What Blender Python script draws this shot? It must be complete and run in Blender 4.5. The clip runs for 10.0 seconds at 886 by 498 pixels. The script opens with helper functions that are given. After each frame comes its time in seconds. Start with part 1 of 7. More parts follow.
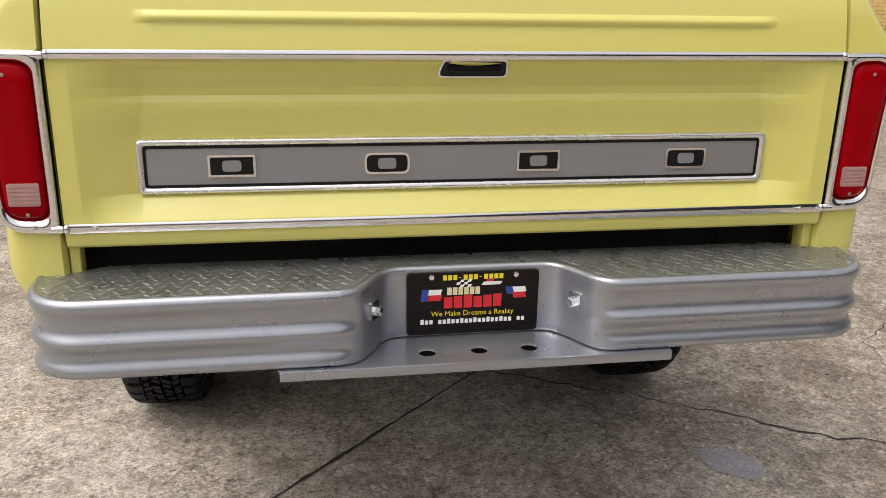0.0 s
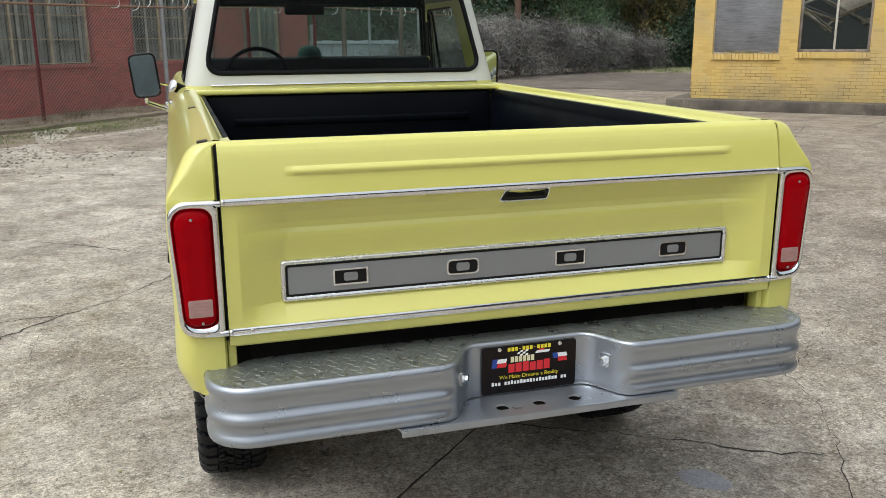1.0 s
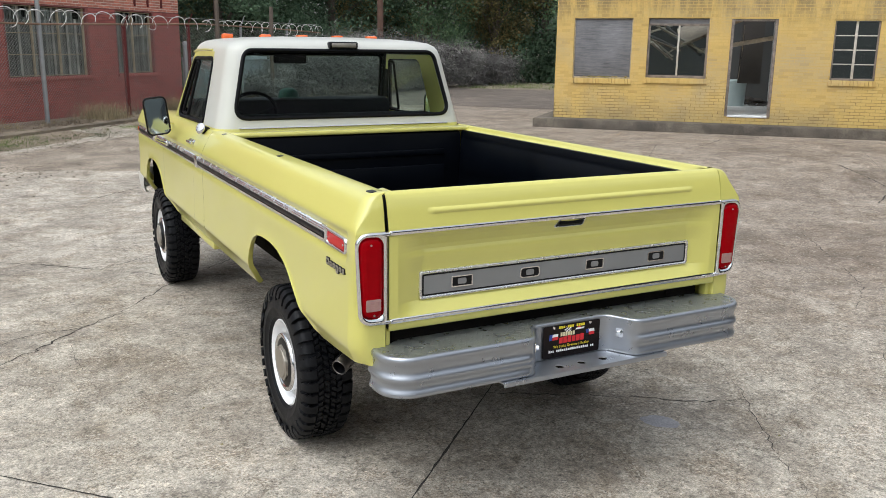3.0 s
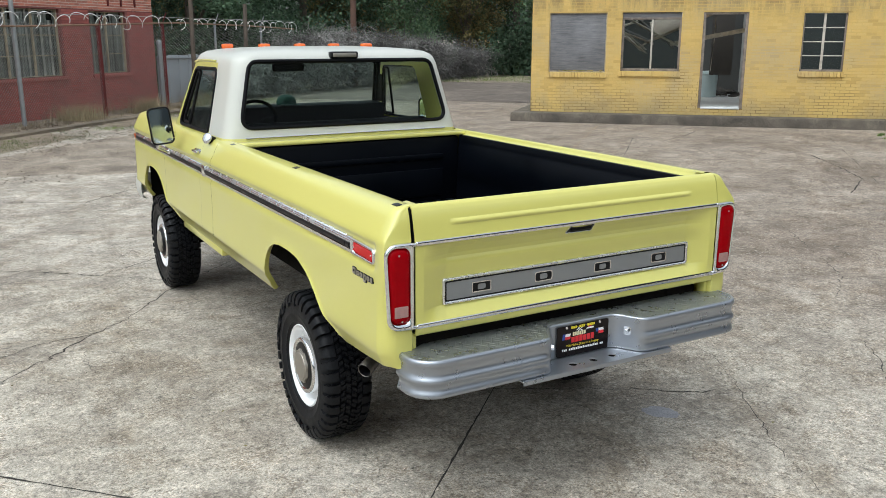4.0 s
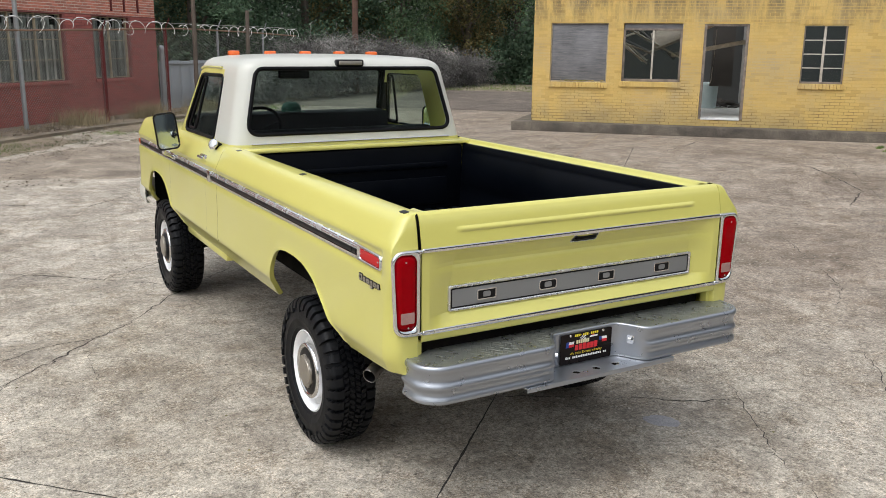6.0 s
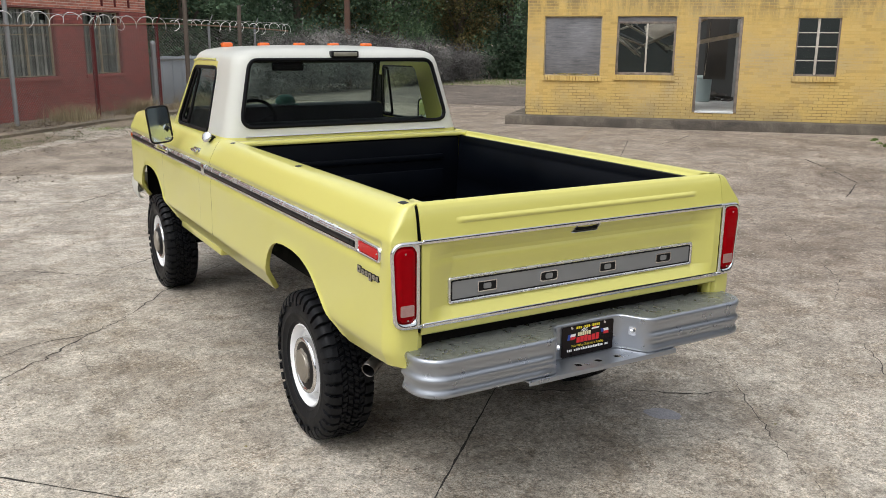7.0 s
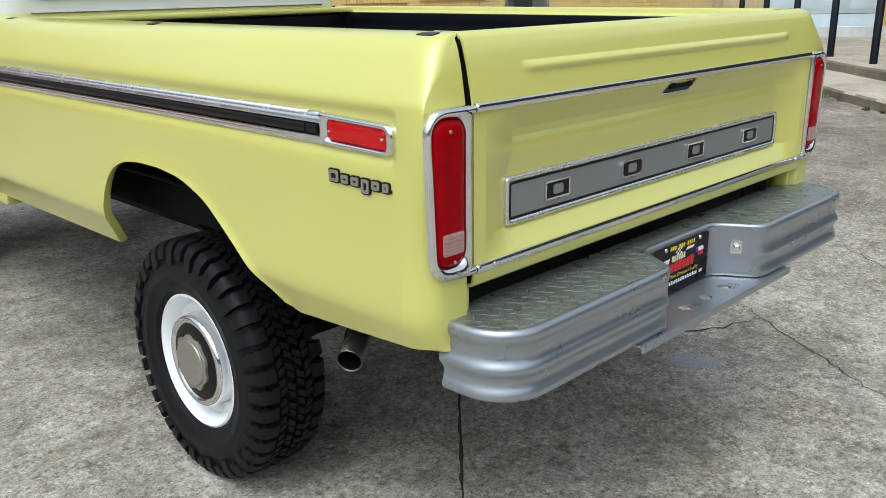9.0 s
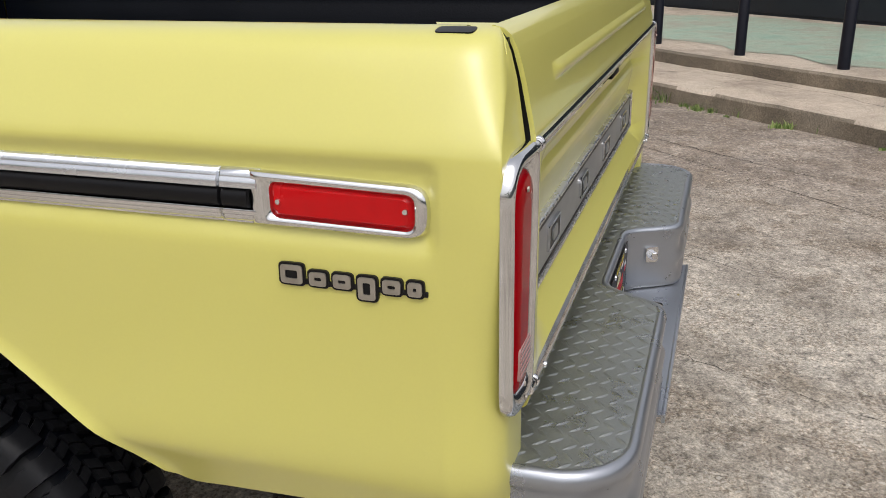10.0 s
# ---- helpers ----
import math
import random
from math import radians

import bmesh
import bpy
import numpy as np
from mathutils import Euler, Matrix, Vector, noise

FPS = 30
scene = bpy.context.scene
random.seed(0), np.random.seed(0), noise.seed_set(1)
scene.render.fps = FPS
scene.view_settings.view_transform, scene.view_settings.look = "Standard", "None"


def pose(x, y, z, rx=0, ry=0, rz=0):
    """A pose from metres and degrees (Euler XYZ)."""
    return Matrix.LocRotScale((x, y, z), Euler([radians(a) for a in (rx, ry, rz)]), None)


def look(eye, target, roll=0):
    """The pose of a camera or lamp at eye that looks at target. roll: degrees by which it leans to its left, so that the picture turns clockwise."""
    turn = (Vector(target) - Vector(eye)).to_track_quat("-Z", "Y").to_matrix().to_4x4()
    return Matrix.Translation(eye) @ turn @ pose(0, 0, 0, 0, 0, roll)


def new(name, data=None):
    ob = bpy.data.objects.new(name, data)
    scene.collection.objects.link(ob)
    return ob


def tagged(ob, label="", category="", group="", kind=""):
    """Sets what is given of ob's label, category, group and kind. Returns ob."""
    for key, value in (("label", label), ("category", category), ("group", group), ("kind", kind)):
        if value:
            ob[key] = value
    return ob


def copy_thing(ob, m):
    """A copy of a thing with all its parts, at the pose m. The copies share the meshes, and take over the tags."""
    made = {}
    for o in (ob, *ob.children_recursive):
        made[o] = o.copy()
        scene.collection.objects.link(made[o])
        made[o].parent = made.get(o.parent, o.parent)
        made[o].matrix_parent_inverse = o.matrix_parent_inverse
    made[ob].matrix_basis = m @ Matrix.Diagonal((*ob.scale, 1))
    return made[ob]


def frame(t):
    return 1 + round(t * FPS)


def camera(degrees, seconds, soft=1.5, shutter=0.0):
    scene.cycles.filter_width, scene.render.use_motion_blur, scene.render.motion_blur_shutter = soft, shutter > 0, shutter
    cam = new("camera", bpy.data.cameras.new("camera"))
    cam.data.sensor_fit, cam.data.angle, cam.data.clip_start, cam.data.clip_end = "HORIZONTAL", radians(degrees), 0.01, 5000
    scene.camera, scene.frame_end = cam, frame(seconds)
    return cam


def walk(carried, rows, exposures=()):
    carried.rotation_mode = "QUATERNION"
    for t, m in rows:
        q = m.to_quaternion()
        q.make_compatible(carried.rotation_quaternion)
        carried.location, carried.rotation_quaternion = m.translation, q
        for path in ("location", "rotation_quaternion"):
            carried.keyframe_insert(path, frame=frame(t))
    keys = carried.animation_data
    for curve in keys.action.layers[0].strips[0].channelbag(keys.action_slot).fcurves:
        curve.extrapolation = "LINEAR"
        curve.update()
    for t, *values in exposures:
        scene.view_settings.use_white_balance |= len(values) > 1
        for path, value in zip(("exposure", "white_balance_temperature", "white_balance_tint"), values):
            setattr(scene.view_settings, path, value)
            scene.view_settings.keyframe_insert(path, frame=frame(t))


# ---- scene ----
cam = camera(54.8, 10.0, soft=0.6)
PATH = [
    (0, (-0.363, -1.847, 1.476), (-0.05, 0.031, 0.862), 1.1),
    (0.5, (-0.573, -2.124, 1.622), (-0.163, -0.254, 1.044), -0.9),
    (1, (-0.931, -2.304, 1.729), (-0.376, -0.444, 1.247), -0.3),
    (1.5, (-1.257, -2.482, 1.797), (-0.541, -0.674, 1.33), 2.1),
    (2, (-1.567, -2.636, 1.884), (-0.738, -0.877, 1.418), 1.7),
    (2.5, (-1.905, -2.806, 1.989), (-1.029, -1.069, 1.524), 0.9),
    (2.7, (-2.013, -2.897, 1.988), (-1.133, -1.16, 1.532), 0.9),
    (3.8, (-2.369, -3.064, 2.128), (-1.437, -1.362, 1.644), -0.1),
    (4, (-2.409, -3.061, 2.128), (-1.465, -1.364, 1.649), 0.0),
    (4.5, (-2.451, -3.06, 2.134), (-1.495, -1.366, 1.669), 0.6),
    (5, (-2.455, -3.068, 2.135), (-1.498, -1.372, 1.676), 0.6),
    (5.5, (-2.456, -3.077, 2.135), (-1.507, -1.377, 1.677), 0.6),
    (7, (-2.452, -3.013, 2.102), (-1.49, -1.324, 1.631), 0.4),
    (7.5, (-2.431, -2.726, 1.95), (-1.408, -1.073, 1.478), -0.3),
    (8, (-2.328, -2.292, 1.716), (-1.251, -0.683, 1.214), 0.4),
    (8.5, (-2.279, -1.777, 1.59), (-1.104, -0.245, 1.071), 0.3),
    (9, (-2.170, -1.276, 1.557), (-0.828, 0.086, 0.970), -0.9),
    (9.3, (-2.095, -0.968, 1.568), (-0.622, 0.230, 0.946), -0.4),
    (9.5, (-2.055, -0.765, 1.556), (-0.488, 0.299, 0.916), -0.2),
    (9.8, (-2.008, -0.470, 1.551), (-0.306, 0.347, 0.892), -0.8),
    (10, (-1.957, -0.286, 1.570), (-0.176, 0.322, 0.891), -1.0),
]
walk(cam, [(t, look(eye, target, roll)) for t, eye, target, roll in PATH],
     exposures=((0.0, 0.45, 6850, 16), (0.5, 0.42, 6500, 8), (1.0, 0.42, 6250, 6), (2.5, 0.42, 6200, 9), (4.0, 0.42, 6010, 5), (4.5, 0.42, 5960, 3), (5.0, 0.38, 6250, 9), (7.5, 0.36, 6350, 10), (8.5, 0.40, 5830, 3), (9.0, 0.36, 5800, 3), (9.5, 0.30, 5900, 4), (10.0, 0.14, 6450, 13)))

# ---- world, sun ----
world = bpy.data.worlds.new("overcast_sky")
world.use_nodes = True
scene.world = world
wn = world.node_tree
wn.nodes.clear()
sky = wn.nodes.new("ShaderNodeTexSky")
sky.sky_type = "NISHITA"
sky.sun_disc = False
sky.sun_elevation = radians(62)
sky.sun_rotation = radians(246)
sky.air_density, sky.dust_density, sky.ozone_density = 1.6, 5.0, 1.0
veil = wn.nodes.new("ShaderNodeHueSaturation")
veil.inputs["Saturation"].default_value = 0.22
wout = wn.nodes.new("ShaderNodeOutputWorld")
wbg = wn.nodes.new("ShaderNodeBackground")
wbg.inputs["Strength"].default_value = 0.15
wn.links.new(sky.outputs[0], veil.inputs["Color"])
wn.links.new(veil.outputs[0], wbg.inputs["Color"])
wn.links.new(wbg.outputs[0], wout.inputs["Surface"])

sun_data = bpy.data.lights.new("sun", "SUN")
sun_data.energy, sun_data.angle, sun_data.color = 0.50, radians(75), (1.0, 0.99, 0.97)
sun = new("sun", sun_data)
sun.matrix_world = look((-7.0, -3.1, 14.4), (0, 0, 0))

# ---- materials ----
def nodes(name):
    m = bpy.data.materials.new(name)
    m.use_nodes = True
    nt = m.node_tree
    return m, nt, nt.nodes["Principled BSDF"]


def coords(nt, scale=1.0, world_space=False):
    """Object or world coordinates, in metres."""
    if world_space:
        src = nt.nodes.new("ShaderNodeNewGeometry").outputs["Position"]
    else:
        src = nt.nodes.new("ShaderNodeTexCoord").outputs["Object"]
    mp = nt.nodes.new("ShaderNodeMapping")
    mp.inputs["Scale"].default_value = scale if isinstance(scale, tuple) else (scale,) * 3
    nt.links.new(src, mp.inputs["Vector"])
    return mp.outputs["Vector"]


def noise_tex(nt, vec, scale, detail=4.0, rough=0.55, warp=0.0):
    n = nt.nodes.new("ShaderNodeTexNoise")
    n.inputs["Scale"].default_value = scale
    n.inputs["Detail"].default_value = detail
    n.inputs["Roughness"].default_value = rough
    n.inputs["Distortion"].default_value = warp
    nt.links.new(vec, n.inputs["Vector"])
    return n.outputs["Fac"]


def ramp(nt, fac, stops):
    r = nt.nodes.new("ShaderNodeValToRGB")
    els = r.color_ramp.elements
    while len(els) < len(stops):
        els.new(0.5)
    for e, (p, c) in zip(els, stops):
        e.position = p
        e.color = (*c, 1.0) if isinstance(c, tuple) else (c, c, c, 1.0)
    nt.links.new(fac, r.inputs["Fac"])
    return r.outputs["Color"]


def mix(nt, fac, a, b, mode="MIX"):
    n = nt.nodes.new("ShaderNodeMix")
    n.data_type, n.blend_type = "RGBA", mode
    for sock, v in ((n.inputs[0], fac), (n.inputs[6], a), (n.inputs[7], b)):
        if isinstance(v, (int, float)):
            sock.default_value = v
        elif isinstance(v, tuple):
            sock.default_value = (*v, 1.0)
        else:
            nt.links.new(v, sock)
    return n.outputs[2]


def bump(nt, bsdf, height, strength=0.3, dist=0.01):
    b = nt.nodes.new("ShaderNodeBump")
    b.inputs["Strength"].default_value = strength
    b.inputs["Distance"].default_value = dist
    nt.links.new(height, b.inputs["Height"])
    nt.links.new(b.outputs[0], bsdf.inputs["Normal"])


def surface(name, col, rough=0.5, metal=0.0, vary=0.12, scale=6.0, bumps=0.0, fine=60.0, coat=0.0, rvary=0.1, spread=None, spec=0.5):
    """A plain material with colour variation at two scales and fine relief."""
    m, nt, p = nodes(name)
    vec = coords(nt)
    big = noise_tex(nt, vec, scale, 5.0)
    small = noise_tex(nt, vec, fine, 3.0)
    dark = tuple(c * (1 - vary) for c in col)
    light = tuple(min(1.0, c * (1 + vary)) for c in col)
    c1 = ramp(nt, big, [(0.3, dark), (0.7, light)])
    c2 = mix(nt, 0.35, c1, ramp(nt, small, [(0.3, dark), (0.7, light)]))
    if spread:
        info = nt.nodes.new("ShaderNodeObjectInfo").outputs["Random"]
        isl = nt.nodes.new("ShaderNodeNewGeometry").outputs["Random Per Island"]
        add = nt.nodes.new("ShaderNodeMath")
        add.operation = "ADD"
        nt.links.new(info, add.inputs[0])
        nt.links.new(isl, add.inputs[1])
        fr = nt.nodes.new("ShaderNodeMath")
        fr.operation = "FRACT"
        nt.links.new(add.outputs[0], fr.inputs[0])
        c2 = mix(nt, 0.75, c2, ramp(nt, fr.outputs[0], spread), "MULTIPLY")
    nt.links.new(c2, p.inputs["Base Color"])
    r = ramp(nt, big, [(0.3, max(0.02, rough - rvary)), (0.7, min(1.0, rough + rvary))])
    nt.links.new(r, p.inputs["Roughness"])
    p.inputs["Metallic"].default_value = metal
    p.inputs["Specular IOR Level"].default_value = spec
    p.inputs["Coat Weight"].default_value = coat
    p.inputs["Coat Roughness"].default_value = 0.08
    if bumps:
        bump(nt, p, small, bumps, 0.004)
    return m


YELLOW = surface("yellow_paint", (0.62, 0.583, 0.150), 0.34, vary=0.02, scale=2.0, fine=220.0, coat=0.75, rvary=0.04)
WHITE = surface("cream_white_paint", (0.55, 0.55, 0.50), 0.38, vary=0.02, scale=2.0, fine=200.0, coat=0.3, rvary=0.04)
BRIGHT_ALU = surface("bright_aluminium", (0.74, 0.76, 0.79), 0.24, metal=0.9, vary=0.03, scale=9.0)
CHROME = surface("chrome", (0.76, 0.76, 0.77), 0.12, metal=1.0, vary=0.04, scale=9.0, rvary=0.03)
STEEL_SILVER = surface("silver_bumper_paint", (0.36, 0.38, 0.415), 0.30, metal=0.8, vary=0.03, scale=14.0, fine=300.0, bumps=0.015, rvary=0.04)
TREAD_PLATE = surface("tread_plate_silver", (0.31, 0.325, 0.315), 0.32, metal=0.75, vary=0.12, scale=18.0, fine=200.0, bumps=0.05)
PANEL_GREY = surface("brushed_grey_panel", (0.30, 0.31, 0.32), 0.42, metal=0.6, vary=0.05, scale=5.0, fine=400.0, bumps=0.03)
BLACK = surface("black_trim", (0.005, 0.005, 0.006), 0.4, vary=0.2, spec=0.25)
RUBBER = surface("tyre_rubber", (0.008, 0.0085, 0.010), 0.5, vary=0.3, scale=10.0, fine=120.0, bumps=0.12, spec=0.17)
GASKET = surface("rubber_gasket", (0.004, 0.004, 0.005), 0.5, vary=0.2, spec=0.12)
LINER = surface("black_bed_liner", (0.0016, 0.0024, 0.0045), 0.40, spec=0.11, vary=0.25, scale=3.0, fine=150.0, bumps=0.15)
UNDER = surface("dark_chassis", (0.007, 0.0065, 0.006), 0.7, vary=0.4, scale=7.0, bumps=0.2, spec=0.1)
RIM_WHITE = surface("white_rim_paint", (0.88, 0.885, 0.89), 0.3, vary=0.03, coat=0.3)
HUB_GREY = surface("dull_hub_metal", (0.40, 0.37, 0.32), 0.42, metal=0.8, vary=0.12, scale=30.0)
RED_LENS = surface("red_lens", (0.29, 0.001, 0.004), 0.12, vary=0.10, scale=20.0, spec=0.06)
MARKER_LENS = surface("bright_red_lens", (0.50, 0.004, 0.006), 0.2, vary=0.08, scale=20.0, spec=0.3)
CLEAR_LENS = surface("clear_ribbed_lens", (0.42, 0.24, 0.22), 0.15, vary=0.1, scale=40.0, coat=0.6)
ORANGE_LENS = surface("orange_lens", (0.85, 0.16, 0.03), 0.2, vary=0.08, coat=0.5)
CABIN = surface("black_vinyl", (0.004, 0.004, 0.005), 0.6, vary=0.2, bumps=0.1, spec=0.12)
CABIN_PAD = surface("light_headliner", (0.20, 0.19, 0.15), 0.8, vary=0.1)
CAP_GREEN = surface("dark_green_cloth", (0.008, 0.06, 0.04), 0.8, vary=0.2, bumps=0.2)
PLATE_BLACK = surface("black_plate", (0.006, 0.003, 0.003), 0.3, vary=0.2, spec=0.25)
INK_YELLOW = surface("yellow_ink", (0.80, 0.66, 0.03), 0.4, vary=0.03)
INK_WHITE = surface("white_ink", (0.82, 0.82, 0.82), 0.4, vary=0.03)
INK_RED = surface("red_ink", (0.62, 0.02, 0.03), 0.4, vary=0.03)
INK_BLUE = surface("blue_ink", (0.02, 0.06, 0.30), 0.4, vary=0.03)
INK_CREAM = surface("cream_ink", (0.70, 0.66, 0.42), 0.4, vary=0.03)


def glass(name, tint=(0.80, 0.88, 0.85), rough=0.02):
    m, nt, p = nodes(name)
    nt.nodes.remove(p)
    out = nt.nodes["Material Output"]
    tr = nt.nodes.new("ShaderNodeBsdfTransparent")
    tr.inputs["Color"].default_value = (*tint, 1)
    gl = nt.nodes.new("ShaderNodeBsdfGlossy")
    gl.inputs["Roughness"].default_value = rough
    lw = nt.nodes.new("ShaderNodeLayerWeight")
    lw.inputs["Blend"].default_value = 0.5
    pw = nt.nodes.new("ShaderNodeMath")
    pw.operation = "POWER"
    pw.inputs[1].default_value = 4.0
    nt.links.new(lw.outputs["Facing"], pw.inputs[0])
    fr = nt.nodes.new("ShaderNodeMath")
    fr.operation = "MULTIPLY_ADD"
    fr.inputs[1].default_value = 0.8
    fr.inputs[2].default_value = 0.008
    nt.links.new(pw.outputs[0], fr.inputs[0])
    ms = nt.nodes.new("ShaderNodeMixShader")
    nt.links.new(fr.outputs[0], ms.inputs[0])
    nt.links.new(tr.outputs[0], ms.inputs[1])
    nt.links.new(gl.outputs[0], ms.inputs[2])
    nt.links.new(ms.outputs[0], out.inputs["Surface"])
    return m


GLASS = glass("window_glass", (0.79, 0.885, 0.85))
DUSTY_GLASS = glass("dusty_window_glass", (0.74, 0.78, 0.78), 0.12)
MIRROR = surface("mirror_glass", (0.70, 0.77, 0.78), 0.06, metal=1.0, vary=0.01, rvary=0.01)


def concrete_material(name, tones, stain=0.55, speckle=0.75, worn_yard=False):
    """Weathered concrete: broad stains, worn pale areas, exposed aggregate."""
    m, nt, p = nodes(name)
    vec = coords(nt, 1.0, True)
    broad = noise_tex(nt, vec, 0.32, 6.0, 0.62, 0.6)
    mid = noise_tex(nt, vec, 1.7, 8.0, 0.68, 0.3)
    grit = noise_tex(nt, vec, 95.0, 4.0, 0.75)
    blot = noise_tex(nt, vec, 6.5, 7.0, 0.72, 0.4)
    fine = noise_tex(nt, vec, 210.0, 2.0, 0.6)
    base = ramp(nt, broad, [(0.32, tones[0]), (0.50, tones[1]), (0.68, tones[2])])
    worn = ramp(nt, mid, [(0.36, tuple(c * 0.72 for c in tones[0])), (0.52, tones[1]), (0.70, tuple(min(1, c * 1.12) for c in tones[2]))])
    c = mix(nt, stain, base, worn)
    sp = ramp(nt, grit, [(0.38, 0.15), (0.50, 1.0), (0.62, 1.75)])
    c = mix(nt, speckle, c, sp, "MULTIPLY")
    c = mix(nt, 0.9 if worn_yard else 0.55, c, ramp(nt, blot, [(0.34, 0.78), (0.48, 0.98), (0.66, 1.13)]), "MULTIPLY")
    vo = nt.nodes.new("ShaderNodeTexVoronoi")
    vo.inputs["Scale"].default_value = 115.0
    nt.links.new(vec, vo.inputs["Vector"])
    stones = ramp(nt, vo.outputs["Color"], [(0.24, 0.50), (0.42, 0.95), (0.60, 1.03), (0.76, 1.45)])
    c = mix(nt, speckle * 0.8, c, stones, "MULTIPLY")
    if worn_yard:   # damp brown stains, flaked pale crust, dark pits between the aggregate
        shift = nt.nodes.new("ShaderNodeMapping")
        shift.inputs["Location"].default_value = (9.1, 2.4, 0.0)
        nt.links.new(vec, shift.inputs["Vector"])
        damp = noise_tex(nt, shift.outputs[0], 0.6, 7.0, 0.66, 1.1)
        c = mix(nt, ramp(nt, damp, [(0.50, 0.0), (0.62, 0.42)]), c, mix(nt, 1.0, c, (0.56, 0.50, 0.44), "MULTIPLY"))
        sep = nt.nodes.new("ShaderNodeSeparateXYZ")
        nt.links.new(vec, sep.inputs[0])
        far_side = nt.nodes.new("ShaderNodeMath")   # the yard turns darker and browner towards +x
        far_side.operation = "MULTIPLY_ADD"
        far_side.inputs[1].default_value = 7.0
        nt.links.new(broad, far_side.inputs[0])
        nt.links.new(sep.outputs[0], far_side.inputs[2])
        mr = nt.nodes.new("ShaderNodeMapRange")
        mr.inputs[1].default_value, mr.inputs[2].default_value = 4.7, 8.0
        nt.links.new(far_side.outputs[0], mr.inputs[0])
        c = mix(nt, mr.outputs[0], c, mix(nt, 1.0, c, (0.70, 0.650, 0.625), "MULTIPLY"))
        # dark open pores gather in patches where the crust has worn through
        patches = noise_tex(nt, vec, 3.4, 6.0, 0.62, 0.5)
        pores = noise_tex(nt, vec, 62.0, 5.0, 0.72)
        both = nt.nodes.new("ShaderNodeMath")
        both.operation = "MULTIPLY_ADD"
        both.inputs[1].default_value = 0.75
        nt.links.new(patches, both.inputs[0])
        nt.links.new(pores, both.inputs[2])
        c = mix(nt, ramp(nt, both.outputs[0], [(0.92, 0.0), (1.04, 0.75)]), c, mix(nt, 1.0, c, (0.50, 0.44, 0.38), "MULTIPLY"))
        crust = noise_tex(nt, shift.outputs[0], 2.6, 9.0, 0.70, 0.7)   # pale crust over browner worn concrete
        c = mix(nt, 1.0, c, ramp(nt, crust, [(0.34, (0.74, 0.70, 0.65)), (0.47, (0.96, 0.95, 0.94)), (0.55, (1.03, 1.03, 1.03)), (0.66, (1.13, 1.13, 1.14))]), "MULTIPLY")
        flake = noise_tex(nt, vec, 17.0, 9.0, 0.76, 0.5)
        c = mix(nt, 1.0, c, ramp(nt, flake, [(0.36, 0.58), (0.46, 0.96), (0.54, 1.02), (0.64, 1.22)]), "MULTIPLY")
        knots = noise_tex(nt, shift.outputs[0], 29.0, 6.0, 0.70, 0.3)
        c = mix(nt, 1.0, c, ramp(nt, knots, [(0.35, 0.50), (0.45, 0.95), (0.56, 1.03), (0.66, 1.24)]), "MULTIPLY")
        chips = nt.nodes.new("ShaderNodeTexVoronoi")   # single pale stone chips
        chips.inputs["Scale"].default_value = 70.0
        nt.links.new(vec, chips.inputs["Vector"])
        c = mix(nt, ramp(nt, chips.outputs["Color"], [(0.86, 0.0), (0.89, 0.45)]), c, (0.66, 0.61, 0.53))
        vo2 = nt.nodes.new("ShaderNodeTexVoronoi")   # coarser stones showing through
        vo2.inputs["Scale"].default_value = 52.0
        nt.links.new(vec, vo2.inputs["Vector"])
        coarse = nt.nodes.new("ShaderNodeMapRange")
        coarse.inputs[1].default_value, coarse.inputs[2].default_value = 0.5, 6.0
        coarse.inputs[3].default_value, coarse.inputs[4].default_value = 0.08, 0.30
        nt.links.new(far_side.outputs[0], coarse.inputs[0])
        c = mix(nt, coarse.outputs[0], c, ramp(nt, vo2.outputs["Color"], [(0.24, 0.45), (0.36, 0.97), (0.64, 1.02), (0.76, 1.5)]), "MULTIPLY")
        pits = noise_tex(nt, vec, 46.0, 6.0, 0.72)
        c = mix(nt, 1.0, c, ramp(nt, pits, [(0.33, 0.40), (0.43, 0.95), (0.57, 1.03), (0.67, 1.30)]), "MULTIPLY")
    nt.links.new(c, p.inputs["Base Color"])
    nt.links.new(ramp(nt, mid, [(0.3, 0.72), (0.7, 0.92)]), p.inputs["Roughness"])
    h = mix(nt, 0.5, grit, fine)
    bump(nt, p, h, 0.4 if worn_yard else 0.7, 0.008)
    return m


CONCRETE = concrete_material("weathered_concrete", ((0.265, 0.226, 0.183), (0.441, 0.398, 0.333), (0.605, 0.559, 0.48)), 0.6, 0.38, worn_yard=True)
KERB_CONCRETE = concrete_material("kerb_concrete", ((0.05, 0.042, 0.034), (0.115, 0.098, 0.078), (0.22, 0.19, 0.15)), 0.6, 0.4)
WALK_CONCRETE = concrete_material("pale_walk_concrete", ((0.27, 0.21, 0.16), (0.46, 0.385, 0.30), (0.56, 0.49, 0.39)), 0.5, 0.35)
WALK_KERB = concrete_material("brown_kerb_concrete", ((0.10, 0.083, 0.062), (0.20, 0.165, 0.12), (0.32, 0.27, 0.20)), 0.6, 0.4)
DIRT = concrete_material("bare_dirt", ((0.14, 0.11, 0.078), (0.24, 0.193, 0.14), (0.34, 0.285, 0.215)), 0.6, 0.5)
GRAVEL = concrete_material("gravelly_dirt", ((0.13, 0.105, 0.08), (0.27, 0.225, 0.175), (0.44, 0.38, 0.31)), 0.65, 0.8)
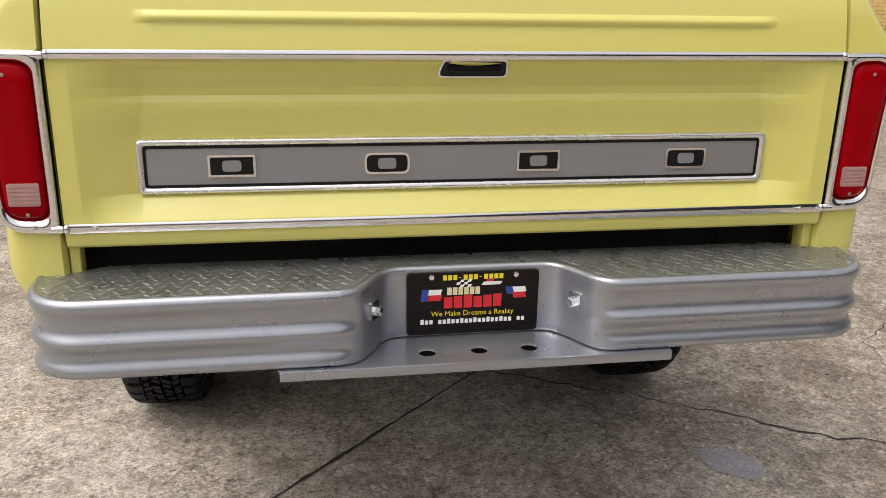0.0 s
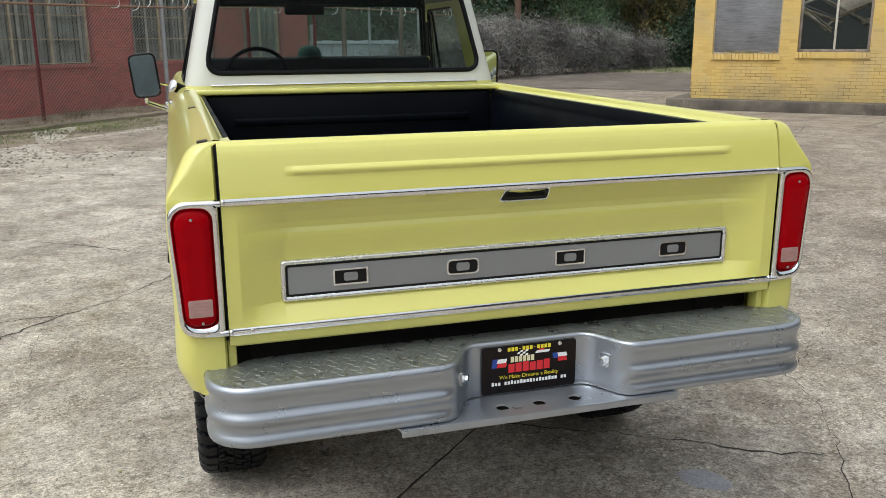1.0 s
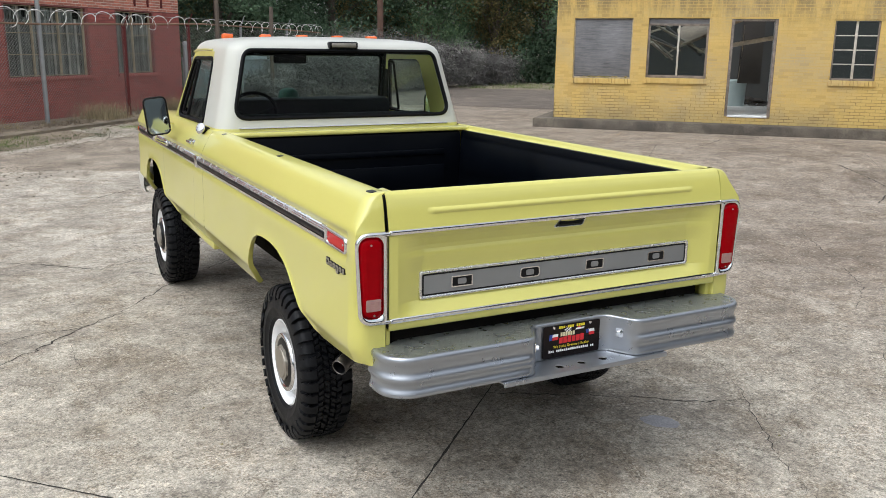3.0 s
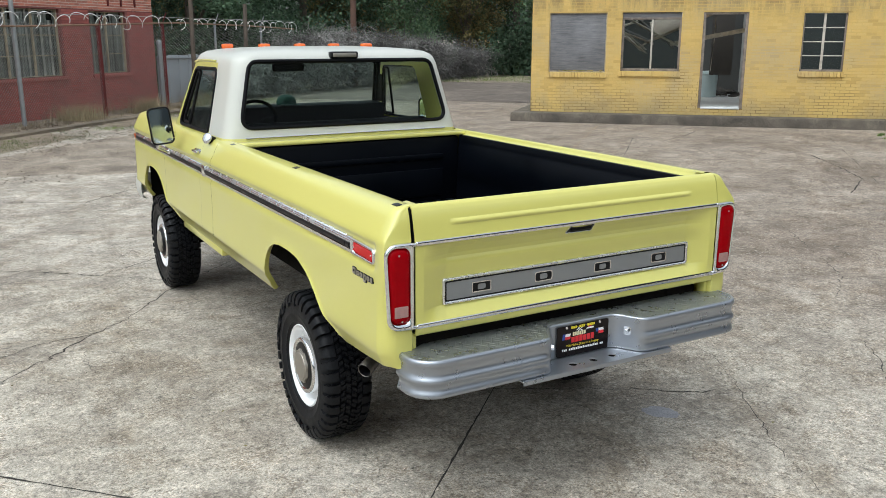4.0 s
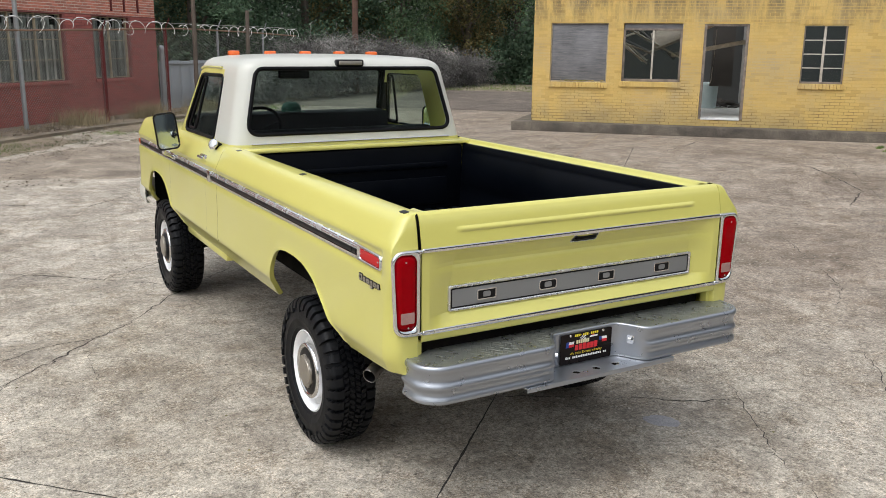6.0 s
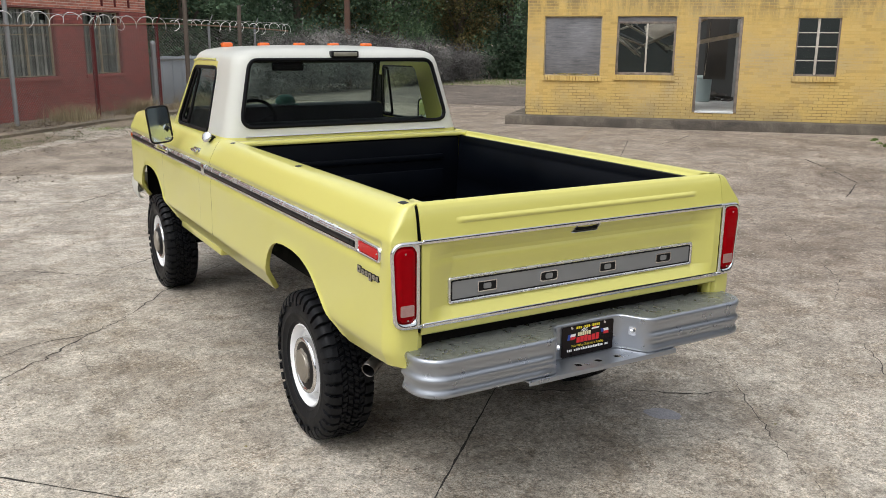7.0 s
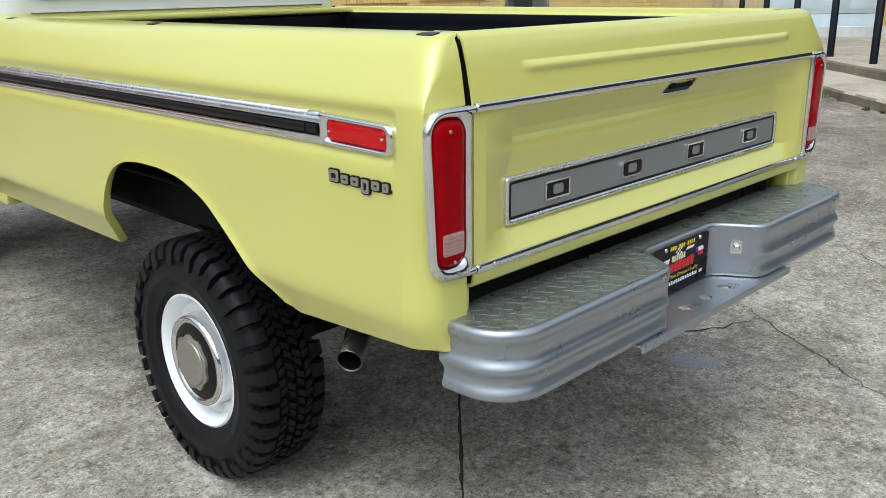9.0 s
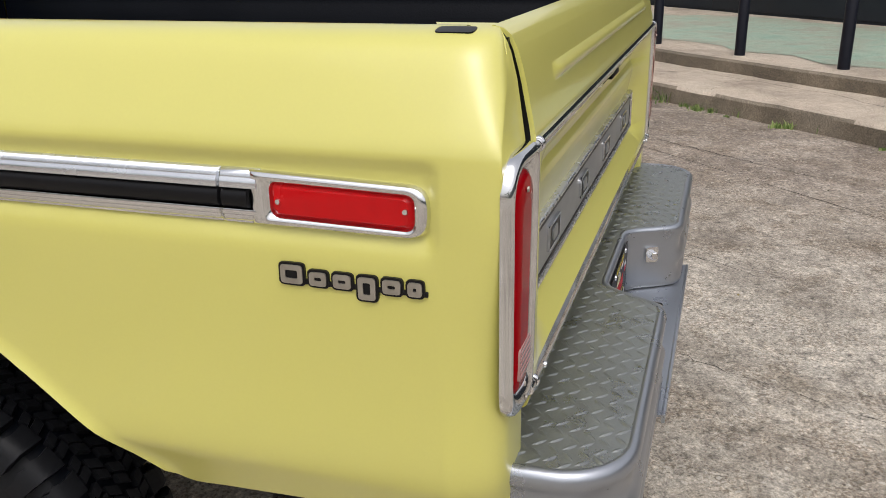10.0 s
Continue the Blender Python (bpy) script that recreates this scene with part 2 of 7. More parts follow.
TURF = concrete_material("trodden_turf", ((0.06, 0.062, 0.03), (0.13, 0.122, 0.066), (0.25, 0.21, 0.145)), 0.6, 0.7)
ASPHALT = concrete_material("old_asphalt", ((0.075, 0.060, 0.050), (0.145, 0.118, 0.095), (0.24, 0.20, 0.16)), 0.65, 0.8)
GREEN_PAINT = concrete_material("worn_green_floor_paint", ((0.44, 0.375, 0.29), (0.33, 0.38, 0.29), (0.21, 0.33, 0.26)), 0.65, 0.25)
CRACK = surface("crack_dirt", (0.035, 0.03, 0.025), 0.95, vary=0.4, scale=30.0, bumps=0.3)
JOINT_SAND = surface("sandy_joint_fill", (0.34, 0.24, 0.15), 0.95, vary=0.3, scale=20.0, bumps=0.2)
OIL = concrete_material("dull_blue_grey_spill", ((0.27, 0.265, 0.285), (0.36, 0.35, 0.37), (0.44, 0.425, 0.44)), 0.5, 0.2)

YBRICK = surface("yellow_painted_brick", (0.64, 0.447, 0.143), 0.7, vary=0.12, scale=1.2, fine=40.0, bumps=0.25,
                 spread=[(0.0, (0.78, 0.74, 0.70)), (0.25, (0.96, 0.96, 0.96)), (0.7, (1.0, 1.0, 1.0)), (1.0, (1.0, 1.04, 1.12))])
nt = YBRICK.node_tree
p = nt.nodes["Principled BSDF"]
src = p.inputs["Base Color"].links[0].from_socket
vec = coords(nt, 1.0, True)
faded = noise_tex(nt, vec, 0.9, 6.0, 0.6, 0.4)
c = mix(nt, ramp(nt, faded, [(0.45, 0.0), (0.72, 0.55)]), src, (0.42, 0.36, 0.25))
streak = noise_tex(nt, coords(nt, (5.0, 5.0, 0.9), True), 1.0, 6.0, 0.7)
sep = nt.nodes.new("ShaderNodeSeparateXYZ")
nt.links.new(vec, sep.inputs[0])
mr = nt.nodes.new("ShaderNodeMapRange")
mr.inputs[1].default_value, mr.inputs[2].default_value = 2.45, 3.3
nt.links.new(sep.outputs[2], mr.inputs[0])
run = nt.nodes.new("ShaderNodeMath")
run.operation = "MULTIPLY"
nt.links.new(mr.outputs[0], run.inputs[0])
nt.links.new(ramp(nt, streak, [(0.42, 0.0), (0.60, 0.85)]), run.inputs[1])
c = mix(nt, run.outputs[0], c, (0.10, 0.085, 0.06))   # black run-off from the roof edge
foot = nt.nodes.new("ShaderNodeMapRange")
foot.inputs[1].default_value, foot.inputs[2].default_value = 0.95, 0.42
nt.links.new(sep.outputs[2], foot.inputs[0])
splash = nt.nodes.new("ShaderNodeMath")
splash.operation = "MULTIPLY"
nt.links.new(foot.outputs[0], splash.inputs[0])
nt.links.new(ramp(nt, faded, [(0.40, 0.1), (0.60, 0.55)]), splash.inputs[1])
c = mix(nt, splash.outputs[0], c, (0.24, 0.19, 0.10))
nt.links.new(c, p.inputs["Base Color"])
YMORTAR = surface("yellow_brick_mortar", (0.60, 0.42, 0.138), 0.9, vary=0.12, scale=3.0, bumps=0.3)
nt = YMORTAR.node_tree   # joints are blackened low down and in patches
p = nt.nodes["Principled BSDF"]
src = p.inputs["Base Color"].links[0].from_socket
vec = coords(nt, 1.0, True)
sep = nt.nodes.new("ShaderNodeSeparateXYZ")
nt.links.new(vec, sep.inputs[0])
grime = nt.nodes.new("ShaderNodeMath")
grime.operation = "MULTIPLY_ADD"
grime.inputs[1].default_value = -0.27
nt.links.new(sep.outputs[2], grime.inputs[0])
nt.links.new(noise_tex(nt, vec, 0.8, 7.0, 0.72), grime.inputs[2])
nt.links.new(mix(nt, ramp(nt, grime.outputs[0], [(0.17, 0.0), (0.36, 0.85)]), src, (0.13, 0.09, 0.045)), p.inputs["Base Color"])
RBRICK = surface("red_painted_brick", (0.39, 0.114, 0.097), 0.75, vary=0.2, scale=1.0, fine=40.0, bumps=0.25,
                 spread=[(0.0, (0.70, 0.70, 0.70)), (0.5, (1.0, 1.0, 1.0)), (1.0, (1.2, 1.1, 1.1))])
RMORTAR = surface("red_brick_mortar", (0.24, 0.085, 0.075), 0.9, vary=0.25, scale=3.0)
OBRICK = surface("bare_red_brick", (0.56, 0.22, 0.16), 0.8, vary=0.2, scale=1.0, fine=40.0, bumps=0.25,
                 spread=[(0.0, (0.65, 0.65, 0.65)), (0.5, (1.0, 1.0, 1.0)), (1.0, (1.25, 1.15, 1.1))])
OMORTAR = surface("pale_mortar", (0.74, 0.64, 0.57), 0.9, vary=0.2, scale=3.0)
BEIGE_METAL = surface("beige_sheet_metal", (0.58, 0.47, 0.27), 0.55, vary=0.12, scale=1.5, fine=30.0, bumps=0.05)
DOOR_WHITE = surface("white_garage_door", (0.60, 0.68, 0.72), 0.5, vary=0.05, scale=1.5)
SLATE = surface("dark_slate_cladding", (0.022, 0.027, 0.034), 0.6, vary=0.12, scale=1.0, bumps=0.05, spec=0.2)
DULL_WALL = surface("dull_grey_wall", (0.15, 0.17, 0.175), 0.85, vary=0.2, scale=0.6, bumps=0.1)
BOLLARD = surface("black_bollard_paint", (0.006, 0.007, 0.013), 0.45, vary=0.2, scale=8.0, spec=0.25)
FRAME_WHITE = surface("flaking_white_frame", (0.50, 0.46, 0.40), 0.7, vary=0.4, scale=12.0, fine=60.0, bumps=0.3)
# plaster darkened so that the unlit interior is in its colour
INNER_WALL = surface("shaded_plaster", (0.06, 0.062, 0.06), 0.85, vary=0.25, scale=1.5)
WORN_FRAME = surface("weathered_bare_frame", (0.21, 0.175, 0.15), 0.8, vary=0.55, scale=7.0, fine=40.0, bumps=0.4)
PARTITION = surface("grey_white_plaster", (0.46, 0.46, 0.45), 0.85, vary=0.25, scale=1.5)
PALE_FLOOR = surface("pale_dusty_floor", (0.62, 0.63, 0.62), 0.85, vary=0.2, scale=3.0, fine=30.0, bumps=0.1)
# near-black: the shade inside the buildings is put into this colour
INNER_DARK = surface("dark_interior", (0.05, 0.045, 0.04), 0.9, vary=0.4, scale=2.0)
SHINGLE = surface("broken_ceiling_board", (0.42, 0.35, 0.29), 0.85, vary=0.55, scale=16.0, fine=40.0, bumps=0.4)
TUB = surface("pale_blue_tub", (0.42, 0.51, 0.52), 0.4, vary=0.08, scale=3.0)
GALV = surface("galvanised_steel", (0.36, 0.38, 0.39), 0.5, metal=0.5, vary=0.15, scale=8.0)
RUST = surface("rusty_post", (0.13, 0.022, 0.022), 0.8, vary=0.3, scale=10.0, bumps=0.2)
RAIL_RUST = surface("rusty_rail", (0.24, 0.15, 0.10), 0.75, vary=0.3, scale=6.0, bumps=0.2)
WIRE = surface("fence_wire", (0.40, 0.39, 0.38), 0.6, metal=0.2, vary=0.15)
RAZOR = surface("bright_razor_wire", (0.85, 0.85, 0.83), 0.45, metal=0.1, vary=0.1)
POLE_WOOD = surface("weathered_pole", (0.13, 0.105, 0.085), 0.9, vary=0.3, scale=4.0, bumps=0.4)
OLD_FRAME = surface("yellowed_window_frame", (0.40, 0.335, 0.235), 0.8, vary=0.4, scale=8.0, bumps=0.3)
OLD_BLIND = surface("grimy_window_slats", (0.62, 0.58, 0.53), 0.85, vary=0.45, scale=3.0, fine=25.0, bumps=0.2,
                    spread=[(0.0, (0.35, 0.34, 0.34)), (0.5, (0.8, 0.8, 0.8)), (1.0, (1.1, 1.1, 1.1))])
PALE_SHEET = surface("pale_sheet_metal", (0.46, 0.50, 0.54), 0.5, vary=0.12, scale=2.0)
POLE_BROWN = surface("creosoted_pole", (0.13, 0.072, 0.052), 0.85, vary=0.3, scale=4.0, bumps=0.3)
BARK = surface("tree_bark", (0.10, 0.08, 0.065), 0.95, vary=0.35, scale=6.0, bumps=0.5)


def leaf_material(name, stops):
    stops = [(q, tuple(1.3 * v for v in col)) for q, col in stops]
    m, nt, p = nodes(name)
    isl = nt.nodes.new("ShaderNodeNewGeometry").outputs["Random Per Island"]
    vec = coords(nt, 1.0, True)
    big = noise_tex(nt, vec, 0.55, 5.0)
    c = ramp(nt, isl, stops)
    c = mix(nt, 0.9, c, ramp(nt, big, [(0.36, 0.32), (0.48, 0.80), (0.64, 1.75)]), "MULTIPLY")
    nt.links.new(c, p.inputs["Base Color"])
    p.inputs["Roughness"].default_value = 0.75
    p.inputs["Specular IOR Level"].default_value = 0.12
    return m


LEAF_DARK = leaf_material("dark_foliage", [(0.0, (0.040, 0.068, 0.042)), (0.5, (0.056, 0.090, 0.054)), (1.0, (0.078, 0.114, 0.066))])
LEAF_MID = leaf_material("green_foliage", [(0.0, (0.042, 0.074, 0.040)), (0.6, (0.074, 0.118, 0.060)), (1.0, (0.118, 0.160, 0.082))])
LEAF_AUTUMN = leaf_material("autumn_foliage", [(0.0, (0.060, 0.064, 0.030)), (0.6, (0.125, 0.110, 0.046)), (1.0, (0.20, 0.145, 0.06))])
VINE = leaf_material("bare_vines", [(0.0, (0.050, 0.047, 0.044)), (0.5, (0.113, 0.108, 0.101)), (1.0, (0.175, 0.169, 0.16))])
DRY_GRASS = leaf_material("dry_grass", [(0.0, (0.13, 0.105, 0.065)), (0.5, (0.24, 0.195, 0.125)), (1.0, (0.32, 0.28, 0.18))])
GREEN_GRASS = leaf_material("green_grass", [(0.0, (0.05, 0.08, 0.025)), (0.5, (0.10, 0.15, 0.045)), (1.0, (0.18, 0.20, 0.08))])

# ---- mesh helpers ----
def finish(bm, smooth=0.0):
    """Mesh from a bmesh; smooth: shade smooth, with edges sharper than that angle kept."""
    bmesh.ops.recalc_face_normals(bm, faces=bm.faces[:])
    me = bpy.data.meshes.new("mesh")
    bm.to_mesh(me)
    bm.free()
    if smooth:
        me.polygons.foreach_set("use_smooth", [True] * len(me.polygons))
        me.set_sharp_from_angle(angle=radians(smooth))
    return me


def part(name, bm, material, parent, label="", smooth=40.0):
    """One mesh object under a thing or a part."""
    me = bm if isinstance(bm, bpy.types.Mesh) else finish(bm, smooth)
    if not me.materials:
        me.materials.append(material)
    ob = new(name, me)
    ob.parent = parent
    if label:
        tagged(ob, label)
    return ob


def thing(name, m=None, label="", category="", group="", kind=""):
    ob = new(name)
    ob.empty_display_size = 0.2
    if m is not None:
        ob.matrix_world = m
    return tagged(ob, label, category, group, kind)


def solo(name, bm, material, m=None, label="", category="", group="", kind="", smooth=40.0):
    """A thing that is one mesh."""
    ob = part(name, bm, material, None, "", smooth)
    if m is not None:
        ob.matrix_world = m
    return tagged(ob, label, category, group, kind)


def box(bm, x0, x1, y0, y1, z0, z1, bevel=0.0, m=None):
    made = bmesh.ops.create_cube(bm, size=1.0)["verts"]
    for v in made:
        v.co = Vector((x0 + (v.co.x + 0.5) * (x1 - x0), y0 + (v.co.y + 0.5) * (y1 - y0), z0 + (v.co.z + 0.5) * (z1 - z0)))
    if bevel:
        edges = {e for v in made for e in v.link_edges}
        made = bmesh.ops.bevel(bm, geom=list(edges), offset=bevel, segments=2, profile=0.5, affect="EDGES")["verts"]
    if m is not None:
        bmesh.ops.transform(bm, matrix=m, verts=made)
    return bm


def boxed(*args, **kw):
    return box(bmesh.new(), *args, **kw)


def grid(rows, closed_u=False, closed_v=False, bm=None, skip=None):
    """Quads between rows of points."""
    bm = bm or bmesh.new()
    vs = [[bm.verts.new(p) for p in row] for row in rows]
    nr, nc = len(vs), len(vs[0])
    for i in range(nr if closed_v else nr - 1):
        for j in range(nc if closed_u else nc - 1):
            if skip and skip(i, j):
                continue
            a, b = vs[i], vs[(i + 1) % nr]
            k = (j + 1) % nc
            bm.faces.new((a[j], a[k], b[k], b[j]))
    return bm


def cap(bm, points):
    bm.faces.new([bm.verts.new(p) for p in points])


def tube(points, r, segs=8, bm=None, closed=False, caps=True):
    """A round tube along points; r may be a list."""
    bm = bm or bmesh.new()
    pts = [Vector(p) for p in points]
    n = len(pts)
    rings, up = [], Vector((0, 0, 1))
    for i, p in enumerate(pts):
        a = pts[(i - 1) % n] if (i > 0 or closed) else p
        b = pts[(i + 1) % n] if (i < n - 1 or closed) else p
        d = (b - a).normalized()
        side = d.cross(up)
        if side.length < 0.05:
            side = d.cross(Vector((1, 0, 0)))
        side.normalize()
        top = side.cross(d)
        rr = r[i] if isinstance(r, (list, tuple)) else r
        rings.append([p + rr * (math.cos(k * 2 * math.pi / segs) * side + math.sin(k * 2 * math.pi / segs) * top) for k in range(segs)])
    grid(rings, closed_u=True, closed_v=closed, bm=bm)
    if caps and not closed:
        cap(bm, rings[0]), cap(bm, rings[-1][::-1])
    bmesh.ops.remove_doubles(bm, verts=bm.verts[:], dist=1e-6)
    return bm


def revolve(profile, segs=40, axis="x", bm=None):
    """Profile of (along, radius) turned round the axis."""
    rows = []
    for a, r in profile:
        row = []
        for k in range(segs):
            c, s = math.cos(2 * math.pi * k / segs) * r, math.sin(2 * math.pi * k / segs) * r
            row.append((a, c, s) if axis == "x" else ((c, a, s) if axis == "y" else (c, s, a)))
        rows.append(row)
    bm = grid(rows, closed_u=True, bm=bm)
    bmesh.ops.remove_doubles(bm, verts=bm.verts[:], dist=1e-6)
    return bm


def rounded(pts, r, segs=5):
    """A polygon in the plane with rounded corners; r may be a list."""
    out, n = [], len(pts)
    for i in range(n):
        p, a, b = Vector(pts[i]), Vector(pts[i - 1]), Vector(pts[(i + 1) % n])
        ri = r[i] if isinstance(r, (list, tuple)) else r
        da, db = (a - p).normalized(), (b - p).normalized()
        ang = da.angle(db)
        t = ri / math.tan(ang / 2)
        p0, p1 = p + da * t, p + db * t
        for k in range(segs + 1):
            s = k / segs
            out.append((1 - s) ** 2 * p0 + 2 * s * (1 - s) * p + s * s * p1)
    return [(v.x, v.y) for v in out]


def prism(outline, place, depth, bm=None, bevel=0.0):
    """A flat outline, set into space by place(u, v, w), from w = 0 to w = depth."""
    bm = bm or bmesh.new()
    low = [bm.verts.new(place(u, v, 0.0)) for u, v in outline]
    high = [bm.verts.new(place(u, v, depth)) for u, v in outline]
    if bevel:
        cu = sum(u for u, _ in outline) / len(outline)
        cv = sum(v for _, v in outline) / len(outline)
        su = max(abs(u - cu) for u, _ in outline)
        sv = max(abs(v - cv) for _, v in outline)
        top = [bm.verts.new(place(cu + (u - cu) * (1 - bevel / su), cv + (v - cv) * (1 - bevel / sv), depth + (bevel if depth > 0 else -bevel))) for u, v in outline]
    n = len(outline)
    bm.faces.new(low)
    for i in range(n):
        j = (i + 1) % n
        bm.faces.new((low[i], low[j], high[j], high[i]))
        if bevel:
            bm.faces.new((high[i], high[j], top[j], top[i]))
    bm.faces.new(top if bevel else high)
    return bm


def ring(outer, inner, place, depth, bm=None):
    """A frame between two outlines with as many points, with thickness."""
    rows = [[place(u, v, w) for u, v in o] for o, w in ((outer, 0.0), (outer, depth), (inner, depth), (inner, 0.0))]
    return grid(rows, closed_u=True, closed_v=True, bm=bm)


def lerp(x, table):
    """Piecewise linear through (x, y) pairs."""
    if x <= table[0][0]:
        return table[0][1]
    for (x0, y0), (x1, y1) in zip(table, table[1:]):
        if x <= x1:
            return y0 + (y1 - y0) * (x - x0) / (x1 - x0)
    return table[-1][1]


def smooth01(t):
    t = min(1.0, max(0.0, t))
    return t * t * (3 - 2 * t)


def carve(ob, cutters):
    """Cuts the meshes out of ob and leaves plain geometry."""
    made = []
    for bm in cutters:
        c = new("cutter", finish(bm))
        made.append(c)
        mod = ob.modifiers.new("cut", "BOOLEAN")
        mod.operation, mod.solver, mod.object = "DIFFERENCE", "EXACT", c
    deps = bpy.context.evaluated_depsgraph_get()
    deps.update()
    me = bpy.data.meshes.new_from_object(ob.evaluated_get(deps))
    ob.modifiers.clear()
    ob.data = me
    for c in made:
        bpy.data.objects.remove(c)
    return me

# ---- ground ----
SITE = pose(0, 0, 0, 0, 0, -45)   # site axes: x along the yellow wall, y away towards it


def ground_z(x, y):
    return 0.22 * smooth01((math.hypot(x, y - 1.0) - 6.0) / 11.0)


def site_z(u, n):
    p = SITE @ Vector((u, n, 0))
    return ground_z(p.x, p.y)


def steps(lo, hi, fine_lo, fine_hi, fine):
    out = list(np.arange(fine_lo, fine_hi + 1e-6, fine))
    s, v = fine, fine_hi
    while v < hi:
        s *= 1.5
        v += s
        out.append(v)
    s, v = fine, fine_lo
    while v > lo:
        s *= 1.5
        v -= s
        out.insert(0, v)
    return out


gx, gy = steps(-700, 700, -24, 24, 0.6), steps(-700, 700, -14, 34, 0.6)
solo("ground", grid([[(x, y, ground_z(x, y)) for x in gx] for y in gy]), CONCRETE, None,
     "weathered cracked grey-brown concrete yard with stains", "ground", kind="structure", smooth=60)


def sheet(name, outline, material, lift, label, cells=0.7, jag=0.15, seed=1, cat="ground"):
    """A patch of another surface lying on the ground, with an uneven edge; outline in site axes."""
    rnd = random.Random(seed)
    pts = []
    for i, p in enumerate(outline):
        q = outline[(i + 1) % len(outline)]
        k = max(1, int(math.hypot(q[0] - p[0], q[1] - p[1]) / cells))
        for j in range(k):
            s = j / k
            pts.append((p[0] + (q[0] - p[0]) * s + rnd.uniform(-jag, jag), p[1] + (q[1] - p[1]) * s + rnd.uniform(-jag, jag)))
    bm = bmesh.new()
    bm.faces.new([bm.verts.new((u, n, 0)) for u, n in pts])
    bmesh.ops.triangulate(bm, faces=bm.faces[:])
    for _ in range(3):
        long = [e for e in bm.edges if e.calc_length() > 1.6]
        if long:
            bmesh.ops.subdivide_edges(bm, edges=long, cuts=1)
            bmesh.ops.triangulate(bm, faces=bm.faces[:])
    for v in bm.verts:
        v.co.z = site_z(v.co.x, v.co.y) + (-0.003 if v.is_boundary else lift)
    return solo(name, bm, material, SITE, label, cat, kind="structure", smooth=60)


sheet("dirt_verge", [(-60, -20), (-11.0, -20), (-11.0, 9), (-11.7, 14), (-12.2, 19), (-12.6, 29), (-60, 29)], DIRT, 0.012, "bare brown dirt verge with dry weeds", seed=2)
sheet("turf_strip", [(-12.2, 1), (-12.15, 12), (-12.3, 17), (-11.6, 16), (-11.1, 11.5), (-11.2, 9), (-11.3, 1)], TURF, 0.020, "olive-brown trodden turf along the dirt verge", 0.4, 0.14, 7)
sheet("gravel_margin", [(-11.3, 2.5), (-11.25, 9), (-10.8, 11.5), (-10.9, 14.5), (-9.8, 13.5), (-8.7, 10), (-7.5, 8.1), (-7.9, 7.3), (-8.7, 6.85), (-9.5, 6.4), (-10.1, 4.5), (-10.5, 2.5)], GRAVEL, 0.010, "gravelly brown dirt washed over the edge of the concrete", 0.35, 0.16, 6)


def field(name, u0, u1, n0, n1, material, lift, label, seed):
    """A sheet of another surface over a stretch of the site, with an uneven near edge."""
    rnd = random.Random(seed)
    rows = []
    for u in np.arange(u0, u1 + 0.01, 1.0):
        lo, hi = n0 + rnd.uniform(-0.25, 0.25), n1 + rnd.uniform(-0.25, 0.25)
        rows.append([(u, lo + (hi - lo) * k / 12, site_z(u, lo + (hi - lo) * k / 12) + lift) for k in range(13)])
    return solo(name, grid(rows), material, SITE, label, "ground", kind="structure", smooth=60)


field("old_asphalt_lane", -12.6, 8.4, 22.0, 33.6, ASPHALT, 0.010, "dark broken asphalt lane beyond the yard", 3)
field("grass_strip", -60.0, 40.0, 33.4, 80.0, DIRT, 0.018, "thin grassy strip before the trees", 4)


def crack(points, width, seed, name="pavement_crack", label="dark jagged crack in the concrete", jitter=0.022):
    """A jagged line of dirt along world points."""
    rnd = random.Random(seed)
    pts = []
    for (x0, y0), (x1, y1) in zip(points, points[1:]):
        k = max(2, int(math.hypot(x1 - x0, y1 - y0) / 0.045))
        for j in range(k):
            s = j / k
            pts.append((x0 + (x1 - x0) * s + rnd.gauss(0, jitter * 0.5), y0 + (y1 - y0) * s + rnd.gauss(0, jitter * 0.5)))
    pts.append(points[-1])
    left, right = [], []
    for i, (x, y) in enumerate(pts):
        a, b = pts[max(0, i - 1)], pts[min(len(pts) - 1, i + 1)]
        d = Vector((b[0] - a[0], b[1] - a[1])).normalized()
        w = (0.95 if "joint" in name else 1.06) * width * rnd.uniform(0.35, 1.0) * (0.72 + 0.28 * math.sin(i * 0.21 + seed)) * (0.35 if i in (0, len(pts) - 1) else 1)
        for side, row in ((1, left), (-1, right)):
            px, py = x - d.y * w * side, y + d.x * w * side
            row.append((px, py, ground_z(px, py) + 0.0025))
    return solo(name, grid([left, right]), CRACK, None, label, "crack", "cracks in the yard", "structure")


def site_line(u0, n0, u1, n1):
    a, b = SITE @ Vector((u0, n0, 0)), SITE @ Vector((u1, n1, 0))
    return [(a.x, a.y), (b.x, b.y)]


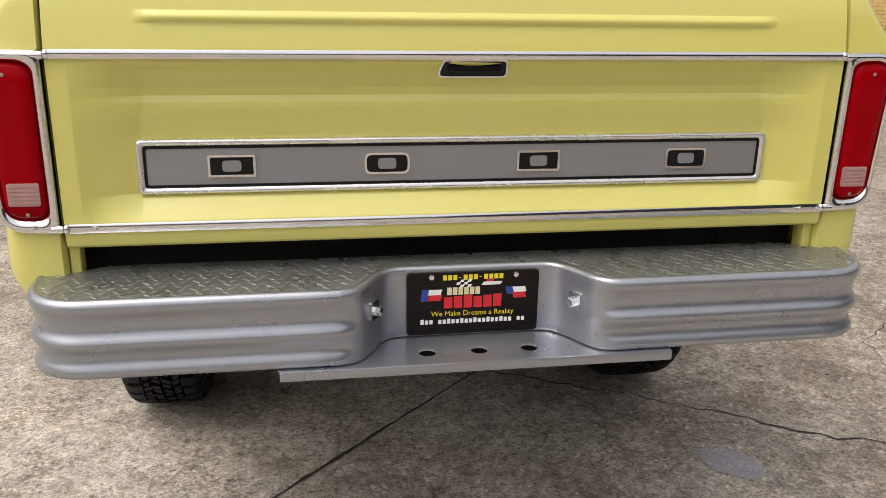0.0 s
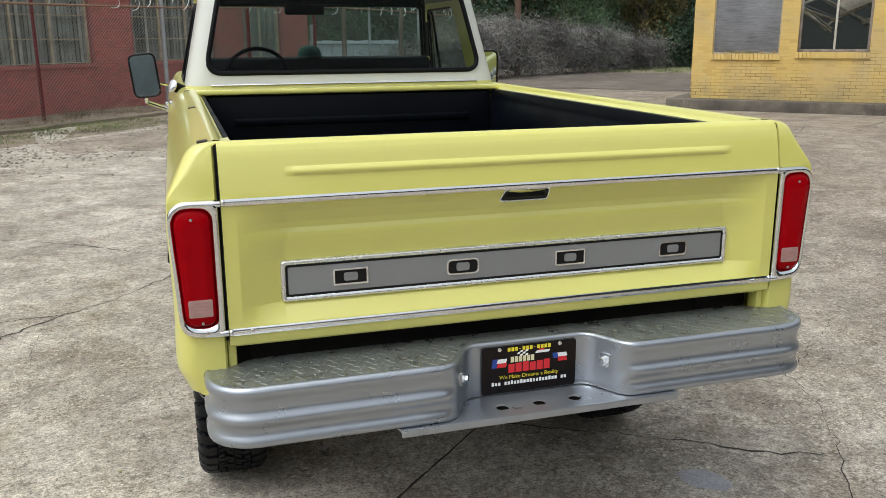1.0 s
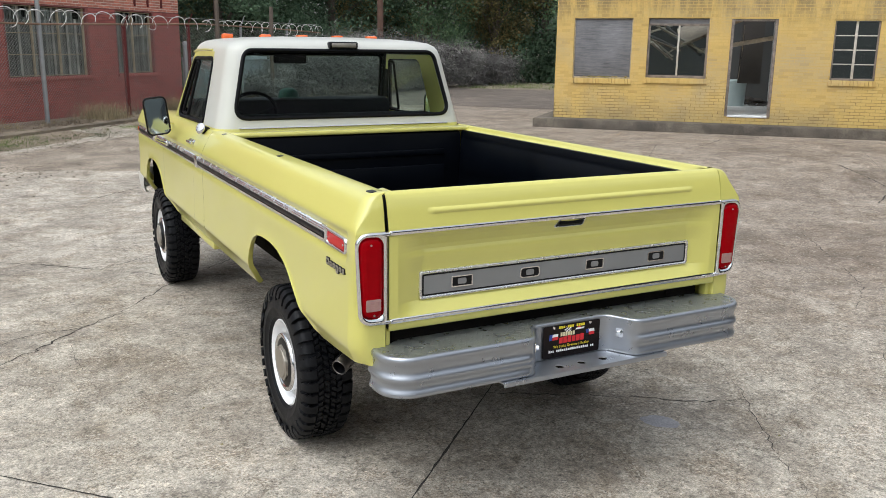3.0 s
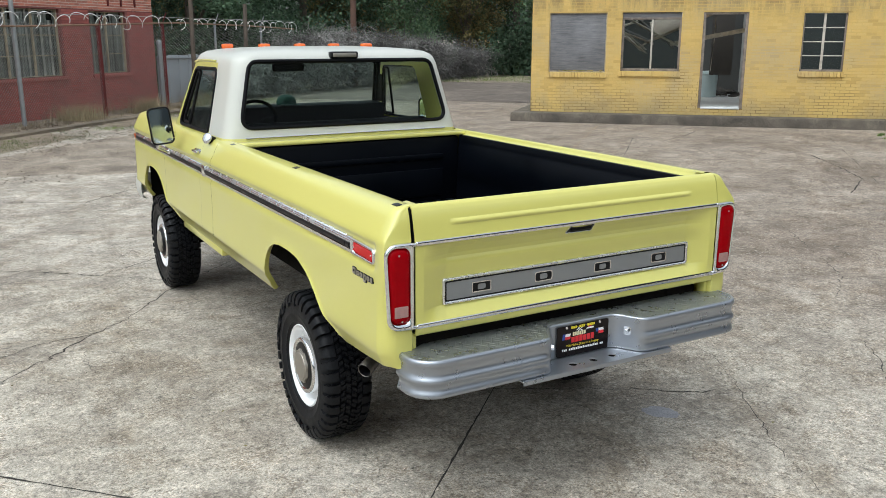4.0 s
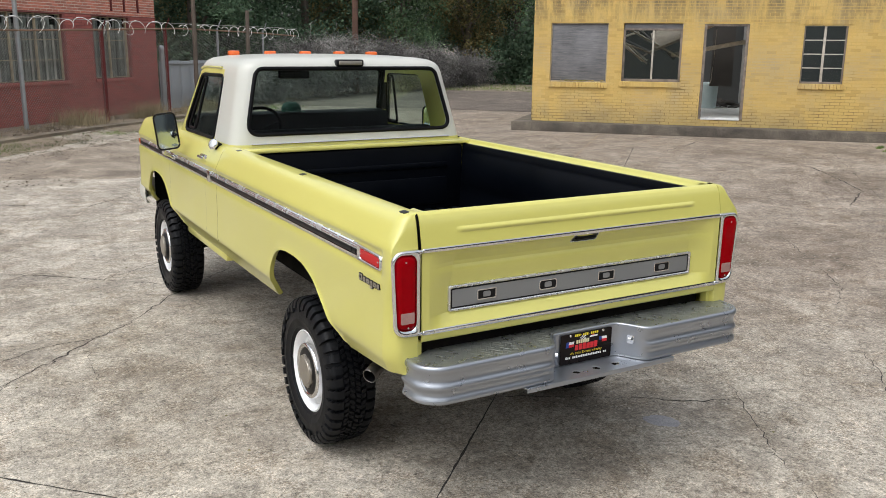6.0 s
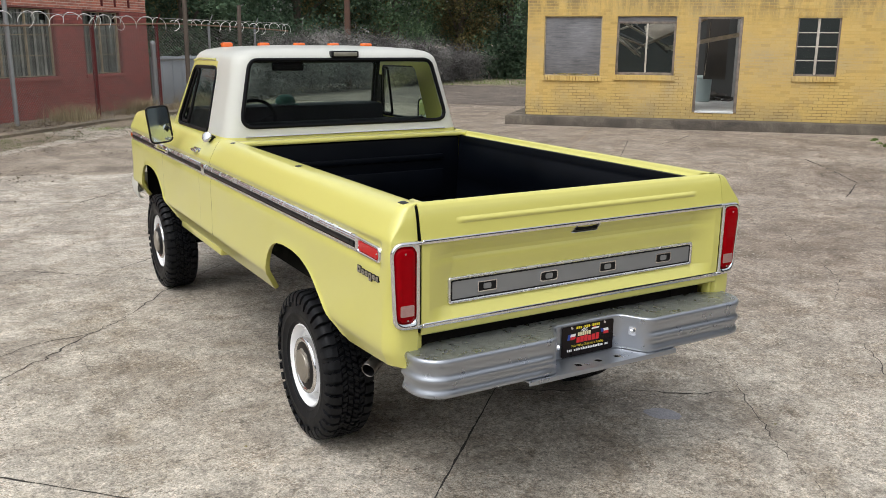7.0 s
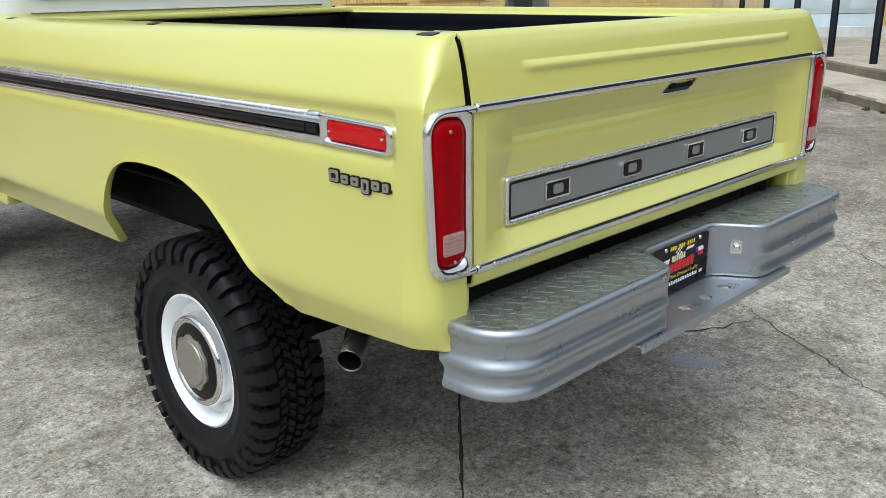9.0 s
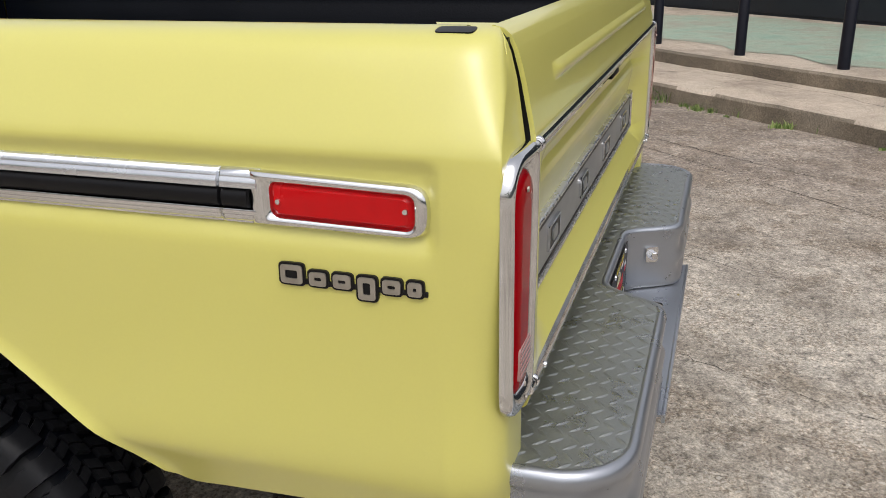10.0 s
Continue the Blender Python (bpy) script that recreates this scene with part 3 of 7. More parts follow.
JOINT = "straight dark expansion joint between concrete slabs"
for k, (line, w) in enumerate((((-0.6, -5.0, -0.6, 14.0), 0.0105), ((-12.0, -0.75, -0.6, -0.75), 0.011), ((-1.6, 12.0, -1.5, 16.2), 0.012),
                               ((3.2, -4.0, 3.2, 15.0), 0.006), ((-8.0, 6.6, 4.2, 6.9), 0.006), ((-8.0, 11.6, 4.2, 11.8), 0.007))):
    crack(site_line(*line), w, 40 + k, "expansion_joint", JOINT, 0.003).data.materials[0] = JOINT_SAND if k == 2 else CRACK
CRACKS = (
    ([(-3.9, 6.5), (-2.26, 5.73), (-1.86, 5.44), (-1.48, 5.1), (-0.92, 5.53), (0.2, 6.2)], 0.010),
    ([(-1.48, 5.1), (-0.94, 4.65), (-0.3, 4.4)], 0.007),
    ([(-3.4, 2.0), (-2.4, 2.75), (-2.16, 2.98), (-1.8, 3.39), (-1.48, 3.68), (-1.07, 4.28), (-0.29, 5.05)], 0.009),
    ([(-3.2, 2.75), (-2.38, 3.2), (-2.18, 3.37), (-1.78, 3.43)], 0.009),
    ([(-1.86, 3.2), (-1.88, 2.83), (-1.84, 2.51)], 0.0028),
    ([(0.29, 1.13), (0.52, 1.01), (0.85, 0.83), (1.15, 0.62), (1.3, 0.5), (1.57, 0.41)], 0.007),
    ([(2.9, 1.9), (1.98, 1.18), (1.92, 0.9), (1.69, 0.49), (1.35, -0.02), (1.14, -0.37), (1.01, -0.66), (0.7, -1.3)], 0.0034),
    ([(5.9, 3.7), (5.38, 2.96), (4.8, 2.18), (4.45, 1.75), (3.9, 1.4)], 0.006),
    ([(3.1, 0.6), (2.84, 0.25), (2.5, -0.02), (2.2, -0.5)], 0.005),
    ([(10.59, 6.94), (9.81, 5.71), (9.3, 5.0), (8.2, 4.4)], 0.018),
    ([(9.6, 9.6), (10.27, 9.84), (11.37, 10.41)], 0.018),
    ([(-3.4, 9.9), (-2.1, 9.43), (-1.14, 8.91), (-0.31, 9.78)], 0.012),
    ([(4.2, -0.9), (5.2, 0.3), (6.3, 1.1)], 0.008),
    ([(-4.6, 4.3), (-3.5, 4.6), (-2.7, 4.95), (-1.9, 5.42)], 0.006),
    ([(-4.4, 1.2), (-3.3, 1.5), (-2.9, 1.9), (-2.4, 2.7)], 0.006),
)
for k, (pts, w) in enumerate(CRACKS):
    crack(pts, w, 60 + k)

rnd = random.Random(5)
bm = bmesh.new()
spill = []
for k in range(26):
    a = 2 * math.pi * k / 26
    r = 1.0 + rnd.uniform(-0.09, 0.09)
    spill.append((0.955 + 0.085 * r * math.cos(a) - 0.03 * math.sin(a), 0.365 + 0.095 * r * math.sin(a)))
bm.faces.new([bm.verts.new((x, y, 0.002)) for x, y in spill])
solo("dried_spill", bm, OIL, None, "dried blue-grey spill mark on the concrete", "stain", kind="structure")

# small leaves and grit lying about the yard
bm = bmesh.new()
rnd = random.Random(9)
for _ in range(260):
    x, y = rnd.uniform(-6, 9), rnd.uniform(-3, 12)
    if abs(x) < 1.1 and -0.3 < y < 5.6:
        continue
    s, a = rnd.uniform(0.003, 0.009), rnd.uniform(0, 6.28)
    z = ground_z(x, y) + 0.003
    vs = []
    for k in range(5):
        t = a + k * 1.2566
        vs.append(bm.verts.new((x + s * math.cos(t) * 1.4, y + s * math.sin(t), z + rnd.uniform(0, 0.006))))
    bm.faces.new(vs)
solo("leaf_litter", bm, LEAF_AUTUMN, None, "scattered small brown leaves and grit on the concrete", "leaf litter", kind="stuff", smooth=0)


# ---- yellow building ----
def brick_cells(x0, x1, z0, z1, holes, length=0.2, high=0.0677):
    """Running-bond bricks that fit between the limits and miss the openings."""
    out, row, z = [], 0, z0
    while z + high <= z1 + 1e-6:
        zc = z + high / 2
        spans = [(x0, x1)]
        for a, b, c, d in holes:
            if c - 0.002 < zc < d + 0.002:
                spans = [s for lo, hi in spans for s in ((lo, min(hi, a)), (max(lo, b), hi)) if s[1] - s[0] > 0.02]
        for lo, hi in spans:
            start = math.floor((lo - (row % 2) * length / 2) / length) * length + (row % 2) * length / 2
            x = start
            while x < hi:
                a, b = max(x, lo), min(x + length, hi)
                if b - a > 0.03:
                    out.append((a + 0.005, b - 0.005, z + 0.004, z + high - 0.006))
                x += length
        z += high
        row += 1
    return out


def brick_box(bm, a, b, c, d, y, out):
    """Five sides of a brick whose face stands out from y towards -y."""
    f = y - out
    p = [bm.verts.new(q) for q in ((a, f, c), (b, f, c), (b, f, d), (a, f, d), (a, y, c), (b, y, c), (b, y, d), (a, y, d))]
    for q in ((0, 1, 2, 3), (0, 4, 5, 1), (1, 5, 6, 2), (2, 6, 7, 3), (3, 7, 4, 0)):
        bm.faces.new([p[k] for k in q])


def wall_with_holes(x0, x1, y0, y1, z0, z1, holes):
    """A thick wall with openings through it, out of butted blocks."""
    bm = bmesh.new()
    xs = sorted({x0, x1, *[h[0] for h in holes], *[h[1] for h in holes]})
    for a, b in zip(xs, xs[1:]):
        cuts = sorted((h[2], h[3]) for h in holes if h[0] < (a + b) / 2 < h[1])
        z = z0
        for c, d in cuts:
            if c > z:
                box(bm, a, b, y0, y1, z, c)
            z = d
        if z < z1:
            box(bm, a, b, y0, y1, z, z1)
    return bm


def bricks(wall, cells, y, material, near=None, seed=3):
    """Bricks on a wall: those nearest as parts of their own, the rest joined."""
    rnd = random.Random(seed)
    singles, rest = [], bmesh.new()
    for c in cells:
        if near and near(c) and len(singles) < 290 and 0.183 < c[1] - c[0] < 0.191:
            singles.append(c)
        else:
            brick_box(rest, *c, y, 0.004 + rnd.uniform(0, 0.003))
    if len(rest.faces):
        tagged(part("brickwork", rest, material, wall, "", 0), kind="stuff")
    else:
        rest.free()
    if singles:
        one = bmesh.new()
        w, h = (singles[0][1] - singles[0][0]) / 2, (singles[0][3] - singles[0][2]) / 2
        brick_box(one, -w, w, -h, h, 0, 0.0055)
        me = finish(one)
        for a, b, c, d in singles:
            ob = part("brick", me, material, wall)
            ob.location = ((a + b) / 2, y, (c + d) / 2)


WN = 16.72
Y_HOLES = [(-2.81, -1.48, 1.35, 2.70), (-1.14, 0.18, 1.39, 2.70), (0.64, 1.60, 0.58, 2.69), (2.73, 3.61, 1.42, 2.68)]
ywall = solo("wall_yellow", wall_with_holes(-3.22, 5.12, WN, WN + 0.26, 0.42, 4.4, Y_HOLES), YMORTAR, SITE,
             "yellow-painted brick wall with windows and a doorway", "wall", kind="structure", smooth=0)
b_holes = [(h[0], h[1], h[2] - (0.12 if i != 2 else 0.0), h[3]) for i, h in enumerate(Y_HOLES)]
Y_CELLS = brick_cells(-3.22, 5.12, 0.42, 4.4, b_holes)

# brick sills of upright bricks
for i in (0, 1, 3):
    a, b, c, d = Y_HOLES[i]
    sill = thing("brick_sill", SITE, "projecting sill of upright yellow bricks", "window sill", "brick sills", "structure")
    n = round((b - a + 0.06) / 0.072)
    w = (b - a + 0.06) / n
    one = finish(box(bmesh.new(), -w / 2 + 0.004, w / 2 - 0.004, -0.05, 0.12, -0.058, 0.058, 0.004))
    for k in range(n):
        ob = part("brick", one, YBRICK, sill)
        ob.location = (a - 0.03 + (k + 0.5) * w, WN, c - 0.06)

# soldier course over the single window
head = thing("brick_lintel", SITE, "row of upright yellow bricks over the window", "lintel", kind="structure")
one = finish(box(bmesh.new(), -0.031, 0.031, -0.014, 0.004, -0.048, 0.048, 0.003))
for k in range(16):
    ob = part("brick", one, YBRICK, head)
    ob.location = (2.62 + k * 0.072, WN, 2.735)


def site_part_box(name, parent, mat, *dims, bevel=0.004, label=""):
    return part(name, boxed(*dims, bevel=bevel), mat, parent, label)


# boarded window
m, nt, p = nodes("weathered_plywood")
vec = coords(nt, (1.2, 1.0, 14.0))
grain = noise_tex(nt, vec, 2.2, 8.0, 0.65, 0.8)
patch = noise_tex(nt, coords(nt), 2.0, 4.0)
c = ramp(nt, grain, [(0.30, (0.085, 0.088, 0.095)), (0.5, (0.17, 0.17, 0.18)), (0.70, (0.27, 0.265, 0.26))])
c = mix(nt, 0.45, c, ramp(nt, patch, [(0.3, (0.08, 0.08, 0.085)), (0.7, (0.26, 0.26, 0.27))]))
nt.links.new(c, p.inputs["Base Color"])
p.inputs["Roughness"].default_value = 0.9
bump(nt, p, grain, 0.4, 0.01)
PLYWOOD = m
w1 = thing("window_1", SITE, "window boarded up with weathered grey plywood", "window", kind="structure")
site_part_box("plywood_board", w1, PLYWOOD, -2.80, -1.49, WN + 0.05, WN + 0.068, 1.36, 2.69, label="weathered grey plywood board")
for nm, d in (("jamb", (-2.81, -2.785, WN + 0.03, WN + 0.10, 1.35, 2.70)), ("jamb", (-1.505, -1.48, WN + 0.03, WN + 0.10, 1.35, 2.70)),
              ("head_rail", (-2.785, -1.505, WN + 0.03, WN + 0.10, 2.675, 2.70)), ("bottom_rail", (-2.785, -1.505, WN + 0.03, WN + 0.10, 1.35, 1.38))):
    site_part_box(nm, w1, OLD_FRAME, *d)
rnd = random.Random(8)
bm = bmesh.new()
for _ in range(70):
    x = -2.14 + rnd.gauss(0, 0.22)
    a, s = rnd.uniform(0, 3.1), rnd.uniform(0.02, 0.05)
    q = [bm.verts.new((x + dx * s, WN + 0.03 + rnd.uniform(-0.02, 0.01), 1.375 + dz * s * 0.6 + rnd.uniform(0, 0.02))) for dx, dz in ((-1, 0), (0, 0.6), (1, 0.1), (0, -0.3))]
    bm.faces.new(q)
solo("dry_leaves", bm, LEAF_AUTUMN, SITE, "dry leaves gathered on the sill of the boarded window", "leaves", kind="stuff", smooth=0)

# two-light window with a board across its head
w2 = thing("window_2", SITE, "broken two-pane window with flaking white frame", "window", kind="structure")
for nm, d in (("jamb", (-1.14, -1.09, WN + 0.04, WN + 0.12, 1.39, 2.58)), ("jamb", (0.13, 0.18, WN + 0.04, WN + 0.12, 1.39, 2.58)),
              ("head_rail", (-1.14, 0.18, WN + 0.04, WN + 0.12, 2.54, 2.585)), ("bottom_rail", (-1.09, 0.13, WN + 0.035, WN + 0.13, 1.39, 1.45)),
              ("mullion", (-0.485, -0.445, WN + 0.05, WN + 0.11, 1.45, 2.54))):
    site_part_box(nm, w2, FRAME_WHITE if nm == "mullion" else WORN_FRAME, *d)
site_part_box("head_board", w2, PLYWOOD, -1.13, 0.17, WN + 0.05, WN + 0.075, 2.585, 2.695, label="weathered board over the window head")
for a, b in ((-1.09, -0.485), (-0.445, 0.13)):
    g = part("pane", boxed(a, b, WN + 0.078, WN + 0.083, 1.45, 2.54), DUSTY_GLASS, w2, "dusty glass pane")
    g.visible_shadow = False

# steel casement
w3 = thing("window_3", SITE, "eight-pane window with white glazing bars", "window", kind="structure")
for nm, d in (("jamb", (2.73, 2.765, WN + 0.04, WN + 0.10, 1.42, 2.68)), ("jamb", (3.575, 3.61, WN + 0.04, WN + 0.10, 1.42, 2.68)),
              ("head_rail", (2.765, 3.575, WN + 0.04, WN + 0.10, 2.65, 2.68)), ("bottom_rail", (2.765, 3.575, WN + 0.03, WN + 0.11, 1.42, 1.46)),
              ("mullion", (3.14, 3.19, WN + 0.045, WN + 0.09, 1.46, 2.65))):
    site_part_box(nm, w3, FRAME_WHITE if nm == "mullion" else WORN_FRAME, *d)
for k in range(1, 4):
    z = 1.46 + k * 1.19 / 4
    for a, b in ((2.765, 3.14), (3.19, 3.575)):
        site_part_box("glazing_bar", w3, FRAME_WHITE, a, b, WN + 0.05, WN + 0.08, z - 0.012, z + 0.012)
for k in range(4):
    z = 1.46 + k * 1.19 / 4
    for a, b in ((2.765, 3.14), (3.19, 3.575)):
        g = part("pane", boxed(a + 0.002, b - 0.002, WN + 0.064, WN + 0.068, z + 0.013, z + 0.285), DUSTY_GLASS, w3, "dusty glass pane")
        g.visible_shadow = False

# doorway
d1 = thing("door_1", SITE, "open doorway with a weathered bare frame and no door", "doorway", kind="structure")
for nm, d in (("jamb", (0.64, 0.70, WN + 0.02, WN + 0.16, 0.58, 2.69)), ("jamb", (1.54, 1.60, WN + 0.02, WN + 0.16, 0.58, 2.69)),
              ("head_rail", (0.70, 1.54, WN + 0.02, WN + 0.16, 2.64, 2.69)), ("threshold", (0.70, 1.54, WN - 0.02, WN + 0.26, 0.565, 0.60))):
    site_part_box(nm, d1, PALE_FLOOR if nm == "threshold" else WORN_FRAME, *d)

# inside of the building
solo("floor_inside", boxed(-3.0, 9.2, WN + 0.26, 24.0, 0.30, 0.58), PALE_FLOOR, SITE, "pale bare concrete floor inside the ruin", "floor", kind="structure")
solo("wall_back", boxed(-3.22, 9.6, 22.0, 22.2, 0.58, 4.4), INNER_WALL, SITE, "plaster wall inside the ruin, coloured dark for its shade", "wall", kind="structure")
solo("wall_side", boxed(-3.22, -3.0, WN + 0.26, 22.0, 0.42, 4.4), YMORTAR, SITE, "yellow end wall of the ruin", "wall", kind="structure")
solo("wall_partition", boxed(1.75, 1.87, WN + 0.9, 22.0, 0.58, 3.0), PARTITION, SITE, "dim plaster partition inside the ruin", "wall", kind="structure")
# dark panel stands for the unlit depth behind the doorway
solo("depth_panel", boxed(0.9, 1.45, 19.9, 20.0, 1.2, 3.2), INNER_DARK, SITE, "dark panel standing for the shaded depth of the ruin", "wall lining", kind="structure")
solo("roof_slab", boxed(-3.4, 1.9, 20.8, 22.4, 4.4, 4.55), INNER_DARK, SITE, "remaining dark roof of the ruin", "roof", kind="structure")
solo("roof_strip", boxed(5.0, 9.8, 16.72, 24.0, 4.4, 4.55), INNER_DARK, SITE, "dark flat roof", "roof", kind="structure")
bm = bmesh.new()
box(bm, -1.2, 1.2, -0.9, 0.9, -0.03, 0.03, 0.004)
solo("fallen_ceiling", bm, SHINGLE, SITE @ pose(0.55, WN + 1.5, 2.78, 14, -24, 0), "sagging broken ceiling board", "ceiling board", kind="structure")
rnd = random.Random(12)
for k in range(11):
    x = rnd.uniform(-1.5, -0.1)
    solo("fallen_beam", boxed(-0.9, 0.9, -0.03, 0.03, -0.02, 0.02, bevel=0.004), (FRAME_WHITE, PLYWOOD, SHINGLE)[k % 3],
         SITE @ pose(x, WN + rnd.uniform(0.7, 2.6), rnd.uniform(2.2, 2.75), rnd.uniform(-20, 20), rnd.uniform(18, 42) * (1 if k % 4 else -1), rnd.uniform(-30, 30)),
         "fallen timber hanging from the broken ceiling", "timber", "fallen timbers")
solo("ceiling_batten", boxed(-1.2, 1.2, -0.03, 0.03, -0.05, 0.05, bevel=0.005), FRAME_WHITE, SITE @ pose(1.1, WN + 1.2, 2.215, 0, -11, 4),
     "pale sagging ceiling batten seen through the doorway", "timber")
solo("hanging_wire", tube([(0.93, WN + 1.25, 2.6), (0.925, WN + 1.25, 2.0), (0.90, WN + 1.25, 1.62), (0.885, WN + 1.25, 1.36)], 0.007, 5), FRAME_WHITE, SITE, "pale wire hanging from the ceiling in the doorway", "wire")
tub = revolve([(0.0, 0.0), (0.0, 0.21), (0.03, 0.23), (0.60, 0.25), (0.62, 0.27), (0.66, 0.27), (0.68, 0.25), (0.70, 0.0)], 28, "z")
solo("storage_drum", tub, TUB, SITE @ pose(0.90, WN + 4.0, 0.58), "pale blue plastic drum inside the doorway", "drum")
bm = bmesh.new()
rnd = random.Random(13)
for _ in range(60):
    x, y, s = rnd.uniform(0.2, 1.7), WN + rnd.uniform(4.25, 5.1), rnd.uniform(0.05, 0.2)
    box(bm, -s, s, -s * 0.5, s * 0.5, -0.015, 0.015, 0.0, pose(x, y, 0.61 + rnd.uniform(0, 0.12), rnd.uniform(-25, 25), rnd.uniform(-25, 25), rnd.uniform(0, 180)))
solo("rubble_heap", bm, INNER_DARK, SITE, "heap of dark debris on the floor of the ruin", "rubble", kind="stuff", smooth=0)

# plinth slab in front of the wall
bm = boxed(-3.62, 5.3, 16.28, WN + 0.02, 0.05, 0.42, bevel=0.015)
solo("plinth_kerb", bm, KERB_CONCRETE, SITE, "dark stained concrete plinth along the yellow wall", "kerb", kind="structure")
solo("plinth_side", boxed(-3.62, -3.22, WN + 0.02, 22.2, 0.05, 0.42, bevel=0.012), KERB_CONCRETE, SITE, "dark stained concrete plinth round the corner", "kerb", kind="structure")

# ---- side bay: ribbed metal, garage door, dark cladding ----
bay = thing("wall_bay", SITE, "ribbed beige sheet metal wall beside the garage door", "wall", kind="structure")
prof, x = [], 5.12
while x < 6.4:
    for dx, dy in ((0.0, 0.0), (0.12, 0.0), (0.135, -0.03), (0.185, -0.03), (0.20, 0.0)):
        prof.append((x + dx, 17.18 + dy))
    x += 0.2
rows = [[(a, b, z) for a, b in prof] for z in (0.30, 4.4)]
part("sheet", grid(rows), BEIGE_METAL, bay, "ribbed beige sheet metal", 20)
part("corner_post", boxed(5.125, 5.30, 16.9, 17.14, 0.3, 4.4, bevel=0.01), BEIGE_METAL, bay, "beige corner flashing")
part("backing", boxed(5.12, 9.8, 17.215, 17.35, 0.30, 4.4), YMORTAR, bay)
part("pier", boxed(8.86, 9.35, 17.05, 17.20, 0.30, 4.4, bevel=0.01), YBRICK, bay, "yellow brick pier")
part("lintel", boxed(6.42, 8.86, 17.10, 17.20, 2.95, 4.4, bevel=0.01), BEIGE_METAL, bay, "beige panel over the garage door")
door = thing("garage_door", SITE, "pale blue-white sectional garage door, closed", "garage door", kind="structure")
for k in range(5):
    z = 0.34 + k * 0.52
    panel = part("panel", boxed(6.43, 8.85, 17.13, 17.17, z, z + 0.508, bevel=0.008), DOOR_WHITE, door)
    for j in range(4):
        a = 6.50 + j * 0.59
        part("field", boxed(a, a + 0.52, 17.118, 17.131, z + 0.09, z + 0.42, bevel=0.006), DOOR_WHITE, panel)
part("lock_plate", boxed(6.95, 7.03, 17.10, 17.13, 1.30, 1.42, bevel=0.005), GALV, door, "small grey lock plate")
part("bottom_seal", boxed(6.43, 8.85, 17.12, 17.17, 0.318, 0.34), BLACK, door, "black rubber seal")
clad = thing("wall_dark", SITE, "dark slate-coloured metal wall along the forecourt", "wall", kind="structure")
part("backing", boxed(9.76, 9.95, -8.0, 17.2, 0.3, 4.4), SLATE, clad)
for k in range(7):
    n = -8.0 + k * 3.6
    part("panel", boxed(9.738, 9.762, n + 0.002, n + 3.598, 0.40, 4.4, bevel=0.004), SLATE, clad)

# unseen wall, added to darken what the mirror and chrome reflect
solo("reflection_wall", boxed(-45.0, 30.0, -24.3, -24.0, 0.0, 6.0), DULL_WALL, None, "plain dull grey wall added out of view for the reflections", "wall", kind="structure")

# ---- raised walk and forecourt ----
def edge_u(n, base):
    return base - 0.037 * (n - 2.5)


def strip(inner, outer, zlow, zhigh, n0, n1, cells, wob=0.0, seed=1, foot=0.3):
    """A raised strip: a kerb face along its near edge and a flat top."""
    rnd = random.Random(seed)
    rows = []
    for k in range(cells + 1):
        n = n0 + (n1 - n0) * k / cells
        u, lift = edge_u(n, inner) + rnd.uniform(-wob, wob), site_z(inner, n)
        z = zhigh + lift * 0.12 + rnd.uniform(-wob, wob) * 0.4
        o = outer if outer > 9 else edge_u(n, outer)
        rows.append([(u, n, zlow - foot), (u + rnd.uniform(-wob, wob) * 0.5, n, z - 0.025), (u + 0.025, n, z), ((u + o) / 2, n, z + 0.006), (o, n, z + 0.02)])
    return grid(rows)


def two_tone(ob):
    """The kerb face of a strip takes a darker, browner concrete than its top."""
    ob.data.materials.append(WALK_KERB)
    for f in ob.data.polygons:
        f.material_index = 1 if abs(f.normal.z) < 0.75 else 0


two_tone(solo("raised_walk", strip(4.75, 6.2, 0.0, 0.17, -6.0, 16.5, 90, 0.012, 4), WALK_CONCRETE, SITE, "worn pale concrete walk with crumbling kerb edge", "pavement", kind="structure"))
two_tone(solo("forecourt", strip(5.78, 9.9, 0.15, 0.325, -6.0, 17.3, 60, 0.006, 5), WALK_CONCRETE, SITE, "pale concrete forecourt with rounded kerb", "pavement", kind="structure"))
rnd = random.Random(21)
bm = bmesh.new()
pts = []
for k in range(60):
    a = 2 * math.pi * k / 60
    r = 1 + rnd.uniform(-0.10, 0.10)
    pts.append((7.95 + 1.65 * r * math.cos(a) * (1.0 if abs(math.cos(a)) < 0.8 else 1.0), 5.2 + 5.6 * r * math.sin(a)))
fan = bm.verts.new((7.9, 5.2, 0.345 + 0.12 * site_z(5.78, 5.2)))
rim = [bm.verts.new((u, n, 0.331 + 0.12 * site_z(5.78, n) + 0.02 * smooth01((u - 5.8) / 4.1))) for u, n in pts]
mid = [bm.verts.new(((v.co.x + 7.9) / 2, (v.co.y + 5.2) / 2, 0.334 + 0.12 * site_z(5.78, (v.co.y + 5.2) / 2) + 0.02 * smooth01(((v.co.x + 7.9) / 2 - 5.8) / 4.1))) for v in rim]
for k in range(60):
    j = (k + 1) % 60
    bm.faces.new((rim[k], rim[j], mid[j], mid[k]))
    bm.faces.new((mid[k], mid[j], fan))
solo("floor_paint", bm, GREEN_PAINT, SITE, "worn pale green paint on the forecourt floor", "floor paint", kind="structure")


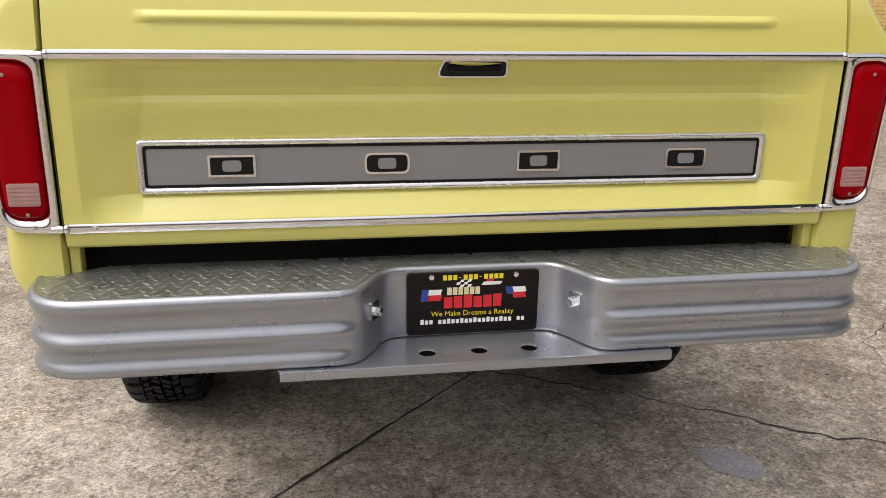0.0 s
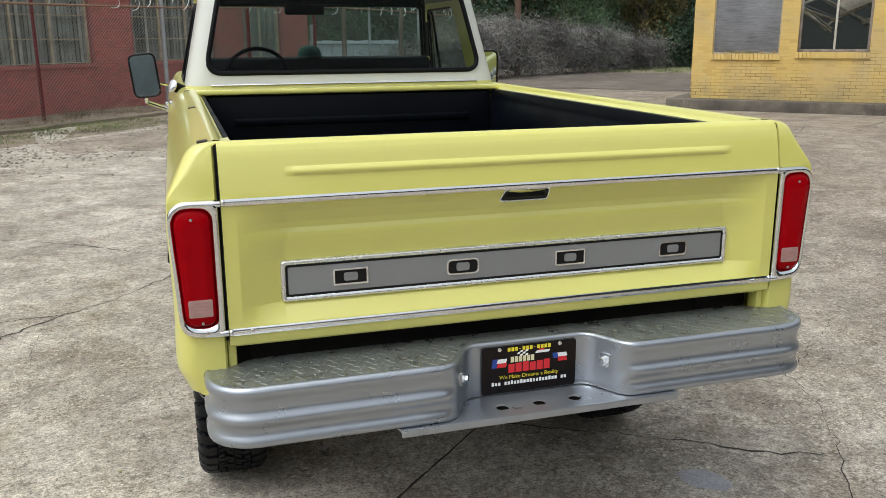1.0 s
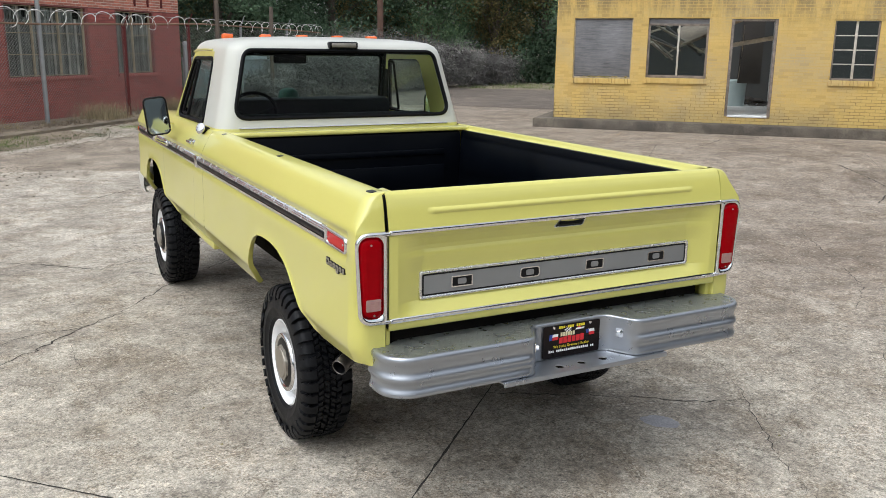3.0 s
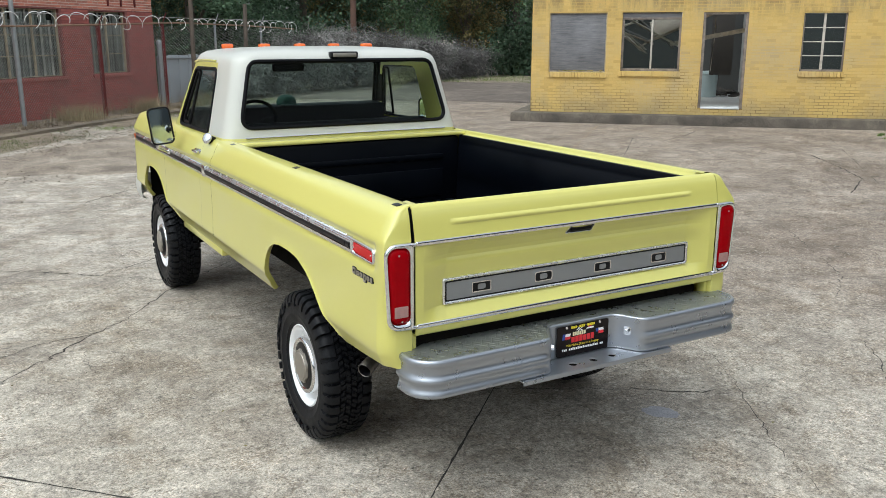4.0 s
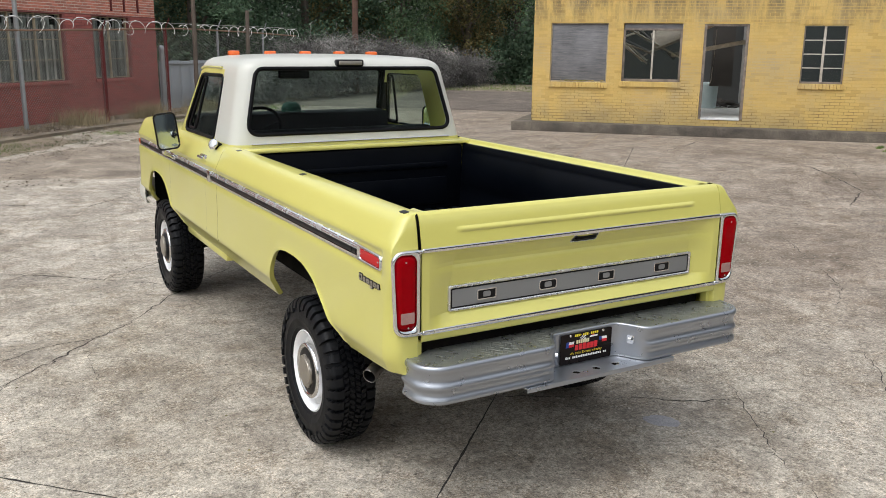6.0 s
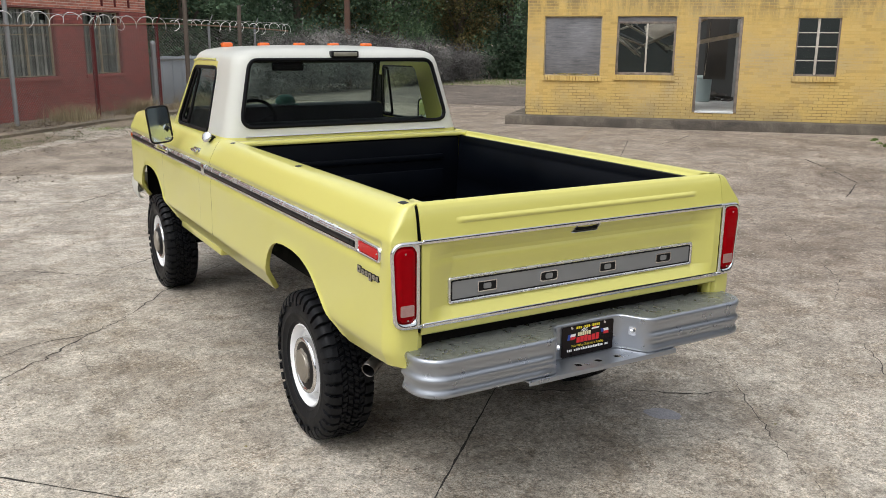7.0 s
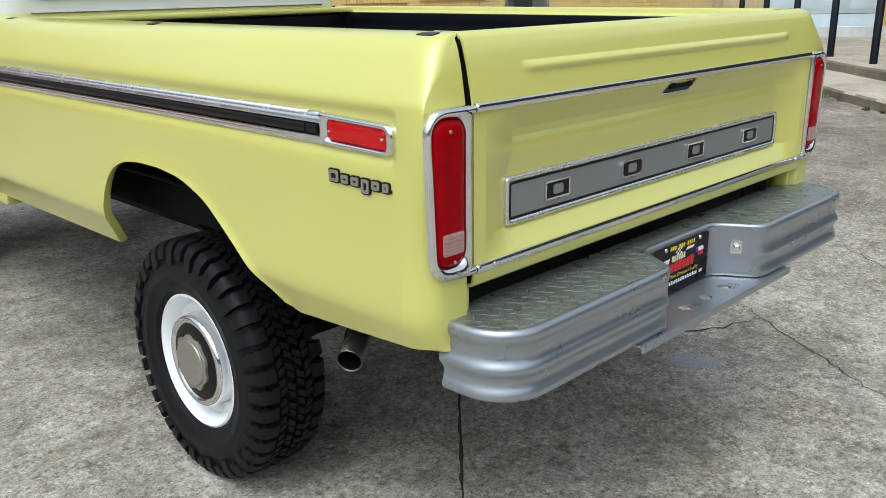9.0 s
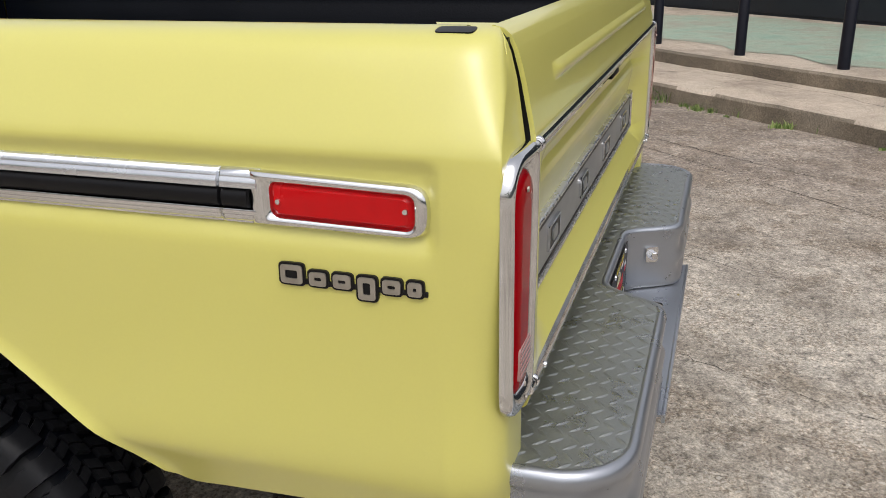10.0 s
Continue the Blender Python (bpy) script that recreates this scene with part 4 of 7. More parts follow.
def walk_crack(pts, seed):
    rnd = random.Random(seed)
    line = []
    for (a, b), (c, d) in zip(pts, pts[1:]):
        for j in range(6):
            s = j / 6
            line.append((a + (c - a) * s + rnd.gauss(0, 0.015), b + (d - b) * s + rnd.gauss(0, 0.015)))
    line.append(pts[-1])
    rows = [[], []]
    for i, (u, n) in enumerate(line):
        w = rnd.uniform(0.0015, 0.006)
        z = 0.186 + site_z(4.75, n) * 0.12
        rows[0].append((u - w, n - w, z)), rows[1].append((u + w, n + w, z))
    solo("walk_crack", grid(rows), CRACK, SITE, "dark crack across the pale walk", "crack", "cracks in the walk", "structure")


for k, pts in enumerate(([(4.75, 6.3), (5.1, 6.1), (5.4, 6.4), (5.75, 6.2)], [(4.9, 5.6), (5.2, 5.75), (5.45, 5.5), (5.8, 5.7)], [(5.1, 6.1), (5.15, 5.75)],
                         [(4.72, 4.6), (5.2, 4.9), (5.75, 4.75)], [(5.4, 6.4), (5.5, 7.0), (5.6, 7.6)], [(4.6, 8.2), (5.1, 8.4), (5.6, 8.1)], [(5.3, 3.0), (5.5, 3.9), (5.45, 5.5)])):
    walk_crack(pts, 80 + k)

post = revolve([(-0.25, 0.0), (-0.25, 0.058), (1.03, 0.058), (1.04, 0.052), (1.04, 0.0)], 20, "z")
first = None
for n in (16.3, 15.0, 13.6, 12.15, 10.75, 9.5, 8.25, 6.88, 5.55, 4.23):
    m = SITE @ pose(edge_u(n, 6.12), n, 0.33 + site_z(5.8, n) * 0.12)
    if first is None:
        first = solo("bollard", post, BOLLARD, m, "plain black steel bollard on the forecourt kerb", "bollard", "bollards on the forecourt")
    else:
        copy_thing(first, m)
post_n = thing("bollard", SITE @ pose(5.48, 6.95, 0.18), "black steel bollard with a hoop bracket on the walk", "bollard", "bollards on the forecourt")
part("post", revolve([(-0.15, 0.0), (-0.15, 0.058), (1.1, 0.058), (1.11, 0.052), (1.11, 0.0)], 20, "z"), BOLLARD, post_n)
part("hoop", tube([(-0.10, -0.14, 0.0), (-0.10, -0.14, 0.30), (-0.08, -0.13, 0.36), (0.08, 0.13, 0.36), (0.10, 0.14, 0.30), (0.10, 0.14, 0.0)], 0.017, 8), BOLLARD, post_n, "black hoop bracket")


def tufts(name, spots, material, label, height, count, spread, seed, cat="grass", blade=0.0045):
    """Blades of grass, many in one mesh; spots in site axes with their height."""
    rnd = random.Random(seed)
    bm = bmesh.new()
    for u, n, z, size in spots:
        for _ in range(int(count * size)):
            a, r = rnd.uniform(0, 6.28), abs(rnd.gauss(0, spread * size))
            x, y = u + r * math.cos(a), n + r * math.sin(a)
            h, w = height * size * rnd.uniform(0.4, 1.1), blade * rnd.uniform(0.7, 1.3)
            t = rnd.uniform(0, 6.28)
            lx, ly = rnd.gauss(0, 0.35) * h, rnd.gauss(0, 0.35) * h
            cx, sx = math.cos(t) * w, math.sin(t) * w
            v = [bm.verts.new(q) for q in ((x - cx, y - sx, z), (x + cx, y + sx, z), (x + cx * 0.6 + lx * 0.4, y + sx * 0.6 + ly * 0.4, z + h * 0.6), (x - cx * 0.6 + lx * 0.4, y - sx * 0.6 + ly * 0.4, z + h * 0.6))]
            bm.faces.new(v)
            bm.faces.new((v[3], v[2], bm.verts.new((x + lx, y + ly, z + h))))
    return solo(name, bm, material, SITE, label, cat, kind="stuff", smooth=0)


rnd = random.Random(31)
spots = []
for k in range(46):
    n = rnd.uniform(2.0, 15.5)
    spots.append((edge_u(n, 4.75) - rnd.uniform(0.0, 0.10), n, site_z(4.7, n), rnd.uniform(0.15, 0.55)))
spots += [(4.70, 5.35, 0.0, 1.1), (4.68, 5.2, 0.0, 1.0), (4.68, 6.1, 0.0, 0.7), (4.76, 4.2, 0.0, 0.7), (4.78, 3.4, 0.0, 0.6)]
tufts("kerb_weeds", spots, GREEN_GRASS, "low green weeds growing along the kerb foot", 0.13, 110, 0.075, 32, "weeds", 0.007)

# ---- the pickup truck ----
truck = thing("pickup_truck", pose(0, 0, 0, 0, 0, 0.5), "pale yellow 1970s four-wheel-drive pickup with a cream-white cab roof", "pickup truck")

SIDE = [(0.70, 0.926), (0.745, 0.948), (0.795, 0.977), (0.820, 0.995), (0.832, 1.0025), (0.842, 1.0055), (0.855, 1.006), (0.90, 1.003), (0.97, 0.9995), (1.06, 0.999), (1.175, 1.0), (1.190, 0.999), (1.202, 0.994), (1.212, 0.989), (1.222, 0.987), (1.290, 0.987),
        (1.300, 0.989), (1.309, 0.9935), (1.317, 0.9965), (1.325, 0.9955), (1.338, 0.991), (1.37, 0.975), (1.40, 0.960), (1.425, 0.947), (1.440, 0.937), (1.450, 0.927), (1.4575, 0.915), (1.463, 0.898), (1.466, 0.868)]
SOFT_TAIL = [(0.70, 0.948), (0.745, 0.966), (0.795, 0.984), (0.820, 0.992), (0.842, 0.9975), (0.865, 1.0015), (0.90, 1.003)]
Z_LOW = (0.70, 0.725, 0.75, 0.775, 0.795, 0.812, 0.823, 0.832, 0.840, 0.850, 0.865, 0.89, 0.93, 0.98, 1.04)
Z_FIXED = (1.10, 1.13, 1.155, 1.175, 1.186, 1.196, 1.204, 1.212, 1.222, 1.25, 1.285, 1.293, 1.300, 1.306, 1.312, 1.318, 1.325, 1.336, 1.352, 1.375, 1.402, 1.42, 1.435, 1.446, 1.454, 1.460, 1.464, 1.466)


def edge_at(y, c, sill):
    d = y - c
    if -0.46 < d < 0.565:
        return max(sill, lerp(d, [(-0.46, 0.735), (-0.40, 0.795), (-0.25, 0.91), (-0.12, 1.0), (0.0, 1.042), (0.12, 1.056), (0.26, 1.056), (0.37, 1.042), (0.46, 1.0), (0.52, 0.93), (0.55, 0.85), (0.565, 0.72)]))
    return sill


def lower_edge(y, c, sill):
    return sum(edge_at(y + k * 0.011, c, sill) for k in range(-3, 4)) / 7


def side_rows(ys, c, sill_at, groove, tuck=lambda y: 1.0):
    """Columns of an outer body side, from its lower lip to its top."""
    cols = []
    for y in ys:
        zb = max(lower_edge(y, c, sill_at(y)), sill_at(y))
        zs = [max(z, zb + k * (1.098 - zb) / 60) for k, z in enumerate(Z_LOW)] + list(Z_FIXED)
        g = groove(y)
        raised = max(0.0, zb - sill_at(y))   # the wheel opening has a slightly rolled lip
        col = []
        for z in zs:
            x = lerp(z, SIDE)
            if z < 0.90:
                k = tuck(y)
                x = k * x + (1 - k) * lerp(z, SOFT_TAIL)
            if 1.175 < z < 1.32:
                x = x * g + (1 - g) * lerp(z, [(1.175, 1.0), (1.25, 1.002), (1.317, 0.9965)])
            if raised > 0.02:
                x += 0.007 * max(0.0, 1 - (z - zb) / 0.035) ** 2
            col.append((x, y, z))
        lip = col[0]
        cols.append([(lip[0] - 0.026, y, lip[2] + 0.012), (lip[0] - 0.014, y, lip[2] + 0.001)] + col)
    return cols


def mirrored(bm):
    for v in bm.verts:
        v.co.x = -v.co.x
    return bm


def ys_between(a, b, n):
    return [a + (b - a) * k / n for k in range(n + 1)]


# bed sides, carried round the rear corners
def bed_side():
    ys = ys_between(2.625, 1.58, 26) + ys_between(1.56, 0.50, 70) + ys_between(0.48, 0.14, 10) + ys_between(0.125, 0.05, 9)
    sill = lambda y: lerp(y, [(-0.05, 0.785), (0.45, 0.745), (0.6, 0.725), (1.5, 0.715), (2.6, 0.71)])
    cols = side_rows(ys, 0.98, sill, lambda y: smooth01((y - 0.048) / 0.028), lambda y: 0.38 + 0.42 * smooth01((y - 0.2) / 0.6))
    last = cols[-1]
    def corner(z):   # tight behind the lamp, softer above and below it
        k = smooth01((z - 0.98) / 0.28) * smooth01((1.430 - z) / 0.13)
        wide = smooth01((1.40 - z) / 0.15)
        return 0.045 + 0.015 * wide - 0.053 * k, 0.05 + 0.018 * wide - 0.058 * k
    for k in range(1, 7):
        a, col = k * math.pi / 12, []
        for i, (x, y, z) in enumerate(last):
            rx, y0 = corner(z)
            x -= rx * (1 - math.cos(a)) * (1 if i > 1 else 0.6)
            lift = 0.02 * (1 - math.cos(a)) * max(0, 1 - (z - 0.72) / 0.3) if i > 1 else 0
            col.append((x, y0 - (y0 + 0.025) * math.sin(a), z + lift))
        cols.append(col)
    end = cols[-1]
    for xx, yy in ((0.90, -0.0262), (0.874, -0.0262), (0.868, -0.018), (0.868, 0.06)):
        cols.append([(min(x, xx), yy, z) for x, y, z in end])
    lean = [(1.32, 0.0), (1.40, 0.012), (1.44, 0.022), (1.455, 0.030), (1.463, 0.040), (1.467, 0.056)]
    back = len(ys)
    for j in range(back, len(cols)):
        k = min(1.0, (j - back + 1) / 6)
        cols[j] = [(x, y + k * lerp(z, lean), z) for x, y, z in cols[j]]
    bm = grid(cols)
    # flat rail top and its inner drop
    rail = []
    for y in ys_between(2.56, 0.056, 30):
        rail.append([(0.8685, y, 1.4660), (0.858, y, 1.4664), (0.849, y, 1.4650), (0.8445, y, 1.461), (0.843, y, 1.452), (0.836, y, 1.440), (0.824, y, 1.436), (0.824, y, 1.40)])
    grid(rail, bm=bm)
    return bm


for s in (1, -1):
    bm = bed_side()
    part("bed_side", bm if s > 0 else mirrored(bm), YELLOW, truck, "", 50)
    for y in ((1.25, 2.42) if s > 0 else (0.062, 1.25, 2.42)):
        part("stake_pocket", prism(rounded([(-0.014, -0.026), (0.014, -0.026), (0.014, 0.026), (-0.014, 0.026)], 0.008, 3), lambda u, v, w, y=y, s=s: (s * (0.893 + u), y + v, 1.4570 - 0.16 * u + w), 0.0072), BLACK, truck, "black stake pocket hole in the rail")

# bed front, floor and liner
part("bed_front", boxed(-0.86, 0.86, 2.47, 2.52, 0.74, 1.452, bevel=0.012), YELLOW, truck)
part("bed_front_cap", boxed(-0.86, 0.86, 2.40, 2.53, 1.435, 1.462, bevel=0.010), YELLOW, truck)
liner = part("bed_liner", boxed(-0.80, 0.80, 0.035, 2.462, 0.92, 0.95, bevel=0.005), LINER, truck, "black ribbed plastic bed liner")
for k in range(14):
    x = -0.715 + k * 0.11
    part("rib", boxed(x - 0.03, x + 0.03, 0.05, 2.44, 0.951, 0.965, bevel=0.004), LINER, liner)
part("front_panel", boxed(-0.80, 0.80, 2.42, 2.468, 0.951, 1.43, bevel=0.02), LINER, liner)
part("front_rib", boxed(-0.66, 0.66, 2.402, 2.4199, 1.27, 1.31, bevel=0.008), LINER, liner)
part("front_field", boxed(-0.66, 0.66, 2.405, 2.4199, 1.00, 1.20, bevel=0.008), LINER, liner)
for s in (1, -1):
    rows = []   # side skin with a rolled top and two long swages
    for y in ys_between(0.04, 2.419, 24):
        k = 0.010 * smooth01((y - 0.12) / 0.06) * smooth01((2.36 - y) / 0.06) * (1 - smooth01((0.04 - abs(y - 0.60)) / 0.02)) * (1 - smooth01((0.04 - abs(y - 1.50)) / 0.02))
        rows.append([(s * (x - (k if 1.14 < z < 1.37 else 0.0)), y, z) for x, z in ((0.826, 1.428), (0.820, 1.436), (0.806, 1.434), (0.800, 1.42), (0.796, 1.39), (0.795, 1.372), (0.794, 1.36), (0.790, 1.25), (0.786, 1.15), (0.786, 1.135), (0.780, 1.05), (0.775, 0.951))])
    part("side_panel", grid(rows), LINER, liner, "", 50)
    a, b = sorted((s * 0.56, s * 0.79))
    part("wheel_box", boxed(a, b, 0.55, 1.42, 0.966, 1.17, bevel=0.05), LINER, liner)
    a, b = sorted((s * 0.81, s * 0.90))
    part("wheel_well", boxed(a, b, 0.44, 1.56, 1.06, 1.12, bevel=0.01), UNDER, truck, "dark wheel well")
    a, b = sorted((s * 0.66, s * 0.80))
    part("inner_side", boxed(a, b, 0.07, 2.46, 0.81, 0.919), UNDER, truck)

# ---- tailgate ----
SOOTY = surface("sooty_steel", (0.13, 0.12, 0.11), 0.32, metal=0.8, vary=0.4, scale=20.0)
SATIN = surface("satin_silver", (0.72, 0.72, 0.71), 0.25, metal=0.85, vary=0.03, scale=9.0)
TG = [(0.912, -0.026), (0.918, -0.032), (0.935, -0.036), (0.962, -0.0362), (0.968, -0.034), (1.018, 0.010), (1.138, 0.010), (1.150, 0.008), (1.185, 0.001), (1.200, -0.001), (1.212, 0.001), (1.225, 0.007),
      (1.243, 0.004), (1.275, -0.015), (1.296, -0.035), (1.303, -0.037), (1.322, -0.037), (1.335, -0.035), (1.40, -0.022), (1.44, -0.011), (1.455, -0.003), (1.463, 0.008), (1.467, 0.022), (1.467, 0.045)]
TG_OUT = [(0.912, -0.026), (0.918, -0.032), (0.935, -0.036), (1.303, -0.037), (1.322, -0.037), (1.335, -0.035), (1.40, -0.022), (1.44, -0.011), (1.455, -0.003), (1.463, 0.008), (1.467, 0.022), (1.467, 0.045)]
zs = sorted({*np.linspace(1.370, 1.400, 14), *np.linspace(0.912, 1.467, 96), *[z for z, _ in TG]})
xs = sorted({*np.linspace(-0.8600, 0.8600, 90), *[s * v for s in (1, -1) for v in (0.69, 0.70, 0.705, 0.81, 0.82, 0.825, 0.83, 0.66, 0.672)]})


def gate_y(x, z):
    soft = 0.010 * smooth01((z - 1.325) / 0.02) * smooth01((1.462 - z) / 0.02)
    inner, outer = (sum(lerp(z + k * soft, t) for k in (-1.5, -0.75, 0, 0.75, 1.5)) / 5 for t in (TG, TG_OUT))
    lo = lerp(z, [(1.0, 0.705), (1.16, 0.70), (1.22, 0.685)])
    k = min(1.0, max(0.0, (0.822 - abs(x)) / (0.822 - lo)))
    y = outer + (inner - outer) * k
    if 1.372 < z < 1.398:   # raised swage line
        e = min(1.0, max(0.0, (0.69 - abs(x)) / 0.04))
        y -= 0.008 * e * math.sin(math.pi * (z - 1.372) / 0.026)
    return y


rows = [[(x, gate_y(x, z), z) for x in xs] for z in zs]
rows.append([(x, 0.05, 1.45) for x in xs])
rows.append([(x, 0.05, 0.93) for x in xs])
rows.insert(0, [(x, 0.03, 0.912) for x in xs])
bm = grid(rows)
for side in (0, -1):
    cap(bm, [r[side] for r in rows])
gate_ob = part("tailgate", bm, YELLOW, truck, "yellow tailgate, closed", 28)


def strip_x(z, y, x0, x1, hgt, out, bm=None):
    """A rounded bright moulding along x on the rear face."""
    rows = []
    for x in (x0, x0 + 0.004, x1 - 0.004, x1):
        k = 0.6 if x in (x0, x1) else 1.0
        rows.append([(x, y + 0.002, z - hgt / 2 * k), (x, y - out * 0.7 * k, z - hgt / 2 * k), (x, y - out * k, z - hgt * 0.2), (x, y - out * k, z + hgt * 0.2), (x, y - out * 0.7 * k, z + hgt / 2 * k), (x, y + 0.002, z + hgt / 2 * k)])
    bm = grid(rows, bm=bm)
    cap(bm, rows[0]), cap(bm, rows[-1])
    return bm


part("upper_trim", strip_x(1.313, -0.037, -0.856, 0.856, 0.018, 0.009), CHROME, gate_ob, "thin chrome strip")
part("lower_trim", strip_x(0.957, -0.036, -0.858, 0.858, 0.020, 0.008), CHROME, gate_ob, "thin chrome strip")
for s in (1, -1):
    part("trim_screw", revolve([(0.0, 0.0), (0.0, 0.006), (-0.004, 0.005), (-0.005, 0.0)], 10, "y"), CHROME, gate_ob).location = (s * 0.80, -0.0445, 0.957)
rear = lambda y0: (lambda u, v, w: (u, y0 - w, v))
handle = part("handle_recess", prism(rounded([(-0.078, 1.264), (0.078, 1.264), (0.070, 1.303), (-0.070, 1.303)], 0.010, 4), lambda u, v, w: (u, lerp(v, TG) - w, v), 0.0015), BLACK, gate_ob, "black latch recess")
hb = rounded([(-0.078, 1.262), (0.078, 1.262), (0.071, 1.304), (-0.071, 1.304)], 0.011, 4)
hi = rounded([(-0.074, 1.266), (0.074, 1.266), (0.067, 1.300), (-0.067, 1.300)], 0.009, 4)
part("handle_lip", ring(hb, hi, lambda u, v, w: (u, lerp(v, TG) + 0.002 - w, v), 0.006), SATIN, handle, "satin metal lip")
part("handle", boxed(-0.058, 0.058, -0.0345, -0.020, 1.278, 1.290, bevel=0.003), UNDER, handle, "dark latch paddle")

# name panel: grey field, bright frame, dark line, plain blocks for the badge
pl_o = rounded([(-0.712, 1.016), (0.712, 1.016), (0.712, 1.134), (-0.712, 1.134)], 0.012, 4)
pl_m = rounded([(-0.698, 1.030), (0.698, 1.030), (0.698, 1.120), (-0.698, 1.120)], 0.007, 4)
pl_d = rounded([(-0.692, 1.036), (0.692, 1.036), (0.692, 1.114), (-0.692, 1.114)], 0.005, 4)
panel = part("badge_panel", prism(pl_m, rear(0.011), 0.009), PANEL_GREY, gate_ob, "brushed grey panel")
steps_in = lambda k: [(a * (1 - k) + c * k, b * (1 - k) + d * k) for (a, b), (c, d) in zip(pl_o, pl_m)]
part("frame", grid([[rear(0.011)(u, v, w) for u, v in steps_in(k)] for k, w in ((0.0, 0.0), (0.0, 0.009), (0.16, 0.0135), (0.40, 0.0145), (0.62, 0.0135), (0.86, 0.0115), (1.0, 0.009))], closed_u=True), SATIN, panel, "bright ridged metal frame", 60)
part("dark_line", ring(pl_m, pl_d, rear(0.0021), 0.0015), BLACK, panel, "black pinstripe")


def badge_block(x0, x1, z0, z1, cut):
    o = rounded([(x0, z0), (x1, z0), (x1, z1), (x0, z1)], cut, 4)
    i = rounded([(x0 + 0.005, z0 + 0.005), (x1 - 0.005, z0 + 0.005), (x1 - 0.005, z1 - 0.005), (x0 + 0.005, z1 - 0.005)], max(0.002, cut - 0.004), 4)
    b = part("badge_block", prism(i, rear(0.0021), 0.004), BLACK, panel, "black block of the badge")
    part("rim", ring(o, i, rear(0.0021), 0.0055), CHROME, b, "thin bright rim")
    return b


for k, (x, cut) in enumerate(((-0.517, 0.004), (-0.184, 0.016), (0.160, 0.006), (0.515, 0.012))):
    b = badge_block(x - 0.050, x + 0.050, 1.052, 1.100, cut)
    part("insert", prism(rounded([(x - 0.02, 1.064), (x + 0.02, 1.064), (x + 0.02, 1.088), (x - 0.02, 1.088)], 0.008, 3), rear(-0.0015), 0.003), PANEL_GREY, b)

# ---- tail lamps ----
def tail_lamp(s):
    lamp = thing("tail_lamp")
    lamp.parent = truck
    tagged(lamp, "tall red tail lamp in a chrome bezel")
    o = rounded([(0.868, 0.944), (0.984, 0.948), (1.000, 1.321), (0.868, 1.321)], [0.012, 0.058, 0.058, 0.010], 8)
    i = rounded([(0.889, 0.978), (0.969, 0.980), (0.986, 1.300), (0.889, 1.294)], [0.030, 0.038, 0.044, 0.036], 8)

    def place(u, v, w):
        back = -0.030 + 0.8 * max(0.0, u - 0.965) ** 2 + 0.003 * smooth01((1.27 - v) / 0.28)
        return (s * u, back - w, v)
    def blend(k):
        return [(a * (1 - k) + c * k, b * (1 - k) + d * k) for (a, b), (c, d) in zip(o, i)]

    def tilted(u, v, w):   # the bezel stands prouder towards the gate
        return place(u, v, w + (0.006 * (1.0 - u) / 0.133 if w > 0 else 0.0))
    rows = [[tilted(u, v, w) for u, v in q] for q, w in ((o, -0.006), (o, 0.001), (blend(0.10), 0.0065), (blend(0.30), 0.0105), (blend(0.55), 0.0105), (blend(0.80), 0.006), (i, 0.000), (i, -0.008))]
    part("bezel", grid(rows, closed_u=True), CHROME, lamp, "chrome bezel", 50)
    for z in (1.310, 0.956):   # short arms reaching towards the strips of the gate
        part("bezel_arm", tube([(s * 0.8612, -0.037, z), (s * 0.866, -0.037, z), (s * 0.884, -0.038, z)], [0.0088, 0.0095, 0.0085], 12), CHROME, lamp, "", 50)
    lens = bmesh.new()
    cu, cv = 0.933, 1.135
    rings = []
    for k, w in ((1.0, 0.000), (0.97, 0.007), (0.85, 0.012), (0.5, 0.014), (0.0, 0.014)):
        rings.append([place(cu + (u - cu) * k, cv + (v - cv) * (1 - (1 - k) * 0.45) if k else cv, w) for u, v in i])
    grid(rings[:-1], closed_u=True, bm=lens)
    cap(lens, rings[3])
    part("lens", lens, RED_LENS, lamp, "deep red lens", 50)
    rv = part("reverse_lens", prism(rounded([(0.898, 1.008), (0.960, 1.008), (0.960, 1.056), (0.898, 1.056)], 0.005, 3), lambda u, v, w: place(u, v, 0.0115 + w), 0.0040), CLEAR_LENS, lamp, "clear ribbed reversing lens")
    for k in range(5):
        z = 1.013 + k * 0.0088
        part("rib", prism([(0.901, z), (0.957, z), (0.957, z + 0.004), (0.901, z + 0.004)], lambda u, v, w: place(u, v, 0.0156 + w), 0.0015), CLEAR_LENS, rv)
    for u, v in ((0.938, 1.273), (0.926, 0.990), (0.915, 0.962)):
        part("screw", revolve([(0.0, 0.0), (0.0, 0.0042), (-0.002, 0.0035), (-0.003, 0.0)], 10, "y"), HUB_GREY, lamp).location = place(u, v, 0.0145)
    return lamp


